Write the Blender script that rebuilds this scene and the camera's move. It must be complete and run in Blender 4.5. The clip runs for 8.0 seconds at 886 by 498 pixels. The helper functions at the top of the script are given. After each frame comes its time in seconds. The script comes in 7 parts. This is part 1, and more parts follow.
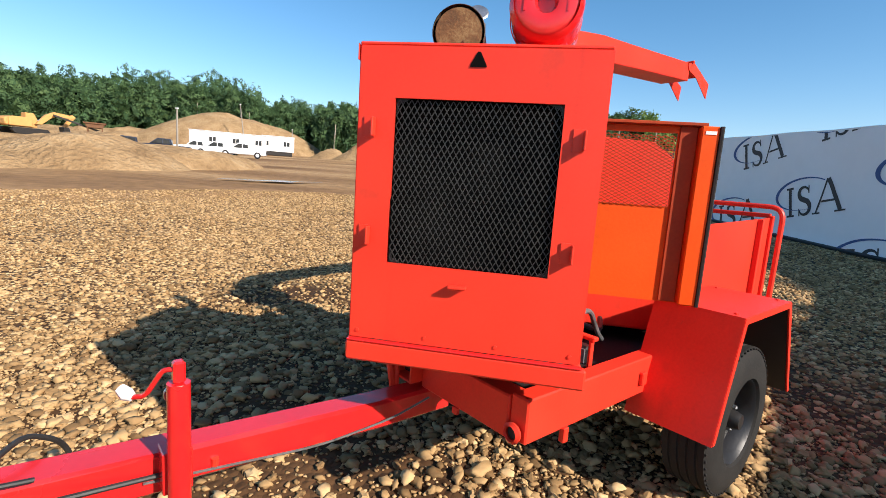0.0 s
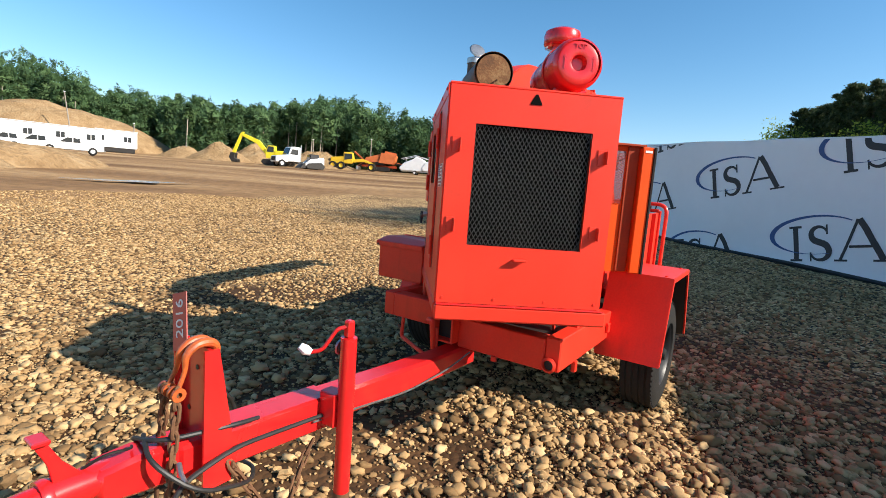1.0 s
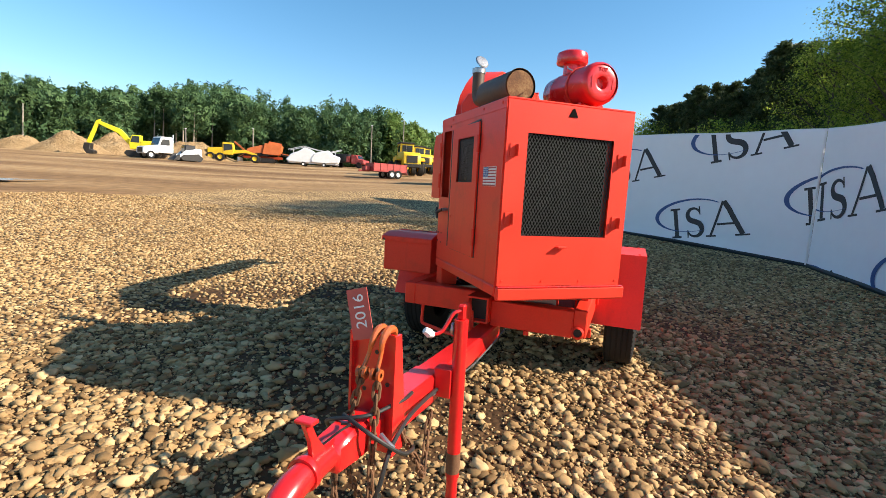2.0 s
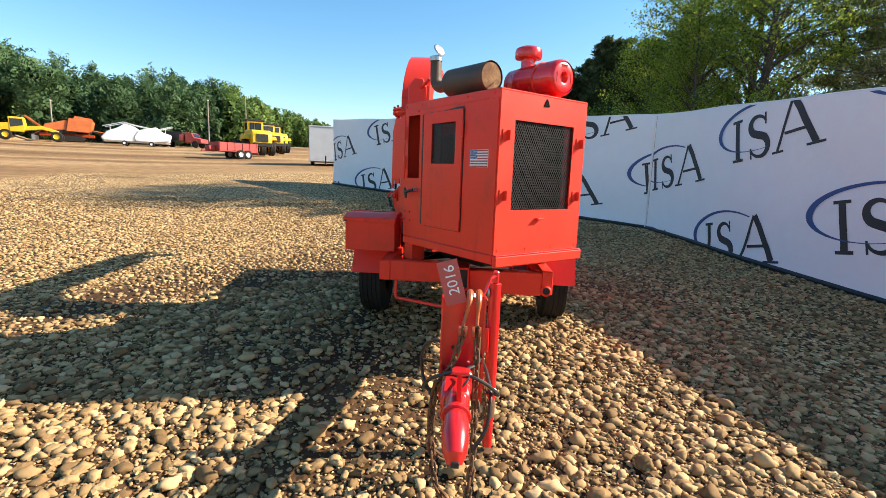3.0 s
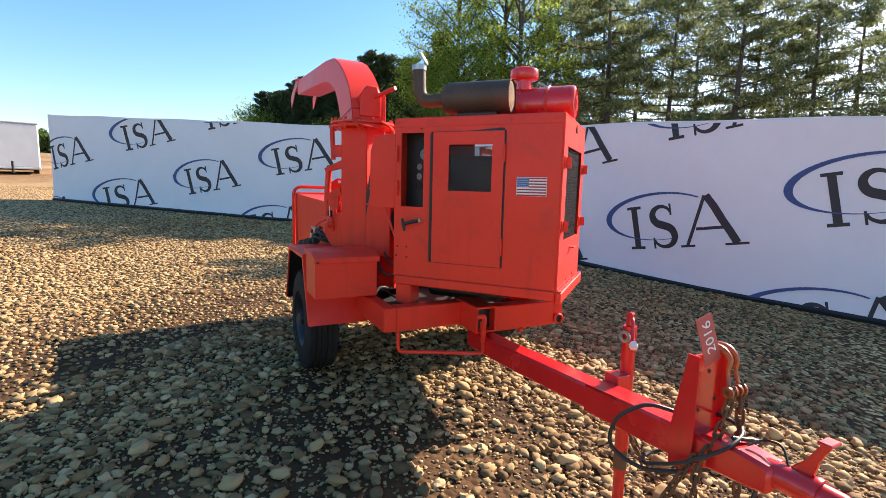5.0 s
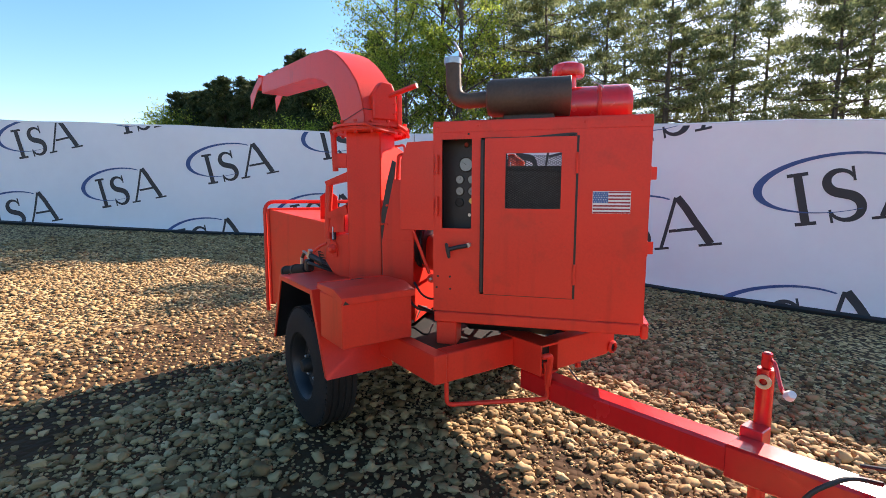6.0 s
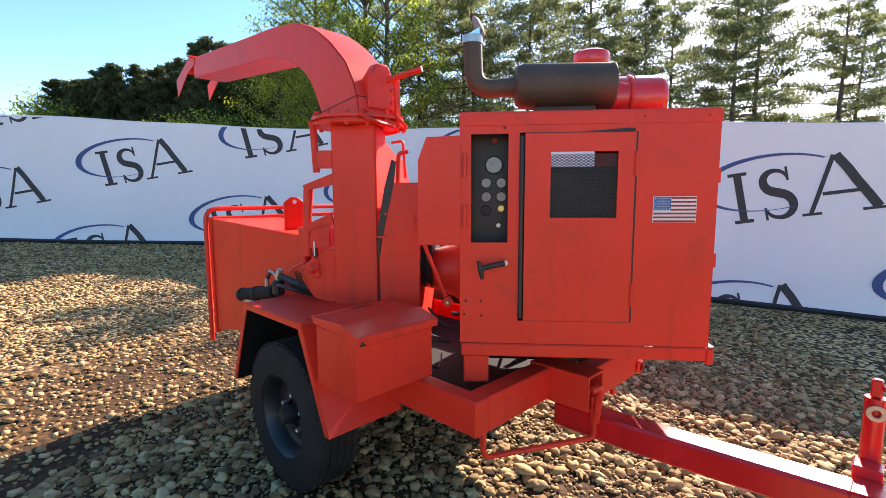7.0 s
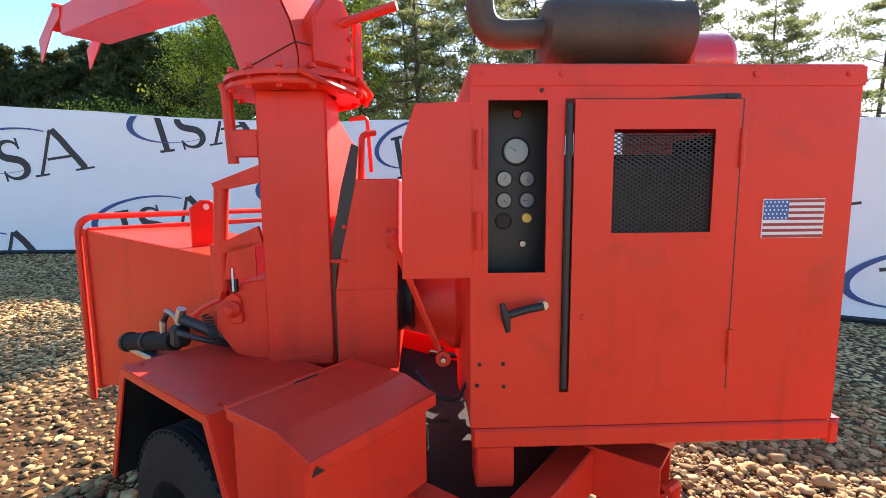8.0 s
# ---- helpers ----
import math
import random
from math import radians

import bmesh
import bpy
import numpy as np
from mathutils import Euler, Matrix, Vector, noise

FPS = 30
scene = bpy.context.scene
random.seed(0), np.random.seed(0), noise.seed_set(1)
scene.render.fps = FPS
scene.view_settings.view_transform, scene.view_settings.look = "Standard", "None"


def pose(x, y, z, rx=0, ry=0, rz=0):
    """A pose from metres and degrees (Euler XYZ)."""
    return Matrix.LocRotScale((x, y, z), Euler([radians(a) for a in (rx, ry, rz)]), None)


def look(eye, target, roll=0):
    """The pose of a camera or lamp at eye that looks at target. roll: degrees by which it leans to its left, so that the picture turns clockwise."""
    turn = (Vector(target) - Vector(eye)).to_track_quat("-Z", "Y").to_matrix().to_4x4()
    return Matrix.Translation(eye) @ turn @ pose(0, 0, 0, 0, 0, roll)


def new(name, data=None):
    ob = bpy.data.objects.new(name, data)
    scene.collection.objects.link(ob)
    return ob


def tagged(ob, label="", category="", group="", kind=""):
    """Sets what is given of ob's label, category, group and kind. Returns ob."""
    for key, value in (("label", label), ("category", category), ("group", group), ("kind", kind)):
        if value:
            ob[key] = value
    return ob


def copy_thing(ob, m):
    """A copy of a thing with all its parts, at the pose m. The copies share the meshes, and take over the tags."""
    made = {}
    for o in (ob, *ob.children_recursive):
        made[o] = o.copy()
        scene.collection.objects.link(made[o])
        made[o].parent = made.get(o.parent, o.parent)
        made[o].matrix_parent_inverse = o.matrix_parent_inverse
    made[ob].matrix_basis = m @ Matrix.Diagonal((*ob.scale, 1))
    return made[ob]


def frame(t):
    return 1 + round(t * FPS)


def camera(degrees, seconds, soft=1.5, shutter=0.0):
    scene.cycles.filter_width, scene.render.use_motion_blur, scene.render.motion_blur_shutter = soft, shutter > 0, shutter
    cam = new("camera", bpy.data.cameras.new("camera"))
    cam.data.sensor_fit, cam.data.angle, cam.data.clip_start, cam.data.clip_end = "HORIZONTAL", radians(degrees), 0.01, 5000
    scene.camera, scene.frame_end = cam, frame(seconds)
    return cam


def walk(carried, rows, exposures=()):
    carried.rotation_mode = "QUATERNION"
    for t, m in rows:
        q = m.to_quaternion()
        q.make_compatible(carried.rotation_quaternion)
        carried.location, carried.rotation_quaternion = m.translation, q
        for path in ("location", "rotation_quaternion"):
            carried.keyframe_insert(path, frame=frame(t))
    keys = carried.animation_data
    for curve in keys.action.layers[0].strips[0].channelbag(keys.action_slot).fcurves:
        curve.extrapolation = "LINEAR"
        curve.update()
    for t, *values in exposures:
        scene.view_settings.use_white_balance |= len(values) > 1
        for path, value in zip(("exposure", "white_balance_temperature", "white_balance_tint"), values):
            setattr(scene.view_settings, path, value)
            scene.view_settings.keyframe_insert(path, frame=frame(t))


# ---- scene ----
cam = camera(85.6, 8.0, soft=0.55)
PATH = [
    (0, (0.197, -1.532, 1.436), (-0.152, 0.416, 1.149), 4.0),
    (0.5, (-0.152, -1.974, 1.423), (-0.223, 0.007, 1.151), 3.9),
    (1, (-0.578, -2.135, 1.379), (-0.387, -0.158, 1.139), 4.3),
    (1.2, (-0.756, -2.162, 1.384), (-0.468, -0.196, 1.153), 4.8),
    (2.3, (-1.722, -2.287, 1.355), (-0.932, -0.47, 1.085), 2.6),
    (2.5, (-1.891, -2.25, 1.34), (-0.984, -0.49, 1.058), 2.6),
    (3, (-2.324, -2.128, 1.348), (-1.157, -0.533, 1.04), 2.1),
    (3.5, (-2.574, -1.767, 1.382), (-1.194, -0.348, 1.097), 1.6),
    (4, (-2.864, -1.4, 1.383), (-1.282, -0.209, 1.104), 1.1),
    (4.5, (-3.004, -0.942, 1.378), (-1.277, 0.026, 1.095), 1.3),
    (4.7, (-3.075, -0.749, 1.402), (-1.307, 0.146, 1.137), 1.4),
    (5.8, (-2.882, 0.204, 1.474), (-0.979, 0.768, 1.228), 0.5),
    (6, (-2.797, 0.35, 1.5), (-0.879, 0.863, 1.264), 0.1),
    (6.5, (-2.641, 0.697, 1.505), (-0.69, 1.074, 1.282), -0.2),
    (7, (-2.428, 0.941, 1.532), (-0.45, 1.113, 1.292), -0.3),
    (7.5, (-2.052, 1.052, 1.557), (-0.065, 1.087, 1.336), -0.4),
    (8, (-1.656, 1.165, 1.54), (0.327, 1.091, 1.291), -0.5),
]
walk(cam, [(t, look(eye, target, roll)) for t, eye, target, roll in PATH],
     exposures=[(0.0, 0.68, 6450, 21), (1.0, 0.74, 6450, 18), (2.5, 1.06, 6800, 17), (4.5, 1.25, 6800, 23), (6.5, 1.4, 6800, 28), (8.0, 1.8, 7000, 27)])

# ---- light ----
SUN_TO = Vector((0.876, -0.482, 0.615)).normalized()      # from the ground to the sun
sun = new("sun", bpy.data.lights.new("sun", "SUN"))
sun.data.energy, sun.data.angle, sun.data.color = 5.0, radians(0.55), (1.0, 0.96, 0.79)
sun.matrix_world = Matrix.Translation((0, 0, 30)) @ SUN_TO.to_track_quat("Z", "Y").to_matrix().to_4x4()
world = bpy.data.worlds.new("sky")
scene.world = world
world.use_nodes = True
wn = world.node_tree.nodes
sky = wn.new("ShaderNodeTexSky")
sky.sky_type, sky.sun_disc = "NISHITA", False
sky.sun_elevation = math.asin(SUN_TO.z)
sky.sun_rotation = math.atan2(SUN_TO.x, SUN_TO.y)
sky.altitude, sky.air_density, sky.dust_density, sky.ozone_density = 300, 1.0, 0.6, 2.0
wn["Background"].inputs[1].default_value = 0.098
clear = wn.new("ShaderNodeHueSaturation")      # a clear summer sky, more cyan than grey
clear.inputs["Hue"].default_value, clear.inputs["Saturation"].default_value, clear.inputs["Value"].default_value = 0.487, 1.28, 1.13
world.node_tree.links.new(sky.outputs[0], clear.inputs["Color"])
world.node_tree.links.new(clear.outputs[0], wn["Background"].inputs[0])


# ---- materials ----
def material(name, colors, rough=0.5, metal=0.0, scale=3.0, fine=60.0, bump=0.15, depth=0.004, spread=0.5, coat=0.0, island=False, per_object=False, stretch=(1, 1, 1)):
    """A surface whose colour wanders between the colours at two scales, with fine relief."""
    m = bpy.data.materials.new(name)
    m.use_nodes = True
    nodes, links = m.node_tree.nodes, m.node_tree.links
    bsdf = nodes["Principled BSDF"]
    geo = nodes.new("ShaderNodeNewGeometry")
    squash = nodes.new("ShaderNodeVectorMath")
    squash.operation = "MULTIPLY"
    squash.inputs[1].default_value = stretch
    links.new(geo.outputs["Position"], squash.inputs[0])
    large, small = nodes.new("ShaderNodeTexNoise"), nodes.new("ShaderNodeTexNoise")
    large.inputs["Scale"].default_value, small.inputs["Scale"].default_value = scale, fine
    large.inputs["Detail"].default_value, small.inputs["Detail"].default_value = 5, 4
    for n in (large, small):
        links.new(squash.outputs[0], n.inputs["Vector"])
    mix = nodes.new("ShaderNodeMath")
    mix.operation = "MULTIPLY_ADD"
    mix.inputs[1].default_value = 0.35
    links.new(small.outputs["Fac"], mix.inputs[0])
    add = nodes.new("ShaderNodeMath")
    add.operation = "MULTIPLY"
    add.inputs[1].default_value = 0.65
    links.new(large.outputs["Fac"], add.inputs[0])
    links.new(add.outputs[0], mix.inputs[2])
    value = mix.outputs[0]
    ramp = nodes.new("ShaderNodeValToRGB")
    el = ramp.color_ramp.elements
    low, high = 0.5 - spread / 2, 0.5 + spread / 2
    if island or per_object:
        if island:
            rnd = geo.outputs["Random Per Island"]
        else:
            rnd = nodes.new("ShaderNodeObjectInfo").outputs["Random"]
        blend = nodes.new("ShaderNodeMath")
        blend.operation = "MULTIPLY_ADD"
        blend.inputs[1].default_value = 0.75
        links.new(rnd, blend.inputs[0])
        soft = nodes.new("ShaderNodeMath")
        soft.operation = "MULTIPLY"
        soft.inputs[1].default_value = 0.25
        links.new(value, soft.inputs[0])
        links.new(soft.outputs[0], blend.inputs[2])
        value, low, high = blend.outputs[0], 0.05, 0.95
    while len(el) < len(colors):
        el.new(0.5)
    for n, c in enumerate(colors):
        el[n].position = low + (high - low) * n / max(1, len(colors) - 1)
        el[n].color = (*c, 1)
    links.new(value, ramp.inputs[0])
    links.new(ramp.outputs[0], bsdf.inputs["Base Color"])
    shine = nodes.new("ShaderNodeMapRange")
    shine.inputs["To Min"].default_value, shine.inputs["To Max"].default_value = max(0.02, rough - 0.1), min(1, rough + 0.12)
    links.new(large.outputs["Fac"], shine.inputs["Value"])
    links.new(shine.outputs[0], bsdf.inputs["Roughness"])
    bsdf.inputs["Metallic"].default_value = metal
    bsdf.inputs["Coat Weight"].default_value = coat
    bsdf.inputs["Coat Roughness"].default_value = 0.15
    if bump:
        relief = nodes.new("ShaderNodeBump")
        relief.inputs["Strength"].default_value, relief.inputs["Distance"].default_value = bump, depth
        links.new(small.outputs["Fac"], relief.inputs["Height"])
        links.new(relief.outputs[0], bsdf.inputs["Normal"])
    return m


RED = material("red_paint", [(0.68, 0.03, 0.014), (0.79, 0.039, 0.017), (0.83, 0.047, 0.021)], 0.42, scale=2.2, fine=90, bump=0.12, depth=0.002, coat=0.08)
GLOSS_RED = material("glossy_red_paint", [(0.62, 0.013, 0.013), (0.74, 0.017, 0.016)], 0.24, scale=4, fine=50, bump=0.1, depth=0.002, coat=0.55)
ORANGE = material("orange_primer", [(0.62, 0.062, 0.003), (0.82, 0.092, 0.004)], 0.5, scale=3, fine=70)
ORANGE_DARK = material("dark_orange_brown", [(0.24, 0.03, 0.01), (0.42, 0.058, 0.014)], 0.6, scale=6, fine=70)
PLANT_ORANGE = material("faded_machine_orange", [(0.5, 0.11, 0.025), (0.66, 0.18, 0.05)], 0.55, scale=1.5, fine=12, bump=0.05)
HOOK_ORANGE = material("worn_orange_enamel", [(0.12, 0.045, 0.025), (0.45, 0.09, 0.02), (0.72, 0.14, 0.02)], 0.4, scale=14, fine=120, coat=0.3)
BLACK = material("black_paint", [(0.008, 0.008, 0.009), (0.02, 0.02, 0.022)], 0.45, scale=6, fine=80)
DARK = material("dark_greasy_steel", [(0.012, 0.011, 0.01), (0.045, 0.04, 0.036)], 0.55, metal=0.4, scale=9, fine=60)
GRILLE = material("worn_grey_expanded_steel", [(0.018, 0.018, 0.019), (0.06, 0.06, 0.06)], 0.45, metal=0.1, scale=20, fine=90)
RUBBER = material("tyre_rubber", [(0.013, 0.013, 0.013), (0.034, 0.031, 0.028)], 0.75, scale=7, fine=90, bump=0.3)
HOSE = material("black_rubber_hose", [(0.01, 0.01, 0.01), (0.03, 0.03, 0.03)], 0.5, scale=10, fine=90)
STEEL = material("worn_bare_steel", [(0.3, 0.29, 0.28), (0.6, 0.6, 0.6)], 0.35, metal=0.9, scale=12, fine=90)
CHROME = material("polished_steel", [(0.6, 0.62, 0.65), (0.75, 0.76, 0.78)], 0.18, metal=1.0, scale=10, fine=60, bump=0.05)
RUST = material("rusty_steel", [(0.05, 0.022, 0.012), (0.16, 0.075, 0.035), (0.22, 0.11, 0.05)], 0.85, metal=0.2, scale=9, fine=90, bump=0.4)
RUST_FACE = material("rusted_muffler_end", [(0.05, 0.02, 0.008), (0.16, 0.075, 0.028), (0.33, 0.21, 0.095)], 0.9, scale=14, fine=110, bump=0.4)
SOOT = material("brown_heat_stained_steel", [(0.05, 0.032, 0.022), (0.12, 0.078, 0.052)], 0.6, metal=0.2, scale=5, fine=70, bump=0.2)
WHITE = material("white_paint", [(0.7, 0.7, 0.69), (0.82, 0.82, 0.81)], 0.45, scale=2, fine=40, bump=0.05)
GLASS_DIAL = material("dial_face", [(0.16, 0.19, 0.21), (0.26, 0.29, 0.31)], 0.2, scale=10, fine=60, bump=0.02, coat=0.6)
BRASS = material("brass", [(0.5, 0.36, 0.12), (0.65, 0.48, 0.18)], 0.3, metal=0.9, scale=12)
BANNER = material("white_banner_vinyl", [(0.74, 0.76, 0.8), (0.82, 0.83, 0.86)], 0.55, scale=0.9, fine=4, bump=0.25, depth=0.03)
LOGO_DARK = material("charcoal_print", [(0.018, 0.019, 0.024), (0.03, 0.031, 0.037)], 0.55, scale=4, fine=30, bump=0.05)
LOGO_BLUE = material("blue_print", [(0.02, 0.065, 0.2), (0.035, 0.09, 0.26)], 0.55, scale=4, fine=30, bump=0.05)
FLAG_RED = material("flag_red", [(0.3, 0.02, 0.03), (0.38, 0.03, 0.04)], 0.4, scale=20)
FLAG_BLUE = material("flag_blue", [(0.02, 0.09, 0.28), (0.03, 0.13, 0.36)], 0.4, scale=20)
STONE_COLOURS = [(0.11, 0.06, 0.027), (0.21, 0.125, 0.055), (0.31, 0.19, 0.085), (0.4, 0.252, 0.115), (0.49, 0.32, 0.152), (0.63, 0.44, 0.238)]
STONES = material("river_stones", STONE_COLOURS, 0.8, scale=25, fine=160, bump=0.35, depth=0.002, island=True)
STONE_ONE = material("river_stone", STONE_COLOURS, 0.8, scale=25, fine=160, bump=0.35, depth=0.002, per_object=True)
SAND = material("sandy_soil", [(0.17, 0.1, 0.047), (0.31, 0.2, 0.1), (0.43, 0.305, 0.17)], 0.95, scale=0.6, fine=4, bump=0.9, depth=0.3)
LEAF = material("broad_leaves", [(0.08, 0.14, 0.022), (0.26, 0.36, 0.05), (0.48, 0.54, 0.1)], 0.55, scale=0.4, fine=6, bump=0, island=True)
YOUNG_NEEDLE = material("dark_pine_needles", [(0.03, 0.05, 0.02), (0.06, 0.09, 0.034), (0.11, 0.14, 0.055)], 0.6, scale=0.4, fine=6, bump=0, island=True)
NEEDLE = material("pine_needles", [(0.09, 0.12, 0.055), (0.18, 0.22, 0.095), (0.31, 0.34, 0.16)], 0.6, scale=0.4, fine=6, bump=0, island=True)
# lighter copy of the far foliage, the hillside's sunny look put into its colour
HILL_LEAF = material("sunlit_tint_foliage", [(0.07, 0.13, 0.03), (0.13, 0.21, 0.05), (0.2, 0.28, 0.07)], 0.7, scale=0.06, fine=0.8, bump=0, island=True)
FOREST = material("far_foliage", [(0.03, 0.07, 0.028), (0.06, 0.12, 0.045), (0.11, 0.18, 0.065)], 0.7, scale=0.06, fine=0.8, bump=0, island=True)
BARK = material("bark", [(0.05, 0.04, 0.032), (0.14, 0.11, 0.085)], 0.9, scale=4, fine=30, bump=0.6, depth=0.02, stretch=(1, 1, 0.25))
TAN_YELLOW = material("faded_machine_yellow", [(0.5, 0.25, 0.07), (0.62, 0.32, 0.1)], 0.6, scale=1.5, fine=12, bump=0.05)
PALE_BARK = material("pale_bark", [(0.2, 0.17, 0.13), (0.42, 0.37, 0.3)], 0.9, scale=0.5, fine=4, bump=0.3, depth=0.02)
GREY_WIRE = material("grey_wire", [(0.05, 0.05, 0.05), (0.16, 0.16, 0.16)], 0.3, scale=20, fine=90)
YELLOW = material("machine_yellow", [(0.62, 0.36, 0.01), (0.78, 0.5, 0.02)], 0.5, scale=1.5, fine=12, bump=0.05)
LIME_YELLOW = material("bright_yellow_paint", [(0.66, 0.52, 0.01), (0.8, 0.66, 0.02)], 0.5, scale=1.5, fine=12, bump=0.05)
GLASS = material("dark_window_glass", [(0.01, 0.012, 0.014), (0.03, 0.035, 0.04)], 0.08, scale=2, fine=10, bump=0)
ALU = material("dull_aluminium", [(0.55, 0.56, 0.57), (0.72, 0.73, 0.74)], 0.4, metal=0.3, scale=2, fine=10, bump=0.05)
TRAILER_RED = material("dull_red_paint", [(0.3, 0.03, 0.025), (0.42, 0.05, 0.04)], 0.5, scale=2, fine=12, bump=0.05)
NAVY = material("dark_blue_paint", [(0.01, 0.015, 0.03), (0.03, 0.04, 0.07)], 0.3, scale=2, fine=12, bump=0)
WOOD = material("grey_wood", [(0.2, 0.17, 0.14), (0.34, 0.3, 0.25)], 0.85, scale=3, fine=20, stretch=(1, 1, 0.2))
# pale base colour stands in for bright sky mirrored in the puddle
WATER = material("pale_mirror_water", [(0.34, 0.3, 0.24), (0.42, 0.38, 0.32)], 0.2, scale=2, fine=22, bump=0.5, depth=0.04)
for painted, gloss in ((RED, 0.3), (GLOSS_RED, 0.5), (ORANGE, 0.2), (ORANGE_DARK, 0.2)):
    painted.node_tree.nodes["Principled BSDF"].inputs["Specular IOR Level"].default_value = gloss
for mineral in (STONES, STONE_ONE, SAND, RUBBER):
    mineral.node_tree.nodes["Principled BSDF"].inputs["Specular IOR Level"].default_value = 0.15
for leafy in (LEAF, NEEDLE, YOUNG_NEEDLE, FOREST, HILL_LEAF):
    b = leafy.node_tree.nodes["Principled BSDF"]
    b.inputs["Subsurface Weight"].default_value = 0.0
    b.inputs["Specular IOR Level"].default_value = 0.25


def translucent(m, share):
    nodes, links = m.node_tree.nodes, m.node_tree.links
    out, bsdf = nodes["Material Output"], nodes["Principled BSDF"]
    glow, mix = nodes.new("ShaderNodeBsdfTranslucent"), nodes.new("ShaderNodeMixShader")
    mix.inputs[0].default_value = share
    colour = bsdf.inputs["Base Color"].links[0].from_socket
    links.new(colour, glow.inputs["Color"])
    links.new(bsdf.outputs[0], mix.inputs[1])
    links.new(glow.outputs[0], mix.inputs[2])
    links.new(mix.outputs[0], out.inputs["Surface"])


def weathered(m, amount):
    """Faded blotches, dark run-off streaks and small chips over the paint."""
    nodes, links = m.node_tree.nodes, m.node_tree.links
    bsdf = nodes["Principled BSDF"]
    geo = nodes.new("ShaderNodeNewGeometry")
    colour = bsdf.inputs["Base Color"].links[0].from_socket
    for scale, stretch, detail, low, high, most, tint in ((1.6, (1, 1, 1), 8, 0.5, 0.78, 0.5, (0.5, 0.07, 0.035)), (1.0, (11, 11, 0.9), 6, 0.57, 0.78, 0.5, (0.26, 0.02, 0.012)),
                                                      (7.0, (1, 1, 1), 9, 0.6, 0.72, 0.4, (0.36, 0.04, 0.022)), (60.0, (1, 1, 1), 3, 0.71, 0.75, 0.35, (0.3, 0.06, 0.04))):
        move, tex, curve, mix = nodes.new("ShaderNodeVectorMath"), nodes.new("ShaderNodeTexNoise"), nodes.new("ShaderNodeMapRange"), nodes.new("ShaderNodeMix")
        move.operation, mix.data_type = "MULTIPLY", "RGBA"
        move.inputs[1].default_value = stretch
        links.new(geo.outputs["Position"], move.inputs[0])
        links.new(move.outputs[0], tex.inputs["Vector"])
        tex.inputs["Scale"].default_value, tex.inputs["Detail"].default_value = scale, detail
        curve.inputs["From Min"].default_value, curve.inputs["From Max"].default_value, curve.inputs["To Max"].default_value = low, high, most * amount
        links.new(tex.outputs["Fac"], curve.inputs["Value"])
        links.new(curve.outputs[0], mix.inputs["Factor"])
        links.new(colour, mix.inputs["A"])
        mix.inputs["B"].default_value = (*tint, 1)
        colour = mix.outputs["Result"]
    links.new(colour, bsdf.inputs["Base Color"])


weathered(RED, 0.6)
weathered(GLOSS_RED, 0.5)
translucent(LEAF, 0.7)
translucent(NEEDLE, 0.6)
translucent(YOUNG_NEEDLE, 0.35)
translucent(FOREST, 0.25)
translucent(HILL_LEAF, 0.3)


def sprayed(m, scale, cover):
    """Breaks large leaf faces up into sprays of small leaves with gaps between them."""
    nodes, links = m.node_tree.nodes, m.node_tree.links
    out = nodes["Material Output"]
    whole = out.inputs["Surface"].links[0].from_socket
    geo, cells, step = nodes.new("ShaderNodeNewGeometry"), nodes.new("ShaderNodeTexVoronoi"), nodes.new("ShaderNodeMath")
    clear, mix = nodes.new("ShaderNodeBsdfTransparent"), nodes.new("ShaderNodeMixShader")
    cells.inputs["Scale"].default_value = scale
    links.new(geo.outputs["Position"], cells.inputs["Vector"])
    step.operation = "LESS_THAN"
    step.inputs[1].default_value = cover
    links.new(cells.outputs["Distance"], step.inputs[0])
    links.new(step.outputs[0], mix.inputs[0])
    links.new(clear.outputs[0], mix.inputs[1])
    links.new(whole, mix.inputs[2])
    links.new(mix.outputs[0], out.inputs["Surface"])


sprayed(FOREST, 2.6, 0.5)
sprayed(HILL_LEAF, 2.0, 0.5)


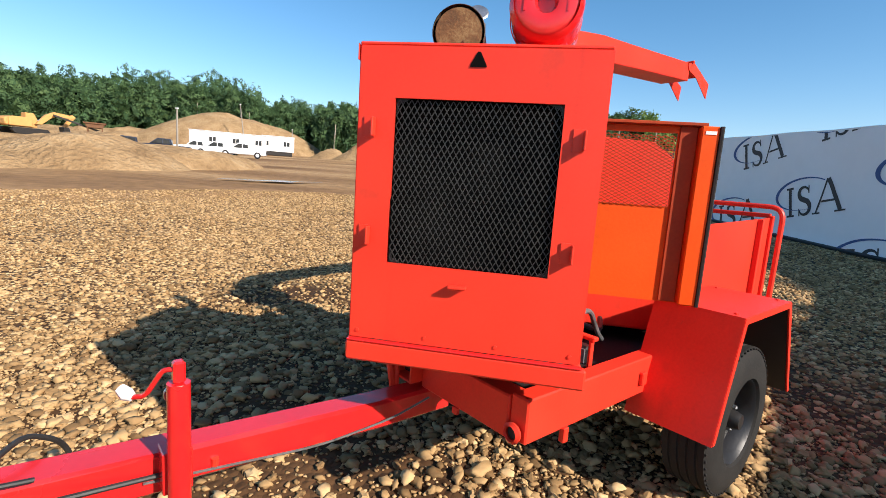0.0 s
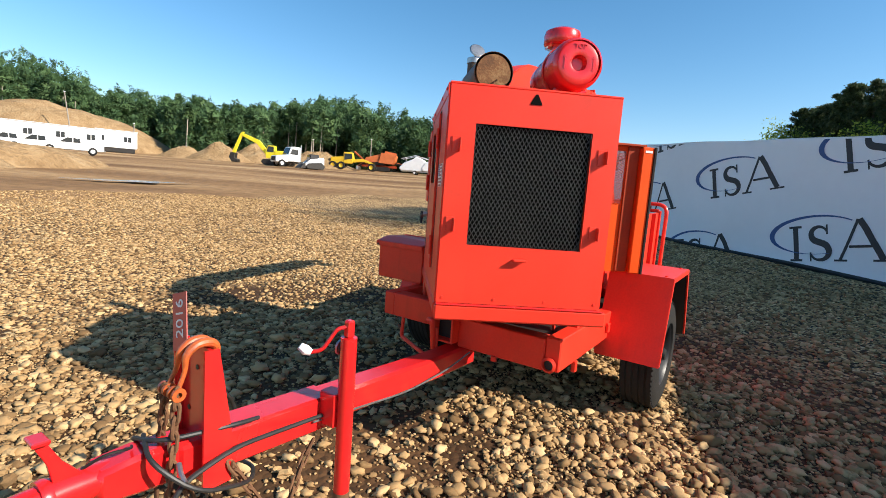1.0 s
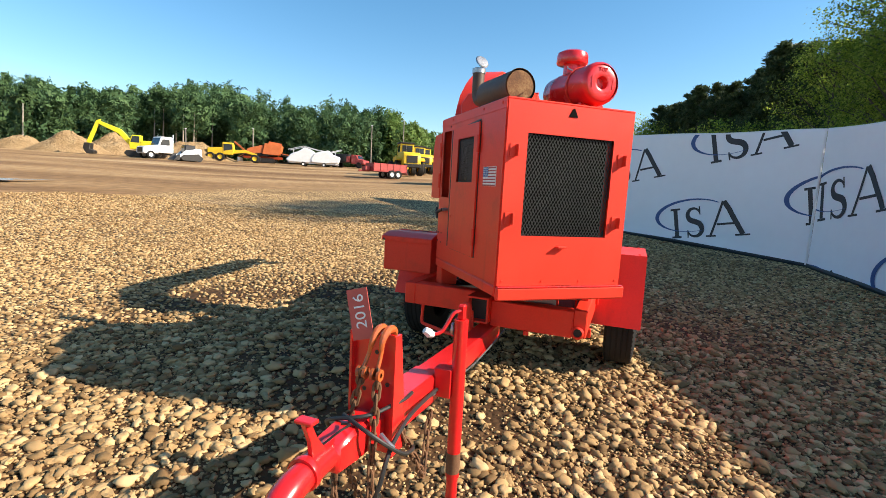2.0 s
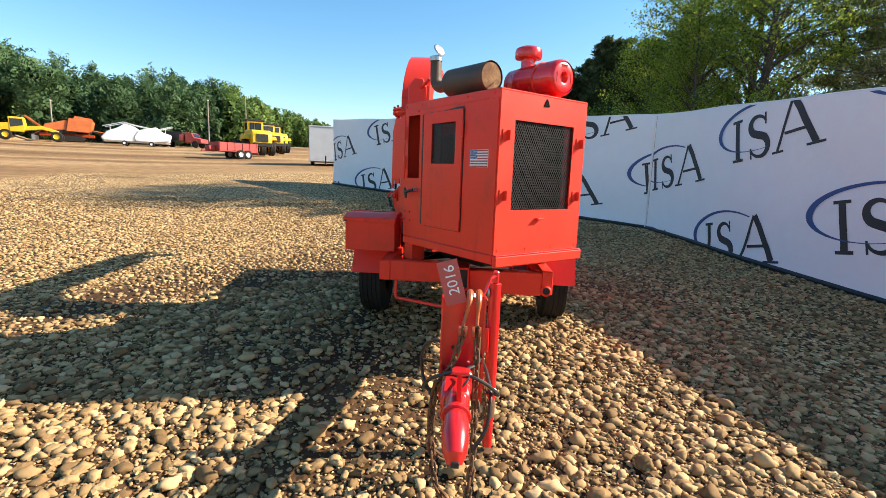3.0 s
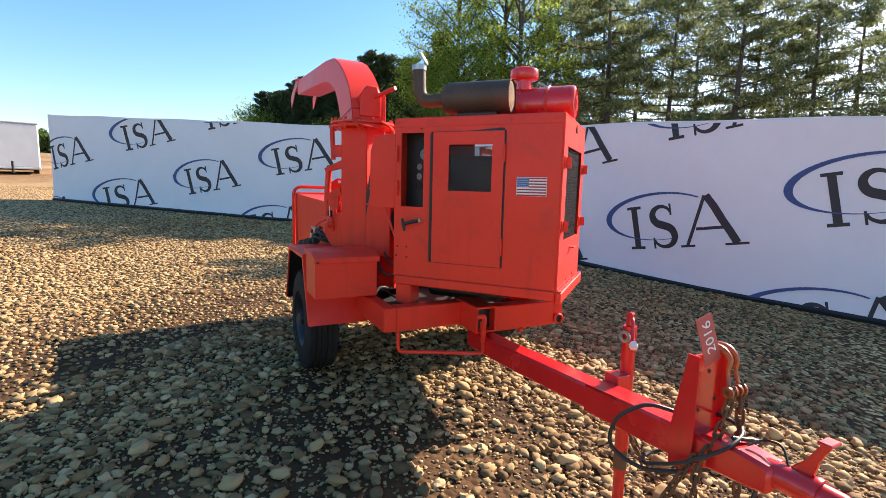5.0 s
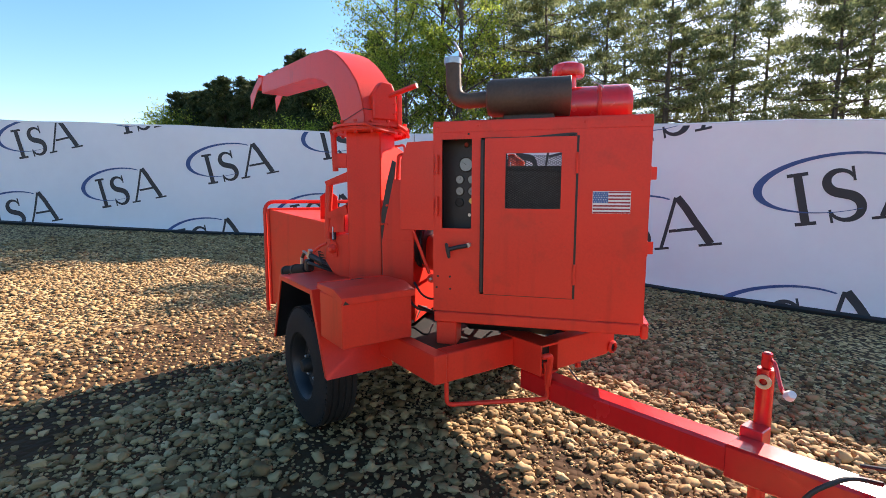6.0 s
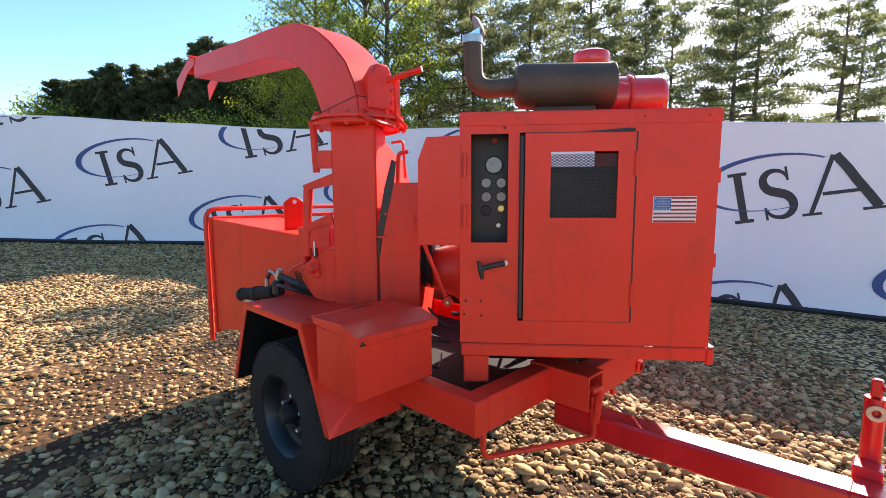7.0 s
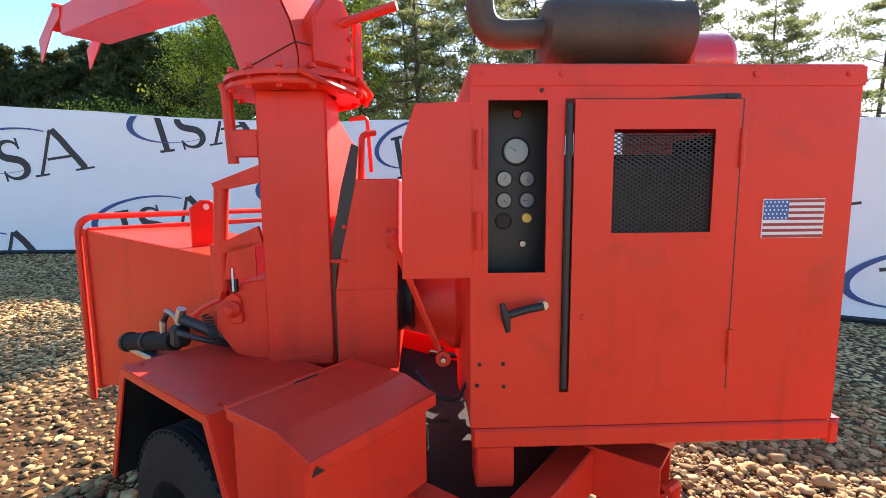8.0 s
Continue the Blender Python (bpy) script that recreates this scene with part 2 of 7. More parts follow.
def ground_material():
    """Pebbles near the yard, worn brown earth with ruts further off."""
    m = bpy.data.materials.new("yard_ground")
    m.use_nodes = True
    nodes, links = m.node_tree.nodes, m.node_tree.links
    bsdf = nodes["Principled BSDF"]
    geo = nodes.new("ShaderNodeNewGeometry")
    flat = nodes.new("ShaderNodeVectorMath")
    flat.operation = "MULTIPLY"
    flat.inputs[1].default_value = (1, 1, 0)
    links.new(geo.outputs["Position"], flat.inputs[0])

    def noise_tex(scale, detail=5, stretch=None):
        n = nodes.new("ShaderNodeTexNoise")
        n.inputs["Scale"].default_value, n.inputs["Detail"].default_value = scale, detail
        source = flat.outputs[0]
        if stretch:
            s = nodes.new("ShaderNodeVectorMath")
            s.operation = "MULTIPLY"
            s.inputs[1].default_value = stretch
            links.new(source, s.inputs[0])
            source = s.outputs[0]
        links.new(source, n.inputs["Vector"])
        return n.outputs["Fac"]

    def ramp(value, stops):
        r = nodes.new("ShaderNodeValToRGB")
        while len(r.color_ramp.elements) < len(stops):
            r.color_ramp.elements.new(0.5)
        for e, (p, c) in zip(r.color_ramp.elements, stops):
            e.position, e.color = p, (*c, 1)
        links.new(value, r.inputs[0])
        return r.outputs[0]

    def mixed(fac, a, b):
        x = nodes.new("ShaderNodeMix")
        x.data_type = "RGBA"
        links.new(fac, x.inputs["Factor"])
        links.new(a, x.inputs["A"])
        links.new(b, x.inputs["B"])
        return x.outputs["Result"]

    def number(op, a, b):
        x = nodes.new("ShaderNodeMath")
        x.operation = op
        for socket, v in zip(x.inputs, (a, b)):
            if isinstance(v, (int, float)):
                socket.default_value = v
            else:
                links.new(v, socket)
        return x.outputs[0]

    cells = nodes.new("ShaderNodeTexVoronoi")
    cells.inputs["Scale"].default_value = 21
    cells.inputs["Randomness"].default_value = 1.0
    links.new(flat.outputs[0], cells.inputs["Vector"])
    pick = nodes.new("ShaderNodeSeparateColor")
    links.new(cells.outputs["Color"], pick.inputs[0])
    pebbles = ramp(pick.outputs[0], [(0, (0.38, 0.22, 0.092)), (0.35, (0.64, 0.405, 0.175)), (0.7, (0.76, 0.51, 0.235)), (1, (0.82, 0.58, 0.3))])
    # soil is kept extra dark, painting shade into the gaps between pebbles
    gaps = ramp(cells.outputs["Distance"], [(0.4, (0, 0, 0)), (0.6, (1, 1, 1))])
    soil = ramp(noise_tex(1.3), [(0.3, (0.04, 0.02, 0.009)), (0.7, (0.12, 0.06, 0.026))])
    gravel = mixed(gaps, pebbles, soil)
    muddy = ramp(noise_tex(0.35, 6), [(0.52, (0, 0, 0)), (0.7, (0.6, 0.6, 0.6))])
    gravel = mixed(muddy, gravel, soil)
    apart = nodes.new("ShaderNodeVectorMath")
    apart.operation = "DISTANCE"
    narrow = nodes.new("ShaderNodeVectorMath")
    narrow.operation = "MULTIPLY"
    narrow.inputs[1].default_value = (1.0, 1.05, 0)
    links.new(geo.outputs["Position"], narrow.inputs[0])
    links.new(narrow.outputs[0], apart.inputs[0])
    apart.inputs[1].default_value = (-0.3, 1.6, 0)
    # near the chipper only this dark soil lies below, deepening shade between loose stones
    loose = ramp(number("ADD", number("MULTIPLY", apart.outputs["Value"], 0.1), number("MULTIPLY", noise_tex(0.8, 3), 0.1)), [(0.33, (0, 0, 0)), (0.42, (1, 1, 1))])
    gravel = mixed(loose, soil, gravel)
    earth = ramp(noise_tex(0.11, 8, (0.35, 1.2, 1)), [(0.32, (0.17, 0.088, 0.04)), (0.46, (0.31, 0.175, 0.078)), (0.58, (0.44, 0.272, 0.13)), (0.72, (0.56, 0.385, 0.21))])
    speck = ramp(noise_tex(2.2, 8), [(0.35, (0.55, 0.55, 0.55)), (0.65, (1, 1, 1))])
    tint = nodes.new("ShaderNodeMix")
    tint.data_type, tint.blend_type = "RGBA", "MULTIPLY"
    tint.inputs["Factor"].default_value = 0.7
    links.new(earth, tint.inputs["A"])
    links.new(speck, tint.inputs["B"])
    axis = nodes.new("ShaderNodeSeparateXYZ")
    links.new(geo.outputs["Position"], axis.inputs[0])
    edge = number("ADD", axis.outputs["Y"], number("MULTIPLY", number("SUBTRACT", noise_tex(0.3, 4), 0.5), 6.0))
    edge = number("ADD", edge, number("MULTIPLY", number("MAXIMUM", number("SUBTRACT", -2.7, axis.outputs["X"]), 0.0), 1.6))
    far = ramp(number("MULTIPLY", number("SUBTRACT", edge, 20.5), 0.5), [(0, (0, 0, 0)), (1, (1, 1, 1))])
    links.new(mixed(far, gravel, tint.outputs["Result"]), bsdf.inputs["Base Color"])
    bsdf.inputs["Roughness"].default_value = 0.92
    bsdf.inputs["Specular IOR Level"].default_value = 0.2
    dome = number("MULTIPLY", number("SUBTRACT", 0.6, cells.outputs["Distance"]), 0.03)
    height = number("ADD", dome, number("MULTIPLY", noise_tex(6, 6), 0.012))
    relief = nodes.new("ShaderNodeBump")
    relief.inputs["Strength"].default_value, relief.inputs["Distance"].default_value = 0.55, 1.0
    links.new(height, relief.inputs["Height"])
    links.new(relief.outputs[0], bsdf.inputs["Normal"])
    return m


GROUND = ground_material()


# ---- building helpers ----
def thing(name, place, label, category, group=""):
    """A top-level Empty at the base of a thing."""
    return_ob = new(name)
    return_ob.empty_display_size = 0.2
    return_ob.location = place
    bpy.context.view_layer.update()
    return tagged(return_ob, label, category, group)


def finish(bm, smooth=35):
    bmesh.ops.recalc_face_normals(bm, faces=bm.faces)
    if smooth:
        limit = radians(smooth)
        for f in bm.faces:
            f.smooth = True
        for e in bm.edges:
            e.smooth = not (len(e.link_faces) == 2 and e.calc_face_angle(0) > limit)
    return bm


def part(name, bm, mat, parent=None, label="", smooth=35):
    """Links a bmesh, given in world metres, as one mesh object under a thing or a part."""
    finish(bm, smooth)
    lo = Vector([min(v.co[i] for v in bm.verts) for i in range(3)])
    hi = Vector([max(v.co[i] for v in bm.verts) for i in range(3)])
    middle = (lo + hi) / 2
    if parent is None:
        middle.z = lo.z
    bmesh.ops.translate(bm, verts=bm.verts, vec=-middle)
    data = bpy.data.meshes.new(name)
    bm.to_mesh(data)
    bm.free()
    for one in mat if isinstance(mat, (list, tuple)) else [mat]:
        data.materials.append(one)
    ob = new(name, data)
    ob.location = middle
    if parent is not None:
        base = Vector(parent.get("world_place", parent.location))
        ob.parent = parent
        ob.location = middle - base
    ob["world_place"] = middle
    return tagged(ob, label)


def block(bm, x0, x1, y0, y1, z0, z1, bevel=0.004, m=None):
    r = bmesh.ops.create_cube(bm, size=1)
    vs = r["verts"]
    for v in vs:
        v.co = Vector(((x0 + x1) / 2 + v.co.x * (x1 - x0), (y0 + y1) / 2 + v.co.y * (y1 - y0), (z0 + z1) / 2 + v.co.z * (z1 - z0)))
    if bevel:
        edges = list({e for v in vs for e in v.link_edges})
        r = bmesh.ops.bevel(bm, geom=edges, offset=min(bevel, 0.45 * min(abs(x1 - x0), abs(y1 - y0), abs(z1 - z0))), segments=1, affect="EDGES", profile=0.5)
        vs = list({v for f in r["faces"] for v in f.verts} | {v for v in vs if v.is_valid})
    if m is not None:
        bmesh.ops.transform(bm, matrix=m, verts=vs)
    return vs


def box(x0, x1, y0, y1, z0, z1, bevel=0.004, m=None):
    bm = bmesh.new()
    block(bm, x0, x1, y0, y1, z0, z1, bevel, m)
    return bm


def slab(outline, thick, m, bm=None, bevel=0.0):
    """A plate: an outline in (a, b), thick along c, placed by m, whose axes are a, b, c."""
    bm = bm or bmesh.new()
    vs = [bm.verts.new((a, b, 0)) for a, b in outline]
    f = bm.faces.new(vs)
    r = bmesh.ops.extrude_face_region(bm, geom=[f])
    up = [g for g in r["geom"] if isinstance(g, bmesh.types.BMVert)]
    bmesh.ops.translate(bm, verts=up, vec=(0, 0, thick))
    every = vs + up
    if bevel:
        edges = list({e for v in every for e in v.link_edges})
        r = bmesh.ops.bevel(bm, geom=edges, offset=bevel, segments=1, affect="EDGES", profile=0.5)
        every = list({v for g in r["faces"] for v in g.verts} | {v for v in every if v.is_valid})
    bmesh.ops.transform(bm, matrix=m, verts=every)
    return bm


def axes(origin, a, b):
    """A matrix whose x and y run along a and b."""
    a, b = Vector(a).normalized(), Vector(b)
    c = a.cross(b).normalized()
    b = c.cross(a)
    return Matrix(((a.x, b.x, c.x, origin[0]), (a.y, b.y, c.y, origin[1]), (a.z, b.z, c.z, origin[2]), (0, 0, 0, 1)))


def rounded(points, radius, steps=5, closed=False):
    """A polyline with its corners rounded."""
    points = [Vector(p) for p in points]
    out, n = [], len(points)
    for i, p in enumerate(points):
        if not closed and i in (0, n - 1):
            out.append(p)
            continue
        a, b = points[i - 1], points[(i + 1) % n]
        d = min(radius, 0.45 * (a - p).length, 0.45 * (b - p).length)
        s, e = p + (a - p).normalized() * d, p + (b - p).normalized() * d
        for k in range(steps + 1):
            t = k / steps
            out.append(s * (1 - t) ** 2 + p * 2 * t * (1 - t) + e * t * t)
    return out


def pipe(points, radius, sides=12, bm=None, m=None, closed=False, radii=None, flat=1.0):
    """A tube along points; radii: one radius a point."""
    bm = bm or bmesh.new()
    points = [Vector(p) for p in points]
    rings, n, normal = [], len(points), None
    for i, p in enumerate(points):
        a = points[i - 1] if (i or closed) else p
        b = points[(i + 1) % n] if (i < n - 1 or closed) else p
        ahead = (b - a).normalized()
        if normal is None:
            normal = ahead.orthogonal().normalized()
        normal = (normal - ahead * normal.dot(ahead)).normalized()
        side = ahead.cross(normal)
        r = radii[i] if radii else radius
        rings.append([bm.verts.new(p + normal * math.cos(2 * math.pi * k / sides) * r + side * math.sin(2 * math.pi * k / sides) * r * flat) for k in range(sides)])
    pairs = list(zip(rings, rings[1:])) + ([(rings[-1], rings[0])] if closed else [])
    for one, two in pairs:
        for k in range(sides):
            bm.faces.new((one[k], one[(k + 1) % sides], two[(k + 1) % sides], two[k]))
    if not closed:
        bm.faces.new(list(reversed(rings[0])))
        bm.faces.new(rings[-1])
    if m is not None:
        bmesh.ops.transform(bm, matrix=m, verts=[v for ring in rings for v in ring])
    return bm


def lathe(profile, m, sides=32, bm=None):
    """Turns (radius, height) pairs round z, then places them by m."""
    bm = bm or bmesh.new()
    rings, made = [], []
    for r, h in profile:
        if r < 1e-5:
            ring = [bm.verts.new((0, 0, h))]
        else:
            ring = [bm.verts.new((r * math.cos(2 * math.pi * k / sides), r * math.sin(2 * math.pi * k / sides), h)) for k in range(sides)]
        rings.append(ring)
        made += ring
    for one, two in zip(rings, rings[1:]):
        for k in range(sides):
            j = (k + 1) % sides
            if len(one) == 1 and len(two) > 1:
                bm.faces.new((one[0], two[j], two[k]))
            elif len(two) == 1 and len(one) > 1:
                bm.faces.new((one[k], one[j], two[0]))
            elif len(one) > 1:
                bm.faces.new((one[k], one[j], two[j], two[k]))
    bmesh.ops.transform(bm, matrix=m, verts=made)
    return bm


def along(p, direction):
    """A matrix at p whose z runs along direction."""
    return Matrix.Translation(p) @ Vector(direction).to_track_quat("Z", "Y").to_matrix().to_4x4()


def lettering(text, height, m, depth=0.001):
    curve = bpy.data.curves.new("letters", "FONT")
    curve.body, curve.size, curve.extrude, curve.resolution_u = text, height, depth, 3
    curve.align_x, curve.align_y = "CENTER", "CENTER"
    ob = bpy.data.objects.new("letters", curve)
    data = bpy.data.meshes.new_from_object(ob)
    bm = bmesh.new()
    bm.from_mesh(data)
    bmesh.ops.transform(bm, matrix=m, verts=bm.verts)
    bpy.data.objects.remove(ob)
    return bm


def expanded_metal(width, height, pitch, tall, strand, thick, m):
    """Diamond mesh of a sheet width by height, from its lower left corner."""
    verts, faces = [], []
    columns, rows = int(width / pitch), int(height / tall)

    def strip(x0, y0, x1, y1):
        d = Vector((x1 - x0, y1 - y0, 0)).normalized()
        n = Vector((-d.y, d.x, 0)) * strand / 2
        base = len(verts)
        for z in (0, thick):
            for x, y, s in ((x0, y0, 1), (x0, y0, -1), (x1, y1, -1), (x1, y1, 1)):
                verts.append(m @ Vector((x + n.x * s, y + n.y * s, z)))
        faces.extend([tuple(base + k for k in f) for f in ((0, 1, 2, 3), (7, 6, 5, 4), (0, 3, 7, 4), (1, 5, 6, 2))])

    for c in range(columns):
        for r in range(rows):
            x, y = c * pitch, r * tall
            strip(x, y + tall / 2, x + pitch / 2, y + tall)
            strip(x + pitch / 2, y, x + pitch, y + tall / 2)
            strip(x, y + tall / 2, x + pitch / 2, y)
            strip(x + pitch / 2, y + tall, x + pitch, y + tall / 2)
    data = bpy.data.meshes.new("mesh")
    data.from_pydata(verts, [], faces)
    bm = bmesh.new()
    bm.from_mesh(data)
    return bm


def lift(x, y):
    """The yard's height: it rises slowly to the rear."""
    side = 0.025 * x if x > 0 else -0.06 * (1 - math.exp(x / 5))
    return -0.035 + 0.046 * y + side


# ---- ground ----
def spaced(reach, near, count):
    """Coordinates that lie close together near zero and far apart at the ends."""
    k = math.asinh(reach / near)
    return [near * math.sinh(k * (2 * i / count - 1)) for i in range(count + 1)]


def build_ground():
    xs, ys = spaced(700, 4.0, 150), [y + 2 for y in spaced(700, 4.0, 150)]
    verts = []
    for y in ys:
        for x in xs:
            far = max(abs(x), abs(y))
            bumps = 0.03 * noise.noise((x * 0.6, y * 0.6, 0)) + (0.16 * noise.noise((x * 0.09, y * 0.09, 3)) if y > 14 else 0)
            cap = min(y, 170) if y > -60 else -60
            verts.append((x, y, lift(max(min(x, 60), -60), cap) + bumps * min(1, 60 / max(far, 1)) - 0.02))
    w = len(xs)
    faces = [(j * w + i, j * w + i + 1, (j + 1) * w + i + 1, (j + 1) * w + i) for j in range(len(ys) - 1) for i in range(w - 1)]
    data = bpy.data.meshes.new("ground")
    data.from_pydata(verts, [], faces)
    data.polygons.foreach_set("use_smooth", [True] * len(faces))
    data.materials.append(GROUND)
    return tagged(new("ground", data), "gravel yard that gives way to bare brown earth", "ground", kind="structure")


ground = build_ground()

# ---- banner fence ----
FENCE_NEAR = [(3.6, -5.2), (4.22, -3.3), (4.88, -1.15), (6.03, 1.1), (6.85, 2.4), (7.6, 3.8)]
FENCE_FAR = [(7.6, 3.8), (7.22, 6.5), (6.5, 9.0), (6.0, 12.0), (5.36, 15.9)]
FENCE_TALL = 2.46


def fence_line(poly):
    """The fence's plan as a smooth curve: place and way at an arc length."""
    pts = [Vector((*p, 0)) for p in poly]
    lengths = [0.0]
    for a, b in zip(pts, pts[1:]):
        lengths.append(lengths[-1] + (b - a).length)

    def at(s):
        s = min(max(s, 0.0), lengths[-1])
        i = max(k for k in range(len(pts) - 1) if lengths[k] <= s)
        t = (s - lengths[i]) / (lengths[i + 1] - lengths[i])
        p0, p1, p2, p3 = pts[max(i - 1, 0)], pts[i], pts[i + 1], pts[min(i + 2, len(pts) - 1)]
        linear = p1.lerp(p2, t)
        curve = 0.5 * (2 * p1 + (p2 - p0) * t + (2 * p0 - 5 * p1 + 4 * p2 - p3) * t * t + (3 * p1 - p0 - 3 * p2 + p3) * t ** 3)
        return linear.lerp(curve, 0.6)

    return at, lengths[-1]


def fence_place(at, s, h, off=0.0):
    p, q = at(s - 0.02), at(s + 0.02)
    way = (q - p).normalized()
    inward = Vector((-way.y, way.x, 0))
    c = (p + q) / 2
    base = lift(c.x, c.y) - 0.02
    sag = 0.02 * math.sin(s * 1.9) * math.sin(math.pi * min(max(h / FENCE_TALL, 0), 1)) + 0.012 * noise.noise((s * 1.3, h * 1.7, 5)) + 0.25 * max(0.0, 0.22 - h) ** 1.5
    return Vector((c.x, c.y, base + h * (1 + 0.004 * math.sin(s * 2.6)))) + inward * (sag + off)


def ribbon(line, wide):
    """Quads along a line of points, with a half width at each."""
    line = [Vector(p) for p in line]
    sides = []
    for k, (p, w) in enumerate(zip(line, wide)):
        d = (line[min(k + 1, len(line) - 1)] - line[max(k - 1, 0)]).normalized()
        n = Vector((-d.y, d.x)) * w
        sides.append((p + n, p - n))
    return [(a, b, d, c) for (a, b), (c, d) in zip(sides, sides[1:])]


def rectangle(x0, x1, y0, y1, cuts=4):
    return [((x0, y0 + (y1 - y0) * k / cuts), (x1, y0 + (y1 - y0) * k / cuts), (x1, y0 + (y1 - y0) * (k + 1) / cuts), (x0, y0 + (y1 - y0) * (k + 1) / cuts)) for k in range(cuts)]


def mark_outlines():
    """The printed mark in its own metres: a bar, a double bend, a peak, and a crescent round them."""
    bar = rectangle(0.467, 0.563, 0.045, 0.635, 6) + rectangle(0.4, 0.63, 0, 0.045, 1) + rectangle(0.4, 0.63, 0.635, 0.68, 1)
    bend_line, bend_wide = [], []
    for k in range(41):
        t = k / 40
        if t < 0.5:
            a = radians(20 + 235 * t / 0.5)
            p = (0.95 + 0.145 * math.cos(a), 0.505 + 0.14 * math.sin(a))
        else:
            a = radians(75 - 235 * (t - 0.5) / 0.5)
            p = (0.95 + 0.165 * math.cos(a), 0.185 + 0.16 * math.sin(a))
        bend_line.append(p)
        bend_wide.append(0.02 + 0.04 * math.sin(math.pi * t) ** 2)
    bend = ribbon(bend_line, bend_wide) + rectangle(1.075, 1.105, 0.5, 0.68, 2) + rectangle(0.775, 0.805, 0.0, 0.17, 2)
    peak = ribbon([(1.61, 0.74), (1.53, 0.56), (1.45, 0.38), (1.37, 0.2), (1.29, 0.03)], [0.024] * 5) + ribbon([(1.63, 0.74), (1.72, 0.56), (1.79, 0.38), (1.87, 0.2), (1.94, 0.03)], [0.052] * 5)
    peak += rectangle(1.19, 1.4, 0.0, 0.035, 1) + rectangle(1.79, 2.08, 0.0, 0.035, 1) + rectangle(1.44, 1.8, 0.24, 0.285, 1)
    crescent = []
    steps = 40
    for k in range(steps):
        ring = []
        for kk in (k, k + 1):
            t = kk / steps
            angle = radians(38 + 250 * t)
            thick = 0.018 + 0.095 * math.sin(math.pi * min(1, 0.1 + t * 0.95)) ** 1.5
            rx, ry = 0.86, 0.37
            cx, cy = 0.86, 0.5
            ring.append(((cx + rx * math.cos(angle), cy + ry * math.sin(angle)), (cx + (rx - thick) * math.cos(angle), cy + (ry - thick * 0.45) * math.sin(angle))))
        (a, b), (c, d) = ring
        crescent.append((a, b, d, c))
    return (("printed_bar", bar), ("printed_bend", bend), ("printed_peak", peak), ("printed_crescent", crescent))


def print_mark(at, total, left, base, size, off):
    """The mark laid on the fence with its left end at arc length left; clipped to the cloth."""
    out = []
    tilt = radians(12)
    for n, (name, polygons) in enumerate(mark_outlines()):
        bm = bmesh.new()
        for poly in polygons:
            bm.faces.new([bm.verts.new((x * size, y * size, 0)) for x, y in poly])
        bmesh.ops.remove_doubles(bm, verts=bm.verts, dist=0.0005)
        bmesh.ops.rotate(bm, verts=bm.verts, cent=(1, 0.3, 0), matrix=Matrix.Rotation(tilt, 3, "Z"))
        bmesh.ops.translate(bm, verts=bm.verts, vec=(0, base, 0))
        for co, no in (((0, FENCE_TALL - 0.01, 0), (0, 1, 0)), ((0, 0.06, 0), (0, -1, 0)), ((left - 0.015, 0, 0), (1, 0, 0)), ((left - total + 0.015, 0, 0), (-1, 0, 0))):
            if bm.verts:
                bmesh.ops.bisect_plane(bm, geom=list(bm.verts) + list(bm.edges) + list(bm.faces), plane_co=co, plane_no=no, clear_outer=True)
        if bm.faces:
            for v in bm.verts:
                v.co = fence_place(at, left - v.co.x, v.co.y, off + 0.002 * (n == 3))
            out.append((name, bm))
        else:
            bm.free()
    return out


def islands(bm):
    """The separate pieces of a mesh, each as a mesh of its own."""
    bm.faces.index_update()
    left, out = set(bm.faces), []
    while left:
        queue, piece = [left.pop()], []
        while queue:
            f = queue.pop()
            piece.append(f)
            for e in f.edges:
                for g in e.link_faces:
                    if g in left:
                        left.discard(g)
                        queue.append(g)
        piece.sort(key=lambda f: f.index)
        one, made = bmesh.new(), {}
        for f in piece:
            for v in f.verts:
                if v not in made:
                    made[v] = one.verts.new(v.co)
            one.faces.new([made[v] for v in f.verts])
        out.append(one)
    bm.free()
    return sorted(out, key=lambda b: -len(b.faces))


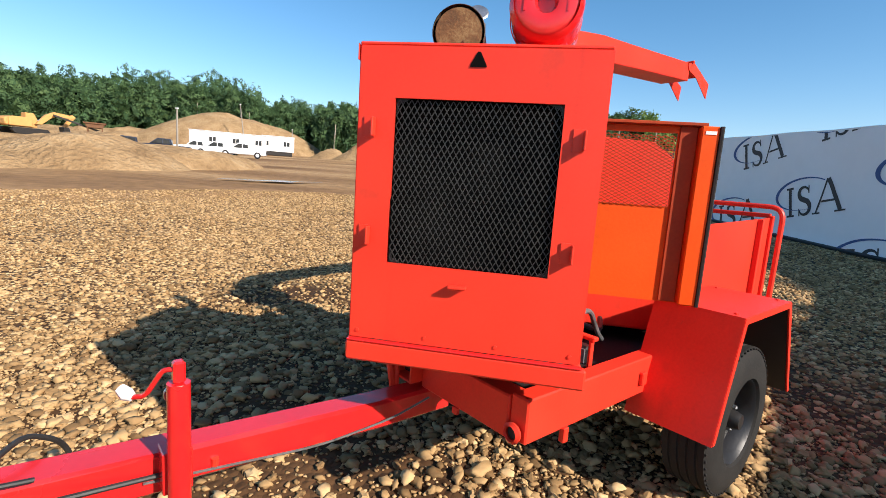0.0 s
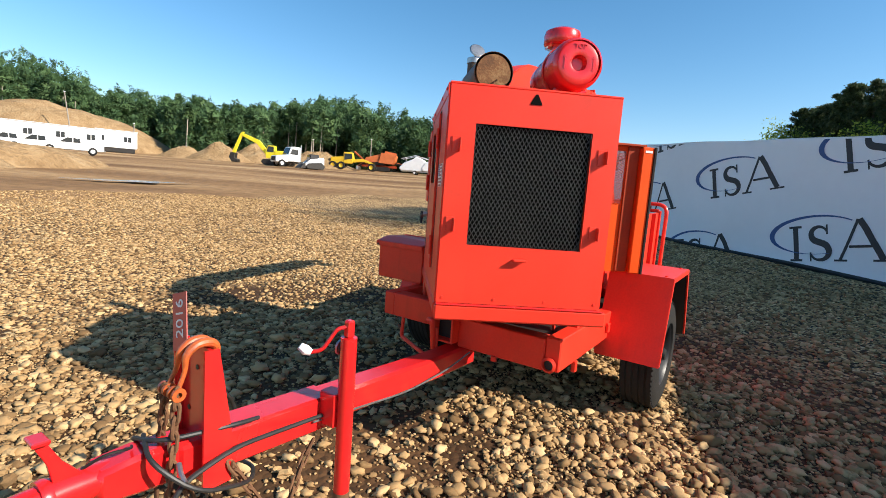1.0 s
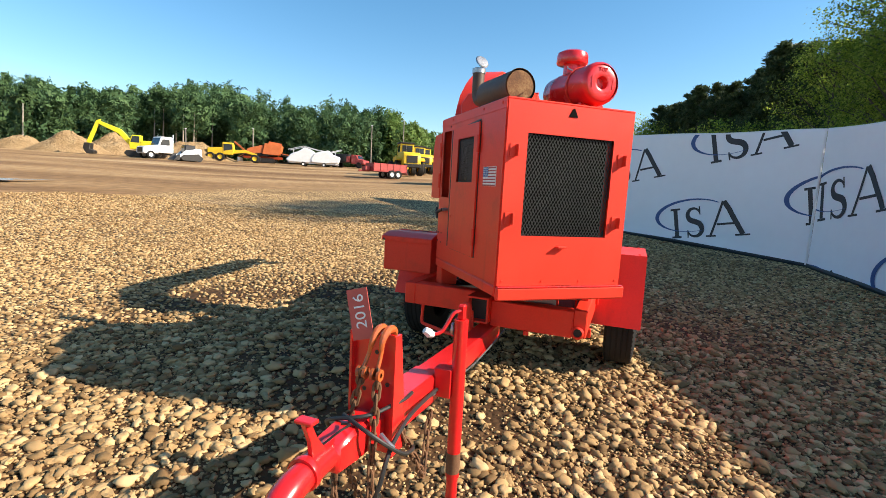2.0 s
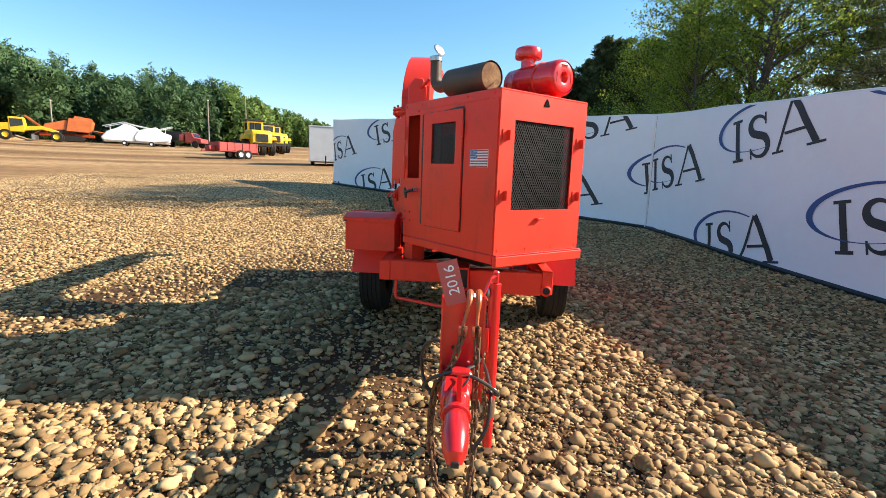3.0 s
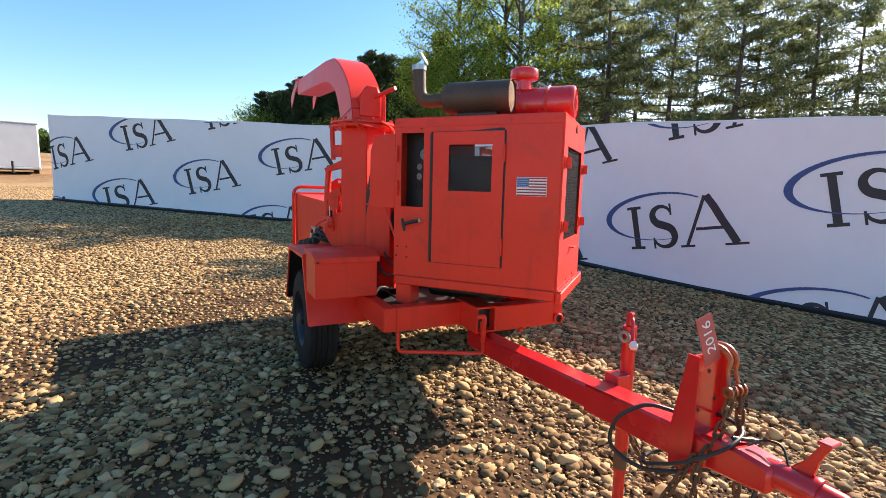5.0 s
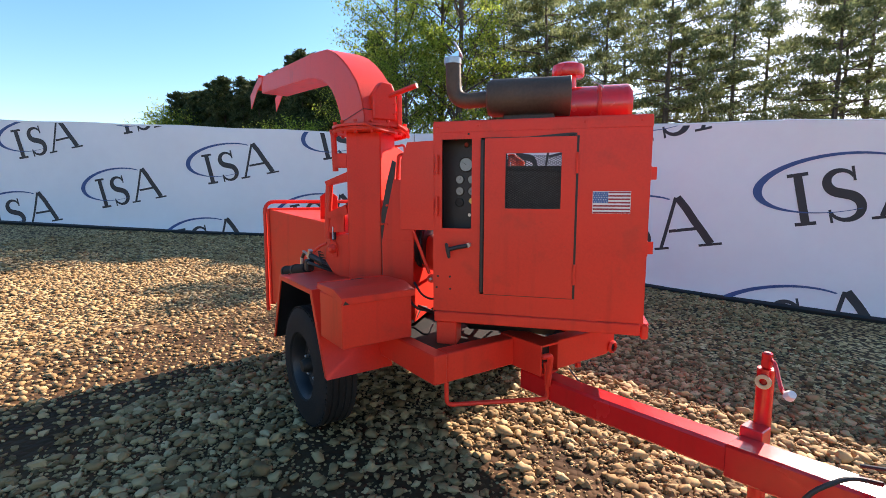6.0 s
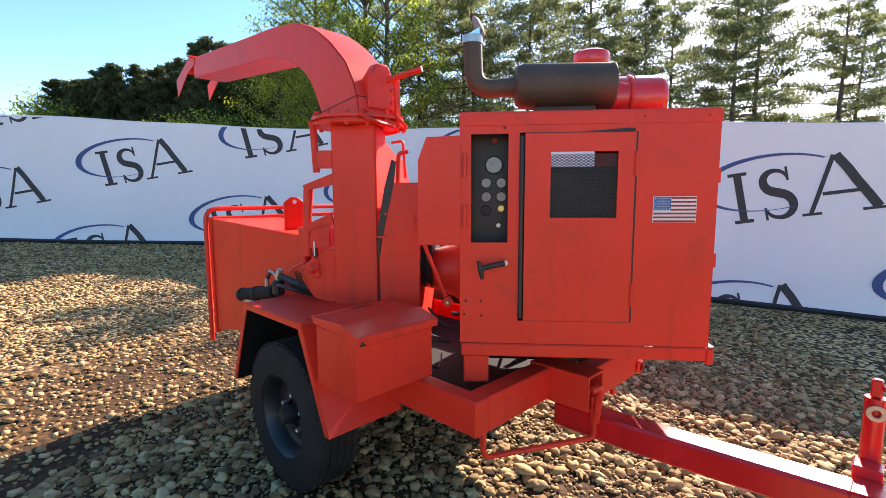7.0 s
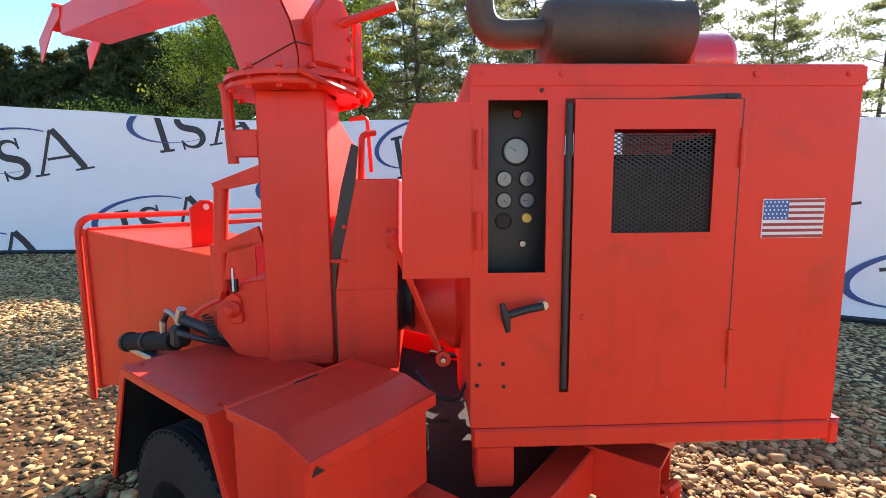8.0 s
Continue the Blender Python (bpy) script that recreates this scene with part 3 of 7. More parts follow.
def build_fence(name, poly, first, pitch, size, label):
    at, total = fence_line(poly)
    root = thing(name, fence_place(at, total / 2, 0), label, "banner fence")
    bm = bmesh.new()
    columns, rows = int(total / 0.2), 26
    grid = [[bm.verts.new(fence_place(at, total * i / columns, FENCE_TALL * (0.02 + 0.98 * j / rows))) for j in range(rows + 1)] for i in range(columns + 1)]
    back = [[bm.verts.new(fence_place(at, total * i / columns, FENCE_TALL * (0.02 + 0.98 * j / rows), -0.012)) for j in range(rows + 1)] for i in range(columns + 1)]
    for i in range(columns):
        for j in range(rows):
            bm.faces.new((grid[i][j], grid[i + 1][j], grid[i + 1][j + 1], grid[i][j + 1]))
            bm.faces.new((back[i][j], back[i][j + 1], back[i + 1][j + 1], back[i + 1][j]))
        for j in (0, rows):
            bm.faces.new((grid[i][j], grid[i + 1][j], back[i + 1][j], back[i][j]))
    for i in (0, columns):
        for j in range(rows):
            bm.faces.new((grid[i][j], grid[i][j + 1], back[i][j + 1], back[i][j]))
    part("banner", bm, BANNER, root, "white vinyl banner with dark blue and charcoal marks")
    bm = bmesh.new()
    pipe([fence_place(at, total * i / 40, 0.03, -0.02) for i in range(41)], 0.05, 6, bm)
    part("base_rail", bm, BLACK, root, "black rail along the ground")
    pipe_top = pipe([fence_place(at, total * i / 40, FENCE_TALL + 0.005, -0.02) for i in range(41)], 0.022, 6)
    part("top_rail", pipe_top, WHITE, root)
    for i in range(int(total / 2.4) + 1):
        s = min(i * 2.4 + 0.03, total - 0.03)
        part("post", pipe([fence_place(at, s, -0.05, -0.12), fence_place(at, s, FENCE_TALL, -0.12)], 0.03, 8), WOOD, root)
    part("seam", pipe([fence_place(at, 0.03, 0.05, 0.012), fence_place(at, 0.03, FENCE_TALL, 0.012)], 0.014, 6), WHITE, root)
    for i in range(-4, 8):
        for j in range(-4, 8):
            left, base = first[0] + pitch * i + 2.0 * j, first[1] - 0.67 * i + 1.08 * j
            if -0.3 < left < total + 2.0 and -0.9 < base < 2.4:
                for piece, bm in print_mark(at, total, left, base, size, 0.006):
                    for island in islands(bm):
                        part(piece, island, LOGO_BLUE if piece == "printed_crescent" else LOGO_DARK, root, smooth=0)
    return root


build_fence("banner_fence", FENCE_NEAR, (5.78, 0.56), 2.45, 1.0, "long white banner fence with repeated dark marks, beside the gravel")
build_fence("banner_fence", FENCE_FAR, (5.31, 1.28), 2.68, 1.0, "white banner fence with repeated dark marks, reaching away behind the chipper")

# near-black without sheen: the dark inside the hood, painted on radiator and notch
HOOD_INSIDE_BLACK = material("hood_inside_black", [(0.002, 0.002, 0.002), (0.006, 0.006, 0.006)], 0.8, scale=8, fine=80)

HOOD_INSIDE_BLACK.node_tree.nodes["Principled BSDF"].inputs["Specular IOR Level"].default_value = 0.05

# ---- wood chipper ----
CH = Matrix.Translation((-0.377, 0.3126, 0)) @ Matrix.Rotation(radians(-39.64), 4, "Z")   # the trailer's own axes: x right, y to the rear
chipper = thing("wood_chipper", (0.1, 1.1, lift(0.1, 1.1)), "red painted towable wood chipper with angled engine hood on a trailer", "wood chipper")


def sheet_x(x0, x1, holes, y0, y1, z0, z1):
    """An upright sheet across x with rectangular holes (y0, y1, z0, z1), cut into blocks that butt."""
    bm = bmesh.new()
    ys = sorted({y0, y1, *[h[0] for h in holes], *[h[1] for h in holes]})
    for a, b in zip(ys, ys[1:]):
        here = sorted((h[2], h[3]) for h in holes if h[0] <= a and h[1] >= b)
        low = z0
        for c, d in here:
            if c > low:
                block(bm, x0, x1, a, b, low, c, 0)
            low = d
        if low < z1:
            block(bm, x0, x1, a, b, low, z1, 0)
    bmesh.ops.remove_doubles(bm, verts=bm.verts, dist=0.0005)
    return bm


def swapped(bm):
    """Turns a sheet across x into one across y."""
    bmesh.ops.transform(bm, matrix=Matrix(((0, 1, 0, 0), (1, 0, 0, 0), (0, 0, 1, 0), (0, 0, 0, 1))), verts=bm.verts)
    return bm


def build_hood():
    hood = part("engine_hood", box(-0.393, 0.393, 0.0, 1.045, 1.845, 1.857, 0.004), RED, chipper, "red sheet steel engine hood")
    part("front_panel", swapped(sheet_x(0.0, 0.012, [(-0.267, 0.266, 1.146, 1.685)], -0.388, 0.388, 0.875, 1.845)), RED, hood)
    part("side_panel", sheet_x(-0.395, -0.385, [(0.33, 0.797, 0.975, 1.77), (0.843, 0.998, 1.314, 1.766)], 0.012, 1.035, 0.875, 1.845), RED, hood)
    part("side_panel", sheet_x(0.385, 0.395, [(0.32, 0.80, 0.975, 1.77)], 0.012, 1.035, 0.875, 1.845), RED, hood)
    part("rear_panel", box(-0.395, 0.395, 1.035, 1.045, 0.875, 1.845, 0), RED, hood)
    part("front_lip", box(-0.395, 0.415, -0.025, 0.01, 0.797, 0.868, 0.008), RED, hood)
    part("lip_edge", box(-0.39, 0.4, -0.027, -0.002, 0.868, 0.874, 0.002), GLOSS_RED, hood)
    for x0, x1 in ((-0.4, -0.355), (0.355, 0.4)):
        part("base_rail", box(x0, x1, 0.012, 1.04, 0.815, 0.872, 0.006), RED, hood)
    part("radiator", box(-0.3, 0.3, 0.1, 0.15, 1.1, 1.72, 0.004), HOOD_INSIDE_BLACK, hood, "radiator core, near-black for the dark behind the grille")
    grille = part("grille", expanded_metal(0.53, 0.535, 0.0196, 0.0334, 0.0028, 0.002, axes((-0.265, 0.016, 1.148), (1, 0, 0), (0, 0, 1))), GRILLE, hood, "black expanded metal grille", smooth=0)
    for x, z, sx, sz in ((-0.267, 1.685, 1, -1), (0.266, 1.685, -1, -1), (-0.267, 1.146, 1, 1), (0.266, 1.146, -1, 1)):
        corner = slab([(0, 0), (0.045 * sx, 0), (0.013 * sx, 0.013 * sz), (0, 0.045 * sz)], 0.004, axes((x, 0.022, z), (1, 0, 0), (0, 0, 1)))
        part("corner_plate", corner, BLACK, hood)
    for x, z in ((-0.347, 1.59), (0.318, 1.58), (-0.35, 1.235), (0.316, 1.232)):
        bm = box(x + 0.012, x + 0.019, -0.034, 0.0, z - 0.03, z + 0.03, 0.002)
        block(bm, x - 0.02, x + 0.016, -0.006, 0.0, z - 0.034, z + 0.034, 0.001)
        part("latch_tab", bm, RED, hood)
    part("latch_tab", box(-0.05, 0.01, -0.032, 0.0, 1.085, 1.094, 0.002), RED, hood)
    # no real opening: a black plate paints the dark of the cut-out
    part("vent_notch", slab([(-0.026, -0.02), (0.026, -0.02), (0.024, -0.012), (0.004, 0.025), (-0.004, 0.025), (-0.024, -0.012)], 0.003, axes((-0.006, -0.001, 1.806), (1, 0, 0), (0, 0, 1))), HOOD_INSIDE_BLACK, hood, "black plate standing for the dark of a triangular cut-out")
    # left door
    door = part("side_door", sheet_x(-0.407, -0.397, [(0.402, 0.671, 1.419, 1.69)], 0.334, 0.775, 0.98, 1.765), RED, hood, "closed red side door with a mesh window")
    part("door_mesh", expanded_metal(0.272, 0.273, 0.0194, 0.0114, 0.003, 0.002, axes((-0.394, 0.673, 1.418), (0, -1, 0), (0, 0, 1))), GRILLE, door, "black expanded metal mesh", smooth=0)
    for y0, y1, z0, z1 in ((0.323, 0.334, 0.976, 1.769), (0.334, 0.775, 0.975, 0.98), (0.45, 0.775, 1.765, 1.769)):
        part("door_gap", box(-0.3962, -0.3942, y0, y1, z0, z1, 0), BLACK, door, "dark gap round the door")
    part("door_gap", slab([(0.62, 1.765), (0.334, 1.765), (0.334, 1.781), (0.36, 1.783)], 0.0015, axes((-0.3965, 0, 0), (0, 1, 0), (0, 0, 1))), BLACK, door, "dark gap above the sprung door")
    part("door_catch", box(-0.4, -0.392, 0.345, 0.375, 1.768, 1.777, 0.001), DARK, door)
    part("door_seal", box(-0.408, -0.396, 0.778, 0.797, 0.985, 1.76, 0.005), BLACK, door, "black rubber edge strip")
    for z in (1.64, 1.1):
        part("hinge", pipe([(-0.409, 0.33, z - 0.05), (-0.409, 0.33, z + 0.05)], 0.008, 8), RED, door)
    part("latch", box(-0.411, -0.406, 0.735, 0.748, 1.185, 1.2, 0.002), RED, door)
    # instrument panel
    panel = part("instrument_panel", box(-0.264, -0.254, 0.76, 1.03, 1.28, 1.8, 0.002), BLACK, hood, "black instrument panel with round dials")
    for y, z, r, mat in ((0.92, 1.638, 0.037, GLASS_DIAL), (0.951, 1.565, 0.022, GLASS_DIAL), (0.89, 1.565, 0.022, GLASS_DIAL), (0.951, 1.508, 0.022, GLASS_DIAL), (0.889, 1.508, 0.022, GLASS_DIAL), (0.89, 1.46, 0.014, BRASS), (0.952, 1.452, 0.022, DARK), (0.918, 1.734, 0.013, TRAILER_RED), (0.9, 1.39, 0.01, STEEL)):
        y, z, r = 1.165 + (y - 1.165) * 1.08, 1.54 + (z - 1.54) * 1.08, r * 1.08
        m = along((-0.264, y, z), (-1, 0, 0))
        dial = part("dial", lathe([(0, 0.004), (r * 0.86, 0.004)], m, 24), mat, panel)
        part("bezel", lathe([(r * 0.86, 0.004), (r * 0.88, 0.009), (r, 0.008), (r * 1.04, 0)], m, 24), BRASS if mat is BRASS else DARK, panel)
        if r > 0.02 and mat is GLASS_DIAL:
            part("needle", slab([(-0.0015, 0), (0.0015, 0), (0, r * 0.7)], 0.001, m @ Matrix.Translation((0, 0, 0.0045)) @ Matrix.Rotation(radians(60 * (y + z) * 31), 4, "Z")), BLACK, panel)
    cover = slab([(0, 0), (0.187, 0), (0.182, 0.36), (0.146, 0.455), (0, 0.46)], 0.008, axes((-0.4, 1.04, 1.302), (0, 1, 0), (0, 0, 1)), bevel=0.002)
    cover = part("panel_cover", cover, RED, hood, "red instrument cover folded open")
    for z in (1.64, 1.428):
        part("hinge", pipe([(-0.408, 1.024, z - 0.05), (-0.408, 1.024, z + 0.05)], 0.009, 8), RED, cover)
    # tee handle
    handle = part("throttle_handle", pipe([(-0.43, 0.855, 1.23), (-0.432, 0.9, 1.222), (-0.435, 0.955, 1.207)], 0.011, 10), BLACK, hood, "black tee pull handle")
    part("cross_grip", pipe([(-0.435, 0.966, 1.24), (-0.436, 0.955, 1.2), (-0.435, 0.949, 1.163)], 0.011, 10, radii=[0.007, 0.012, 0.007]), BLACK, handle)
    part("stem", pipe([(-0.395, 0.853, 1.231), (-0.432, 0.853, 1.231)], 0.012, 10), STEEL, handle)
    for y, z in ((1.027, 1.0), (0.953, 0.995), (1.02, 1.06), (0.955, 1.06), (0.86, 1.79)):
        bolt = bmesh.new()
        lathe([(0, 0.004), (0.005, 0.004), (0.006, 0)], along((-0.395, y, z), (-1, 0, 0)), 8, bolt)
        part("panel_bolt", bolt, DARK, hood)
    for y in (0.05, 0.3, 0.81, 1.02):
        part("panel_bolt", lathe([(0.008, 0), (0.008, 0.004), (0.004, 0.006), (0, 0.006)], along((-0.3985, y, 1.83), (-1, 0, 0)), 6), RED, hood)
    for x in (-0.36, -0.12, 0.12, 0.36):
        part("panel_bolt", lathe([(0.007, 0), (0.007, 0.004), (0, 0.005)], along((x, 0.0, 0.9), (0, -1, 0)), 6), RED, hood)
    part("hood_seam", box(-0.3985, -0.395, 0.0, 1.043, 1.8, 1.85, 0.001), RED, hood)
    # flag sticker
    flag = part("flag_sticker", box(-0.3975, -0.395, 0.083, 0.254, 1.4, 1.506, 0), WHITE, hood, "small stars and stripes sticker")
    for k in range(7):
        z = 1.402 + 0.0158 * k
        part("stripe", box(-0.399, -0.3975, 0.085, 0.252 if k < 3 else 0.183, z - 0.001, z + 0.0068, 0), FLAG_RED, flag)
    part("canton", box(-0.399, -0.3975, 0.184, 0.252, 1.4495, 1.5035, 0), FLAG_BLUE, flag)
    stars = bmesh.new()
    for i in range(5):
        for j in range(6):
            lathe([(0, 0.0006), (0.0026, 0.0006), (0.0026, 0)], along((-0.399, 0.19 + j * 0.0112 + (i % 2) * 0.004, 1.455 + i * 0.0105), (-1, 0, 0)), 5, stars)
    part("stars", stars, WHITE, flag)
    # open right door
    y = 0.755
    odoor = part("side_door", swapped(sheet_x(y, y + 0.008, [(0.455, 0.79, 1.385, 1.705)], 0.415, 0.9, 0.955, 1.75)), ORANGE, hood, "side door swung open, bare orange inside")
    part("door_mesh", expanded_metal(0.34, 0.325, 0.03, 0.0155, 0.0036, 0.003, axes((0.454, y - 0.004, 1.383), (1, 0, 0), (0, 0, 1))), ORANGE_DARK, odoor, "orange-brown expanded mesh", smooth=0)
    part("door_stiffener", box(0.795, 0.868, y - 0.012, y - 0.001, 0.96, 1.742, 0.003), ORANGE_DARK, odoor)
    part("door_channel", box(0.87, 0.945, y - 0.05, y + 0.004, 0.955, 1.735, 0.006), ORANGE, odoor, "orange folded door edge")
    part("door_label", box(0.886, 0.93, y - 0.0525, y - 0.05, 1.7, 1.714, 0), WHITE, odoor, "small white label")
    part("door_top", box(0.415, 0.9, y - 0.035, y + 0.004, 1.735, 1.75, 0.003), ORANGE_DARK, odoor)
    part("door_seal", pipe([(0.948, y - 0.05, 0.955), (0.95, y - 0.05, 1.735)], 0.009, 6), DARK, odoor)
    part("door_hinge", pipe([(0.41, y - 0.02, 1.06), (0.41, y - 0.02, 1.16)], 0.014, 8), DARK, odoor)
    part("hinge_leaf", box(0.398, 0.425, y - 0.004, y + 0.01, 0.96, 1.745, 0.002), RED, odoor)


def build_engine():
    # plain mass added to block light and view through the hood, in the engine's place
    engine = part("engine", box(-0.2, 0.3, 0.14, 0.98, 0.86, 1.64, 0.03), DARK, chipper, "plain dark block in the engine's place, keeping the hood's inside dark")
    part("sump", box(-0.14, 0.16, 0.4, 0.95, 0.7, 0.86, 0.04), DARK, engine)
    part("bell_housing", lathe([(0, 0), (0.17, 0), (0.175, 0.02), (0.15, 0.05), (0.12, 0.12), (0.1, 0.2), (0.1, 0.24), (0, 0.24)], along((0.1, 1.045, 1.12), (0, 1, 0)), 28), RED, engine)
    for x in (-0.27, 0.2):
        part("engine_rail", box(x, x + 0.06, 0.3, 1.0, 0.78, 0.816, 0.004), BLACK, engine)
    for x, yy in ((-0.36, 0.98), (0.3, 0.98)):
        part("engine_mount", box(x - 0.03, x + 0.09, yy - 0.06, yy + 0.05, 0.69, 0.816, 0.006), RED, engine)
    part("fuel_hose", pipe(rounded([(0.3, 0.55, 0.72), (0.42, 0.62, 0.86), (0.5, 0.7, 0.9), (0.56, 0.8, 0.76), (0.6, 0.9, 0.7)], 0.1), 0.012, 8), GREY_WIRE, engine, "grey braided hose")
    part("fuel_hose", pipe(rounded([(0.3, 0.75, 0.75), (0.45, 0.9, 0.78), (0.6, 0.95, 0.72), (0.62, 1.15, 0.74)], 0.1), 0.014, 8), HOSE, engine)
    # cooler, exhaust and air cleaner on the hood
    muffler = lathe([(0, 0), (0.09, 0.004), (0.093, 0.012)], along((-0.143, 0.375, 2.0), (-0.06, 1, 0)), 36)
    muffler = part("muffler_end", muffler, RUST_FACE, engine, "flaking rusty muffler end")
    part("muffler", lathe([(0.1, -0.004), (0.103, 0.0), (0.1, 0.02), (0.098, 0.4), (0.085, 0.425), (0.045, 0.435), (0, 0.435)], along((-0.143, 0.377, 2.0), (-0.06, 1, 0)), 36), SOOT, engine, "brown heat-stained muffler")
    part("muffler_foot", box(-0.2, -0.1, 0.45, 0.72, 1.857, 1.91, 0.01), SOOT, engine)
    stack = pipe(rounded([(-0.168, 0.79, 2.0), (-0.168, 0.99, 1.99), (-0.165, 1.0, 2.225)], 0.16, 8), 0.042, 16)
    stack = part("exhaust_pipe", stack, SOOT, engine, "bent exhaust pipe with a hinged rain cap")
    part("rain_cap", lathe([(0, 0.006), (0.044, 0.004), (0.051, -0.002), (0.049, -0.005), (0, -0.002)], along((-0.155, 0.972, 2.27), (0.15, -0.83, 0.5)), 22), STEEL, stack, "shiny raised rain cap")
    part("cap_band", lathe([(0.043, -0.02), (0.047, -0.02), (0.047, 0.012), (0.043, 0.012)], along((-0.165, 1.0, 2.212), (0, 0, 1)), 16), STEEL, stack)
    part("cap_weight", slab([(0, 0), (0.06, 0.02), (0.035, -0.07)], 0.008, axes((-0.16, 1.02, 2.235), (0, -1, 0.2), (0, 0.2, 1))), CHROME, stack)
    cx, cz = 0.182, 1.995
    cleaner = lathe([(0.1, 0.0), (0.112, 0.012), (0.116, 0.03), (0.116, 0.17), (0.118, 0.175), (0.118, 0.185), (0.114, 0.19), (0.113, 0.36), (0.115, 0.365), (0.113, 0.37), (0.11, 0.46), (0.09, 0.485), (0, 0.49)], along((cx, 0.04, cz), (0.02, 1, 0)), 40)
    cleaner = part("air_cleaner", cleaner, GLOSS_RED, engine, "glossy red air cleaner canister")
    part("end_cap", lathe([(0.03, 0.03), (0.036, 0.004), (0.05, 0.0), (0.09, 0.004), (0.1, 0.008), (0.108, 0.02)], along((cx, 0.038, cz), (0, 1, 0)), 36), GLOSS_RED, cleaner)
    part("end_dimple", lathe([(0, 0.028), (0.026, 0.03), (0.036, 0.004)], along((cx, 0.04, cz), (0, 1, 0)), 28), GLOSS_RED, cleaner)
    part("embossed_letters", lettering("TOP", 0.03, axes((cx, 0.0385, cz + 0.07), (1, 0, 0), (0, 0, 1)), 0.002), GLOSS_RED, cleaner)
    for s in (-1, 1):
        bm = slab([(-0.003, -0.03), (0.003, -0.03), (0.003, 0.02), (-0.003, 0.02)], 0.005, axes((cx + s * 0.066, 0.042, cz), (1, 0, 0), (0, 0, 1)))
        slab([(-0.009, 0.018), (0.009, 0.018), (0, 0.032)], 0.005, axes((cx + s * 0.066, 0.042, cz), (1, 0, 0), (0, 0, 1)), bm)
        part("embossed_arrow", bm, GLOSS_RED, cleaner)
    part("clamp", lathe([(0.117, 0), (0.121, 0.002), (0.121, 0.016), (0.117, 0.018)], along((cx, 0.205, cz), (0.02, 1, 0)), 36), RED, cleaner)
    part("clamp_catch", pipe(rounded([(cx - 0.09, 0.2, cz + 0.085), (cx - 0.115, 0.22, cz + 0.1), (cx - 0.09, 0.26, cz + 0.12)], 0.02), 0.004, 6), STEEL, cleaner)
    for yy in (0.12, 0.42):
        part("mounting_band", box(cx - 0.08, cx + 0.08, yy, yy + 0.03, 1.856, 1.9, 0.008), GLOSS_RED, cleaner)
    part("inlet_neck", lathe([(0.052, 0), (0.05, 0.05), (0.048, 0.17)], along((cx + 0.022, 0.395, cz + 0.08), (0, 0, 1)), 24), GLOSS_RED, cleaner)
    part("inlet_cap", lathe([(0.048, 0.0), (0.09, 0.004), (0.094, 0.012), (0.094, 0.05), (0.088, 0.068), (0.06, 0.082), (0, 0.086)], along((cx + 0.022, 0.395, cz + 0.17), (0, 0, 1)), 32), GLOSS_RED, cleaner, "mushroom-shaped red intake cap")
    # a clutch lever beside the bell housing
    lever = part("clutch_lever", pipe([(-0.2, 1.271, 1.401), (-0.2, 1.2, 1.225), (-0.2, 1.125, 1.035)], 0.013, 8, flat=0.6), RED, engine)
    part("lever_eye", lathe([(0.009, -0.008), (0.024, -0.008), (0.024, 0.008), (0.009, 0.008)], along((-0.2, 1.113, 1.008), (1, 0, 0)), 16), RED, lever)
    part("lever_pin", pipe([(-0.2, 1.271, 1.401), (-0.08, 1.271, 1.401)], 0.009, 8), RED, lever)
    part("lever_pin", pipe([(-0.22, 1.113, 1.008), (-0.1, 1.113, 1.008)], 0.008, 8), STEEL, lever)
    part("wiring", pipe(rounded([(-0.25, 1.2, 0.99), (-0.3, 1.14, 0.93), (-0.28, 1.08, 0.9), (-0.2, 1.02, 0.96)], 0.05), 0.006, 6), HOSE, engine)
    part("wiring", pipe(rounded([(-0.28, 1.24, 0.95), (-0.32, 1.18, 0.86), (-0.26, 1.1, 0.83)], 0.05), 0.007, 6), HOSE, engine)


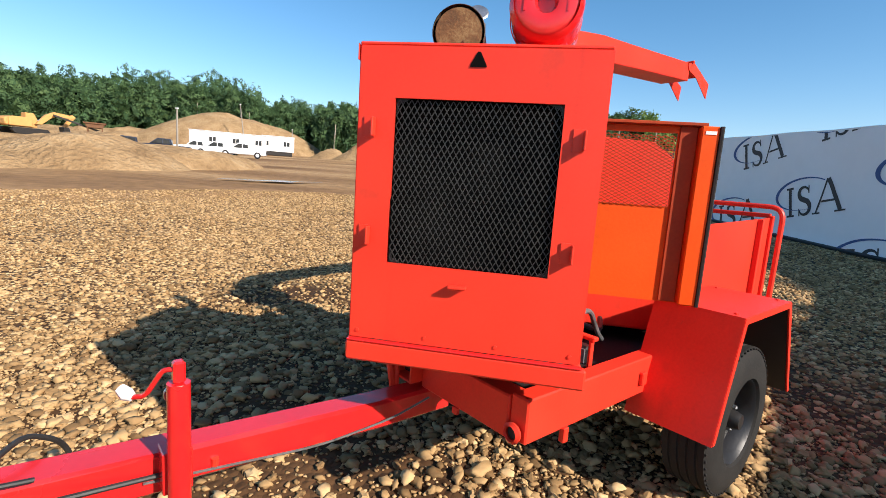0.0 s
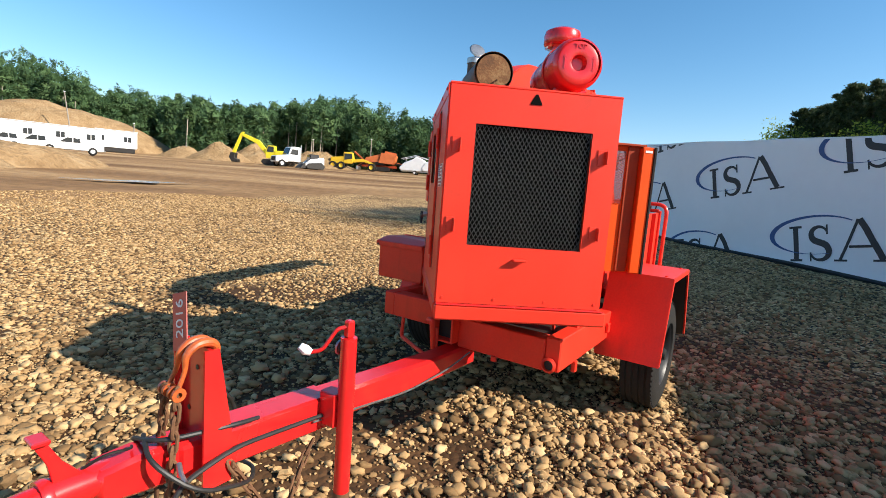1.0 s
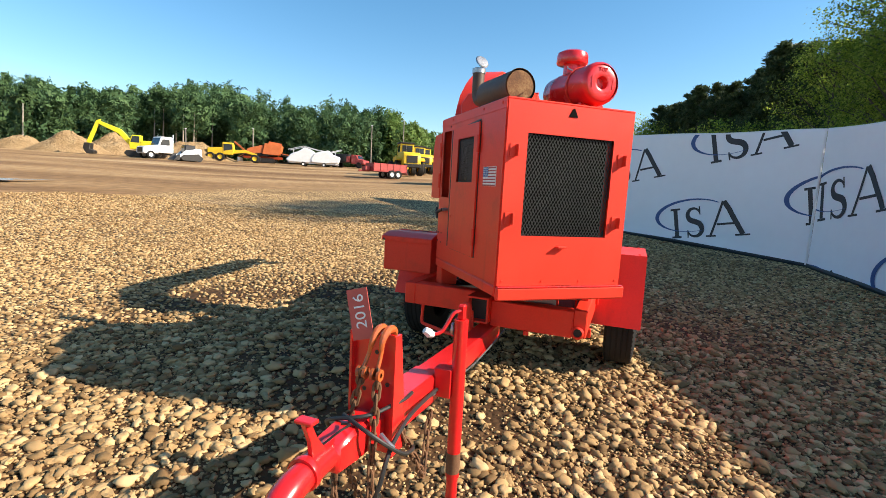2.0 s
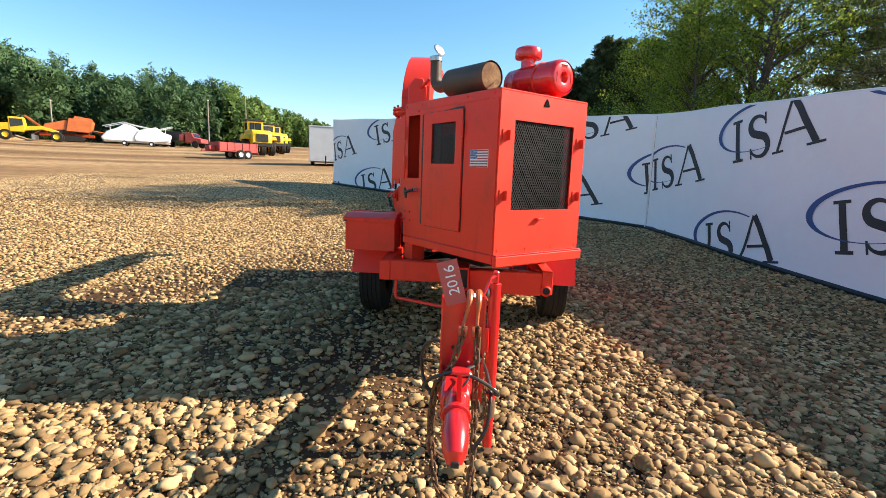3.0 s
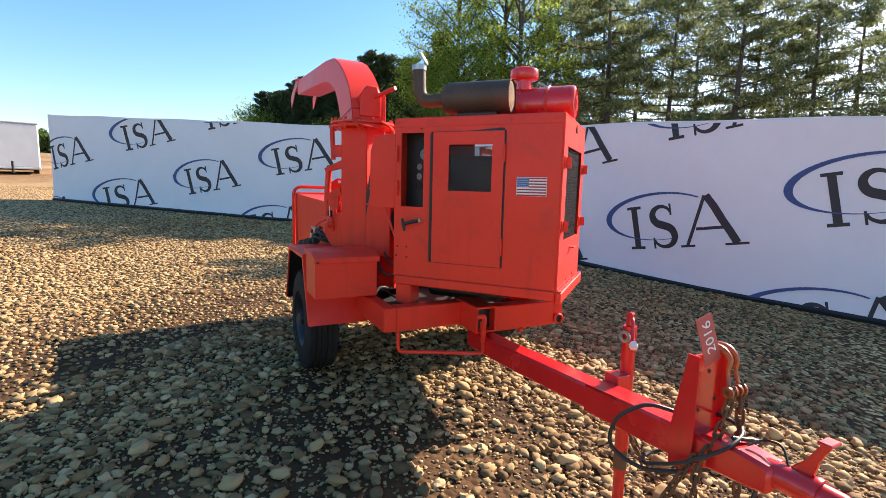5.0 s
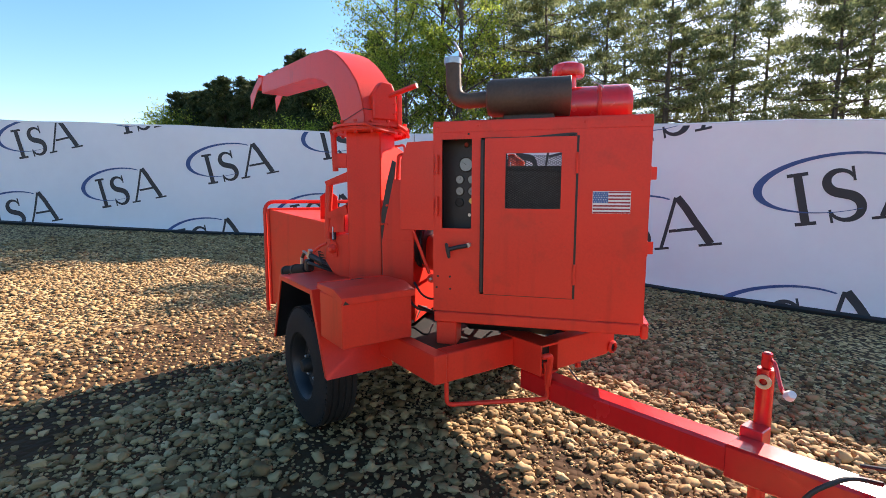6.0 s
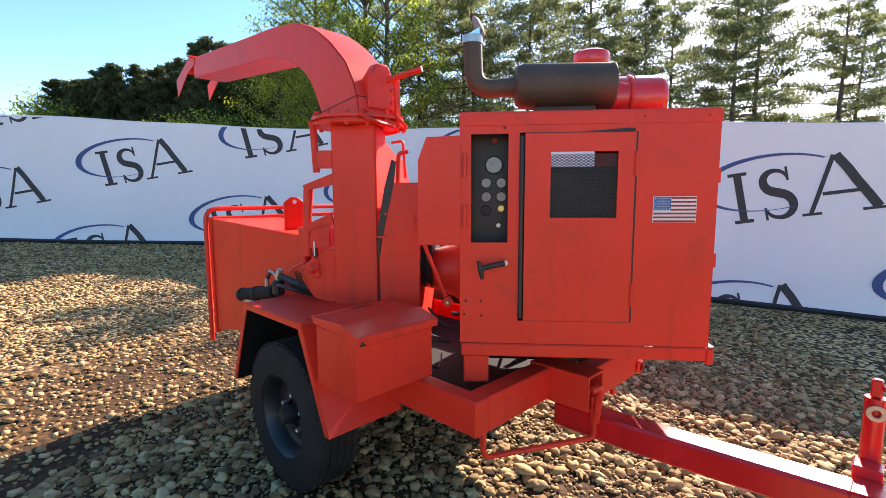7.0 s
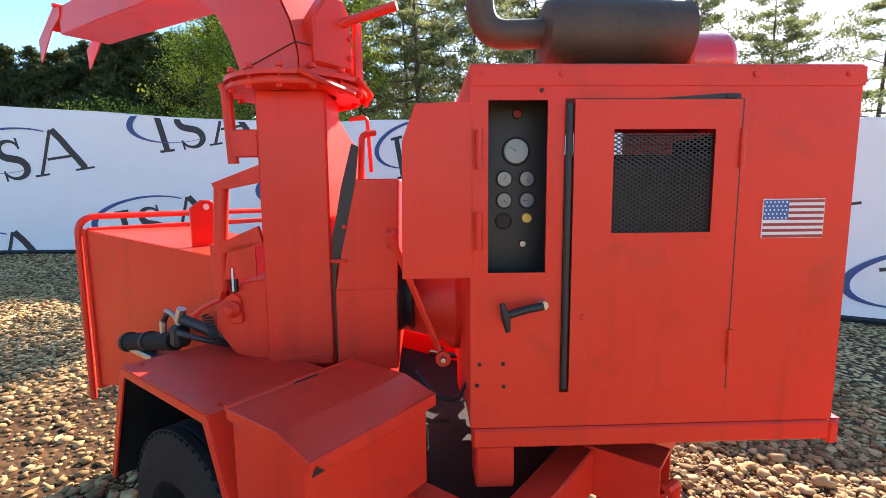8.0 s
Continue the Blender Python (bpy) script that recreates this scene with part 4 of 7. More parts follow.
def build_cutter():
    """The drum housing, belt guard, discharge chute and spout."""
    chute = part("discharge_chute", box(-0.035, 0.215, 1.485, 1.712, 0.93, 1.865, 0.006), RED, chipper, "tall red discharge chute")
    plate = slab([(-0.03, 0.9), (1.0, 0.9), (1.08, 1.4), (1.06, 1.58), (0.86, 1.735), (0.5, 1.755), (0.12, 1.82), (-0.03, 1.84)], -0.014, axes((0, 1.484, 0), (1, 0, 0), (0, 0, 1)), bevel=0.002)
    part("housing_plate", plate, RED, chute)
    part("housing_plate", slab([(0.25, 0.9), (1.0, 0.9), (1.0, 1.25), (0.8, 1.34), (0.3, 1.34)], 0.014, axes((0, 1.96, 0), (1, 0, 0), (0, 0, 1)), bevel=0.002), RED, chute)
    part("drum_housing", lathe([(0, 0.0), (0.3, 0.0), (0.3, 0.46), (0, 0.46)], along((0.55, 1.49, 1.06), (0, 1, 0)), 40), RED, chute)
    part("cutter_base", box(0.06, 0.95, 1.3, 1.95, 0.66, 0.94, 0.01), RED, chute)
    part("side_box", slab([(1.712, 0.93), (1.84, 0.97), (1.9, 1.06), (1.895, 1.14), (1.8, 1.225), (1.712, 1.235)], 0.4, axes((0.0, 0, 0), (0, 1, 0), (0, 0, 1)), bevel=0.006), RED, chute)
    part("weld_strip", box(-0.04, -0.03, 1.49, 1.71, 0.94, 0.975, 0.003), RED, chute)
    part("bearing", slab([(1.8, 1.085), (1.835, 1.08), (1.862, 1.13), (1.86, 1.17), (1.83, 1.195), (1.805, 1.17)], -0.014, axes((0.0, 0, 0), (0, 1, 0), (0, 0, 1)), bevel=0.003), RED, chute)
    part("bearing_cap", lathe([(0.03, 0), (0.03, 0.012), (0.02, 0.02), (0.012, 0.032), (0, 0.032)], along((-0.014, 1.832, 1.135), (-1, 0.1, 0)), 18), RED, chute)
    part("spring_lever", pipe(rounded([(-0.02, 1.965, 1.115), (-0.02, 1.92, 1.15), (-0.02, 1.87, 1.17)], 0.03), 0.009, 8), RED, chute)
    part("level_gauge", box(-0.03, -0.01, 1.808, 1.83, 1.195, 1.285, 0.002), BLACK, chute, "black level gauge with a white strip")
    part("gauge_strip", box(-0.032, -0.03, 1.817, 1.823, 1.2, 1.28, 0), WHITE, chute)
    part("spring", pipe([(-0.02 + 0.015 * math.cos(k * 0.8), 1.921 - 0.0004 * k + 0.015 * math.sin(k * 0.8), 1.115 - 0.0013 * k) for k in range(72)], 0.0028, 5), DARK, chute, "dark coil spring")
    # linkage beside the chute
    part("lift_cylinder", pipe([(-0.01, 1.865, 1.2), (-0.005, 1.86, 1.4), (0.0, 1.85, 1.56)], 0.024, 12), RED, chute)
    part("lift_bracket", slab([(1.712, 1.57), (1.86, 1.54), (1.87, 1.565), (1.712, 1.625)], 0.05, axes((-0.03, 0, 0), (0, 1, 0), (0, 0, 1))), RED, chute)
    part("linkage_arm", slab([(1.712, 1.36), (1.85, 1.33), (1.87, 1.36), (1.73, 1.42)], 0.03, axes((-0.03, 0, 0), (0, 1, 0), (0, 0, 1))), RED, chute)
    part("linkage_plate", slab([(1.74, 1.25), (1.85, 1.24), (1.83, 1.35), (1.74, 1.37)], 0.012, axes((-0.03, 0, 0), (0, 1, 0), (0, 0, 1))), RED, chute)
    part("hang_rod", pipe([(-0.01, 1.82, 1.885), (-0.01, 1.81, 1.86), (-0.01, 1.8, 1.63)], 0.018, 10), RED, chute)
    part("hang_plate", box(-0.025, 0.0, 1.712, 1.8, 1.65, 1.74, 0.004), RED, chute)
    # belt guard
    guard = part("belt_guard", slab([(1.466, 0.93), (1.262, 0.93), (1.262, 1.1), (1.25, 1.575), (1.388, 1.575), (1.45, 1.3), (1.466, 1.2)], 0.5, axes((-0.075, 0, 0), (0, 1, 0), (0, 0, 1)), bevel=0.004), RED, chipper, "sloping red belt guard")
    part("guard_strip", slab([(1.476, 0.96), (1.468, 0.96), (1.466, 1.27), (1.445, 1.32), (1.395, 1.55), (1.38, 1.68), (1.402, 1.69), (1.44, 1.55), (1.474, 1.38), (1.478, 1.27)], 0.012, axes((-0.055, 0, 0), (0, 1, 0), (0, 0, 1))), BLACK, guard, "black gap strip")
    part("catch", box(-0.085, -0.072, 1.425, 1.478, 1.3, 1.312, 0.003), RED, guard)
    for y, z in ((1.29, 1.41), (1.29, 1.35), (1.43, 1.42)):
        part("guard_bolt", lathe([(0.008, 0), (0.008, 0.005), (0.004, 0.007), (0, 0.007)], along((-0.075, y, z), (-1, 0, 0)), 6), RED, guard)
    part("guard_fold", box(-0.078, -0.0752, 1.264, 1.462, 1.205, 1.211, 0.001), RED, guard)
    part("grease_rod", pipe(rounded([(-0.03, 1.38, 1.5), (-0.03, 1.37, 1.72), (0.0, 1.33, 1.73)], 0.02), 0.011, 8), RED, guard)
    part("grease_rod", pipe(rounded([(0.05, 1.42, 1.78), (0.05, 1.36, 1.79), (0.05, 1.35, 1.6)], 0.02), 0.007, 8), RED, guard)
    part("pulley", lathe([(0.06, 0), (0.13, 0), (0.14, 0.01), (0.12, 0.03), (0.14, 0.05), (0.13, 0.06), (0, 0.06)], along((0.06, 1.205, 1.17), (0, 1, 0)), 28), BLACK, guard)
    # flange
    cx, cy = 0.085, 1.6
    flange = part("turning_flange", lathe([(0.13, 0), (0.235, 0), (0.237, 0.004), (0.237, 0.014), (0.215, 0.016), (0.215, 0.026), (0.237, 0.028), (0.237, 0.042), (0.13, 0.044)], along((cx, cy, 1.862), (0, 0, 1)), 40), RED, chute, "bolted turning flange")
    for k in range(14):
        a = 2 * math.pi * k / 14
        part("bolt", lathe([(0.011, -0.05), (0.011, -0.036), (0.006, -0.034), (0.006, 0.012), (0.012, 0.014), (0.012, 0.026), (0, 0.027)], along((cx + 0.222 * math.cos(a), cy + 0.222 * math.sin(a), 1.9), (0, 0, 1)), 6), RED, flange)
    for k, a in enumerate((3.4, 4.3, 5.2)):
        part("clip", pipe(rounded([(cx + 0.24 * math.cos(a), cy + 0.24 * math.sin(a), 1.9), (cx + 0.26 * math.cos(a + 0.3), cy + 0.26 * math.sin(a + 0.3), 1.865), (cx + 0.24 * math.cos(a + 0.8), cy + 0.24 * math.sin(a + 0.8), 1.85)], 0.03), 0.01, 6), RED, flange)
    # spout
    outer = [(1.1, 1.9), (1.105, 1.96), (1.135, 2.05), (1.2, 2.155), (1.316, 2.262), (1.4, 2.322), (1.497, 2.38), (1.64, 2.437), (1.93, 2.475), (2.32, 2.497), (3.22, 2.553)]
    inner = [(1.42, 1.9), (1.425, 1.955), (1.475, 2.05), (1.52, 2.115), (1.571, 2.17), (1.655, 2.225), (1.749, 2.268), (1.85, 2.3), (1.985, 2.323), (2.6, 2.372), (3.22, 2.415)]
    x0, x1 = -0.6, -0.362

    def wall(x, t):
        bm = bmesh.new()
        rows = [[bm.verts.new((xx, *p)) for p in (a, b)] for xx in (x, x + t) for a, b in zip(outer, inner)]
        n = len(outer)
        for i in range(n - 1):
            for k in (0, n):
                bm.faces.new((rows[k + i][0], rows[k + i + 1][0], rows[k + i + 1][1], rows[k + i][1]))
            for e in (0, 1):
                bm.faces.new((rows[i][e], rows[i + 1][e], rows[n + i + 1][e], rows[n + i][e]))
        for i in (0, n - 1):
            bm.faces.new((rows[i][0], rows[i][1], rows[n + i][1], rows[n + i][0]))
        bmesh.ops.transform(bm, matrix=CH, verts=bm.verts)
        return bm

    def strip(line, t):
        bm = bmesh.new()
        rows = [[bm.verts.new((x, y, z + dz)) for x in (x0 + 0.004, x1 - 0.004) for dz in (0, t)] for y, z in line]
        for a, b in zip(rows, rows[1:]):
            for i, j in ((0, 2), (2, 3), (3, 1), (1, 0)):
                bm.faces.new((a[i], a[j], b[j], b[i]))
        bmesh.ops.transform(bm, matrix=CH, verts=bm.verts)
        return bm

    spout = part("spout", wall(x0, 0.004), RED, chipper, "long curved red discharge spout")
    part("spout_wall", wall(x1 - 0.004, 0.004), RED, spout)
    part("spout_top", strip([(y - 0.004, z) for y, z in outer], 0.005), RED, spout)
    part("spout_floor", strip(inner, -0.004), RED, spout)
    part("seam", pipe([CH @ Vector(p) for p in ((x0 - 0.002, 1.44, 1.94), (x0 - 0.002, 1.105, 1.985), (x1 + 0.002, 1.1, 1.985))], 0.002, 5), DARK, spout)
    part("hinge_plate", slab([(-0.545, 1.93), (-0.39, 1.93), (-0.39, 2.09), (-0.42, 2.15), (-0.49, 2.15), (-0.545, 2.07)], 0.06, CH @ axes((0, 1.145, 0), (1, 0, 0), (0, 0, 1)), bevel=0.008), RED, spout)
    for z in (1.97, 2.03, 2.09):
        part("hinge_bolt", lathe([(0.009, 0), (0.009, 0.007), (0.004, 0.009), (0, 0.009)], CH @ along((-0.405, 1.085, z), (0, -1, 0)), 6), RED, spout)
    part("lock_strap", box(-0.385, -0.355, 1.074, 1.094, 1.87, 2.09, 0.004, CH), RED, spout)
    part("turning_bar", pipe([CH @ Vector(p) for p in ((-0.5, 1.16, 2.03), (-0.42, 1.08, 2.08), (-0.34, 0.93, 2.12))], 0.015, 10), RED, spout)
    flap = bmesh.new()
    for x in (x0 - 0.006, x1):
        slab([(3.18, 2.55), (3.29, 2.572), (3.62, 2.45), (3.6, 2.32), (3.36, 2.46), (3.2, 2.5)], 0.006, CH @ axes((x, 0, 0), (0, 1, 0), (0, 0, 1)), flap)
    flap = part("deflector", flap, RED, spout, "hinged deflector at the spout's mouth")
    part("deflector_top", slab([(x0, 0), (x1, 0), (x1, 0.2), (x0, 0.2)], 0.006, CH @ axes((0, 3.28, 2.57), (1, 0, 0), (0, 0.9, -0.43))), RED, flap)
    part("deflector_hinge", pipe([CH @ Vector((x0 - 0.02, 3.25, 2.57)), CH @ Vector((x1 + 0.02, 3.25, 2.57))], 0.012, 8), RED, flap)


def build_hopper():
    rear, front = 2.75, 1.72

    def wall(points, t):
        """A plate through four corners, thick along its normal."""
        bm = bmesh.new()
        ps = [Vector(p) for p in points]
        n = (ps[1] - ps[0]).cross(ps[3] - ps[0]).normalized() * t
        a, b = [bm.verts.new(p) for p in ps], [bm.verts.new(p + n) for p in ps]
        bm.faces.new(a), bm.faces.new(b)
        for i in range(4):
            bm.faces.new((a[i], a[(i + 1) % 4], b[(i + 1) % 4], b[i]))
        bmesh.ops.transform(bm, matrix=CH, verts=bm.verts)
        return bm

    l0, l1, r0, r1 = -0.7, -0.56, 0.54, 0.4
    hopper = part("feed_hopper", wall([(l0, rear, 0.53), (l1, front, 0.72), (l1, front, 1.275), (l0, rear, 1.345)], 0.006), RED, chipper, "flared red feed hopper")
    part("hopper_wall", wall([(r0, rear, 0.53), (r1, front, 0.72), (r1, front, 1.26), (r0, rear, 1.33)], 0.006), RED, hopper)
    part("hopper_floor", wall([(l0, rear, 0.54), (r0, rear, 0.54), (r1, front, 0.73), (l1, front, 0.73)], 0.006), RED, hopper)
    part("hopper_cover", wall([(l0, rear, 1.347), (l0 + 0.5, rear, 1.335), (l1 + 0.5, 1.75, 1.268), (l1, 1.75, 1.277)], 0.006), RED, hopper)
    part("hopper_front", wall([(l1, front, 0.72), (r1, front, 0.72), (r1, front, 1.26), (l1, front, 1.27)], 0.006), RED, hopper)
    part("hopper_roof", wall([(l1, front, 1.26), (r1, front, 1.26), (r1 + 0.06, 2.2, 1.24), (l1 - 0.06, 2.2, 1.24)], 0.006), RED, hopper)
    for a, b in (((l0, 0.53), (l0, 1.345)), ((r0, 0.53), (r0, 1.335))):
        rim = box(min(a[0], b[0]) - 0.02, min(a[0], b[0]) + 0.02, rear, rear + 0.035, a[1] - 0.02, b[1] + 0.01, 0.004, CH)
        part("rim_post", rim, RED, hopper)
    part("rim_rail", box(l0, r0, rear, rear + 0.03, 1.33, 1.36, 0.004, CH), RED, hopper)
    part("wall_rib", box(r0 - 0.045, r0 + 0.012, rear - 0.16, rear - 0.13, 0.56, 1.32, 0.003, CH), RED, hopper)
    rail = rounded([(-0.735, 2.8, 0.45), (-0.73, 2.8, 1.415), (0.6, 2.8, 1.405), (0.595, 2.8, 0.62), (0.55, 2.78, 0.5)], 0.09, 6)
    part("guard_rail", pipe(rail, 0.017, 10, m=CH), RED, hopper, "bent tube guard rail")
    part("lifting_lug", slab([(-0.07, 0.0), (0.07, 0.0), (0.07, 0.2), (0.02, 0.235), (-0.02, 0.235), (-0.07, 0.2)], 0.012, CH @ axes((-0.46, 2.02, 1.265), (1, 0, 0), (0, 0, 1)), bevel=0.002), RED, hopper)
    # no real hole: a white disc paints the daylight seen through it
    part("lug_hole", lathe([(0, 0.002), (0.014, 0.002), (0.014, 0)], CH @ along((-0.46, 2.006, 1.47), (0, -1, 0)), 14), WHITE, hopper)
    part("corner_bar", box(-0.6, -0.57, 1.66, 1.72, 0.9, 1.33, 0.004, CH), RED, hopper)
    # hydraulic motor beside the fender
    motor = part("hydraulic_motor", pipe([(-0.765, 2.14, 0.895), (-0.75, 1.95, 0.93), (-0.735, 1.76, 0.965)], 0.038, 16, m=CH), RUBBER, hopper, "black hydraulic motor")
    part("valve", box(-0.765, -0.705, 1.69, 1.75, 0.95, 1.035, 0.012, CH), DARK, motor)
    part("valve_lever", pipe(rounded([(-0.735, 1.72, 1.03), (-0.745, 1.74, 1.075), (-0.75, 1.79, 1.085)], 0.02), 0.008, 8, m=CH), STEEL, motor)
    part("fitting", pipe([(-0.735, 1.72, 1.05), (-0.73, 1.7, 1.1)], 0.018, 8, m=CH), STEEL, motor)
    part("hydraulic_hose", pipe(rounded([(-0.73, 1.7, 1.06), (-0.68, 1.55, 1.02), (-0.6, 1.42, 0.98), (-0.5, 1.4, 0.9)], 0.1), 0.02, 8, m=CH), HOSE, motor)
    part("end_ring", pipe([(-0.766, 2.15, 0.893), (-0.764, 2.125, 0.898)], 0.043, 16, m=CH), DARK, motor)
    part("end_bore", lathe([(0, 0.002), (0.018, 0.002), (0.02, 0)], CH @ along((-0.767, 2.151, 0.893), (-0.05, 1, -0.12)), 14), BLACK, motor)
    part("clamp_band", pipe([(-0.752, 1.98, 0.925), (-0.75, 1.955, 0.93)], 0.042, 16, m=CH), DARK, motor)
    part("port", pipe([(-0.745, 1.84, 0.985), (-0.745, 1.835, 1.035)], 0.014, 8, m=CH), STEEL, motor)
    for bend in ([(-0.745, 1.835, 1.03), (-0.74, 1.8, 1.075), (-0.72, 1.72, 1.05), (-0.66, 1.66, 0.99), (-0.6, 1.6, 0.97)], [(-0.735, 1.74, 1.0), (-0.76, 1.66, 1.02), (-0.72, 1.58, 1.0), (-0.62, 1.55, 0.96)]):
        part("hydraulic_hose", pipe(rounded(bend, 0.05), 0.011, 8, m=CH), HOSE, motor)
    part("motor_foot", box(-0.78, -0.66, 1.9, 2.12, 0.86, 0.885, 0.004, CH), STEEL, motor)


def build_trailer():
    chassis = part("chassis", box(-0.62, -0.54, 0.34, 2.2, 0.555, 0.705, 0.006, CH), RED, chipper, "heavy red steel trailer frame")
    part("side_rail", box(0.56, 0.64, 0.21, 2.2, 0.53, 0.7, 0.006, CH), RED, chassis)
    part("front_beam", box(-0.54, -0.09, 0.34, 0.44, 0.555, 0.705, 0.006, CH), RED, chassis)
    part("front_beam", box(0.05, 0.56, 0.2, 0.3, 0.525, 0.69, 0.006, CH), RED, chassis)
    part("rear_beam", box(-0.54, 0.56, 2.1, 2.19, 0.555, 0.7, 0.006, CH), RED, chassis)
    # deck colour carries the dimness of the compartment, and hides bright gravel below
    part("deck", box(-0.54, 0.56, 0.45, 2.1, 0.565, 0.585, 0.004, CH), RUBBER, chassis, "deck plate, near-black for the dim compartment above it")
    part("beam_tube", sheet_box(), RED, chassis)
    # black plate paints the shade inside the tube's open end
    part("tube_mouth", box(-0.078, 0.038, 0.2, 0.204, 0.56, 0.7, 0, CH), BLACK, chassis, "black plate standing for the dark inside the open tube")
    part("tow_ring", lathe([(0.024, 0), (0.036, 0), (0.04, 0.012), (0.028, 0.022), (0.024, 0.012)], CH @ along((0.592, 0.2, 0.565), (0, -1, 0)), 18), RED, chassis)
    part("ring_hole", lathe([(0, 0.003), (0.025, 0.003), (0.025, 0)], CH @ along((0.592, 0.2, 0.565), (0, -1, 0)), 16), BLACK, chassis)
    part("fender_stay", box(0.64, 0.66, 0.98, 1.02, 0.58, 0.64, 0.004, CH), RED, chassis)
    part("battery_bracket", box(0.5, 0.62, 0.5, 0.53, 0.695, 0.79, 0.004, CH), RED, chassis)
    part("solenoid", lathe([(0, 0), (0.03, 0), (0.03, 0.06), (0, 0.06)], CH @ along((0.56, 0.5, 0.74), (0, -1, 0)), 14), DARK, chassis)
    part("frame_tab", box(0.27, 0.3, 0.19, 0.21, 0.5, 0.53, 0.003, CH), RED, chassis)
    part("frame_tab", box(0.63, 0.655, 0.42, 0.45, 0.48, 0.54, 0.003, CH), RED, chassis)
    step = rounded([(-0.5, 0.41, 0.62), (-0.505, 0.395, 0.41), (-0.04, 0.13, 0.42), (-0.055, 0.14, 0.62)], 0.03, 4)
    part("step_rod", pipe(step, 0.012, 8, m=CH), RED, chassis)
    for k, h in enumerate(([(-0.5, 0.95, 0.6), (-0.42, 1.02, 0.7), (-0.3, 1.05, 0.66), (-0.2, 1.12, 0.74), (-0.1, 1.2, 0.7)], [(-0.52, 1.1, 0.62), (-0.4, 1.16, 0.72), (-0.28, 1.12, 0.78), (-0.16, 1.0, 0.72)], [(-0.54, 0.8, 0.66), (-0.44, 0.86, 0.72), (-0.36, 0.8, 0.64), (-0.25, 0.9, 0.68)])):
        part("deck_hose", pipe(rounded(h, 0.08, 5), 0.012 - 0.003 * k, 8, m=CH), HOSE, chassis, "black hose across the deck")
    part("deck_bracket", box(-0.5, -0.38, 1.25, 1.33, 0.585, 0.78, 0.006, CH), RED, chassis)
    guard = part("lamp_guard", box(0.385, 0.4, 0.74, 0.765, 0.585, 0.79, 0.003, CH), RED, chassis, "red bar guard round a small dark work lamp")
    part("guard_post", box(0.515, 0.53, 0.74, 0.765, 0.585, 0.79, 0.003, CH), RED, guard)
    part("guard_bar", box(0.375, 0.545, 0.735, 0.77, 0.79, 0.81, 0.004, CH), RED, guard)
    part("work_lamp", box(0.425, 0.495, 0.77, 0.83, 0.66, 0.745, 0.012, CH), BLACK, guard, "small black work lamp")
    part("lamp_face", box(0.433, 0.487, 0.764, 0.769, 0.67, 0.737, 0.004, CH), GLASS_DIAL, guard)
    part("starter_cable", pipe(rounded([(0.35, 0.85, 0.7), (0.33, 0.76, 0.82), (0.22, 0.72, 0.8), (0.15, 0.75, 0.72)], 0.06, 5), 0.009, 8, m=CH), HOSE, guard)
    part("safety_clip", pipe(rounded([(-0.1, 0.12, 0.66), (-0.06, 0.1, 0.67), (-0.055, 0.12, 0.5)], 0.02), 0.016, 8, m=CH), RED, chassis)
    # axle
    part("axle", box(-0.8, 0.8, 1.31, 1.39, 0.38, 0.46, 0.006, CH), DARK, chassis)
    for s in (-1, 1):
        part("leaf_spring", slab([(0.95, 0.53), (1.05, 0.5), (1.35, 0.47), (1.65, 0.5), (1.75, 0.53), (1.65, 0.52), (1.35, 0.5), (1.05, 0.52)], 0.05, CH @ axes((s * 0.58 - 0.025, 0, 0), (0, 1, 0), (0, 0, 1))), DARK, chassis)
    # tongue
    tongue = bmesh.new()
    slab([(0.35, 0.40), (0.35, 0.52), (-0.02, 0.525), (-1.34, 0.585), (-1.34, 0.475), (-0.02, 0.405)], 0.12, CH @ axes((-0.035, 0, 0), (0, 1, 0), (0, 0, 1)), tongue, 0.012)
    tongue = part("tongue", tongue, GLOSS_RED, chipper, "glossy red drawbar tongue")
    part("sleeve", slab([(-0.74, 0.43), (-0.74, 0.562), (-1.22, 0.586), (-1.22, 0.46)], 0.132, CH @ axes((-0.041, 0, 0), (0, 1, 0), (0, 0, 1)), bevel=0.01), GLOSS_RED, tongue)
    coupler = bmesh.new()
    slab([(-1.3, 0.475), (-1.3, 0.595), (-1.43, 0.602), (-1.54, 0.592), (-1.54, 0.5), (-1.43, 0.485)], 0.104, CH @ axes((-0.028, 0, 0), (0, 1, 0), (0, 0, 1)), coupler, 0.012)
    pipe([(0.027, -1.5, 0.555), (0.029, -1.6, 0.558), (0.03, -1.63, 0.557), (0.031, -1.637, 0.556), (0.033, -1.7, 0.55), (0.034, -1.745, 0.534), (0.035, -1.775, 0.51), (0.035, -1.787, 0.482)], 0.06, 20, coupler, CH, radii=[0.042, 0.046, 0.048, 0.041, 0.044, 0.044, 0.039, 0.025])
    pipe([(0.03, -1.628, 0.557), (0.0305, -1.64, 0.5565), (0.031, -1.652, 0.556)], 0.05, 20, coupler, CH, radii=[0.05, 0.053, 0.05])
    coupler = part("coupler", coupler, GLOSS_RED, tongue, "rounded red ball coupler")
    part("coupler_lever", slab([(-1.56, 0.595), (-1.625, 0.595), (-1.635, 0.65), (-1.665, 0.715), (-1.64, 0.718), (-1.605, 0.65)], 0.018, CH @ axes((0.03, 0, 0), (0, 1, 0), (0, 0, 1)), bevel=0.002), GLOSS_RED, tongue)
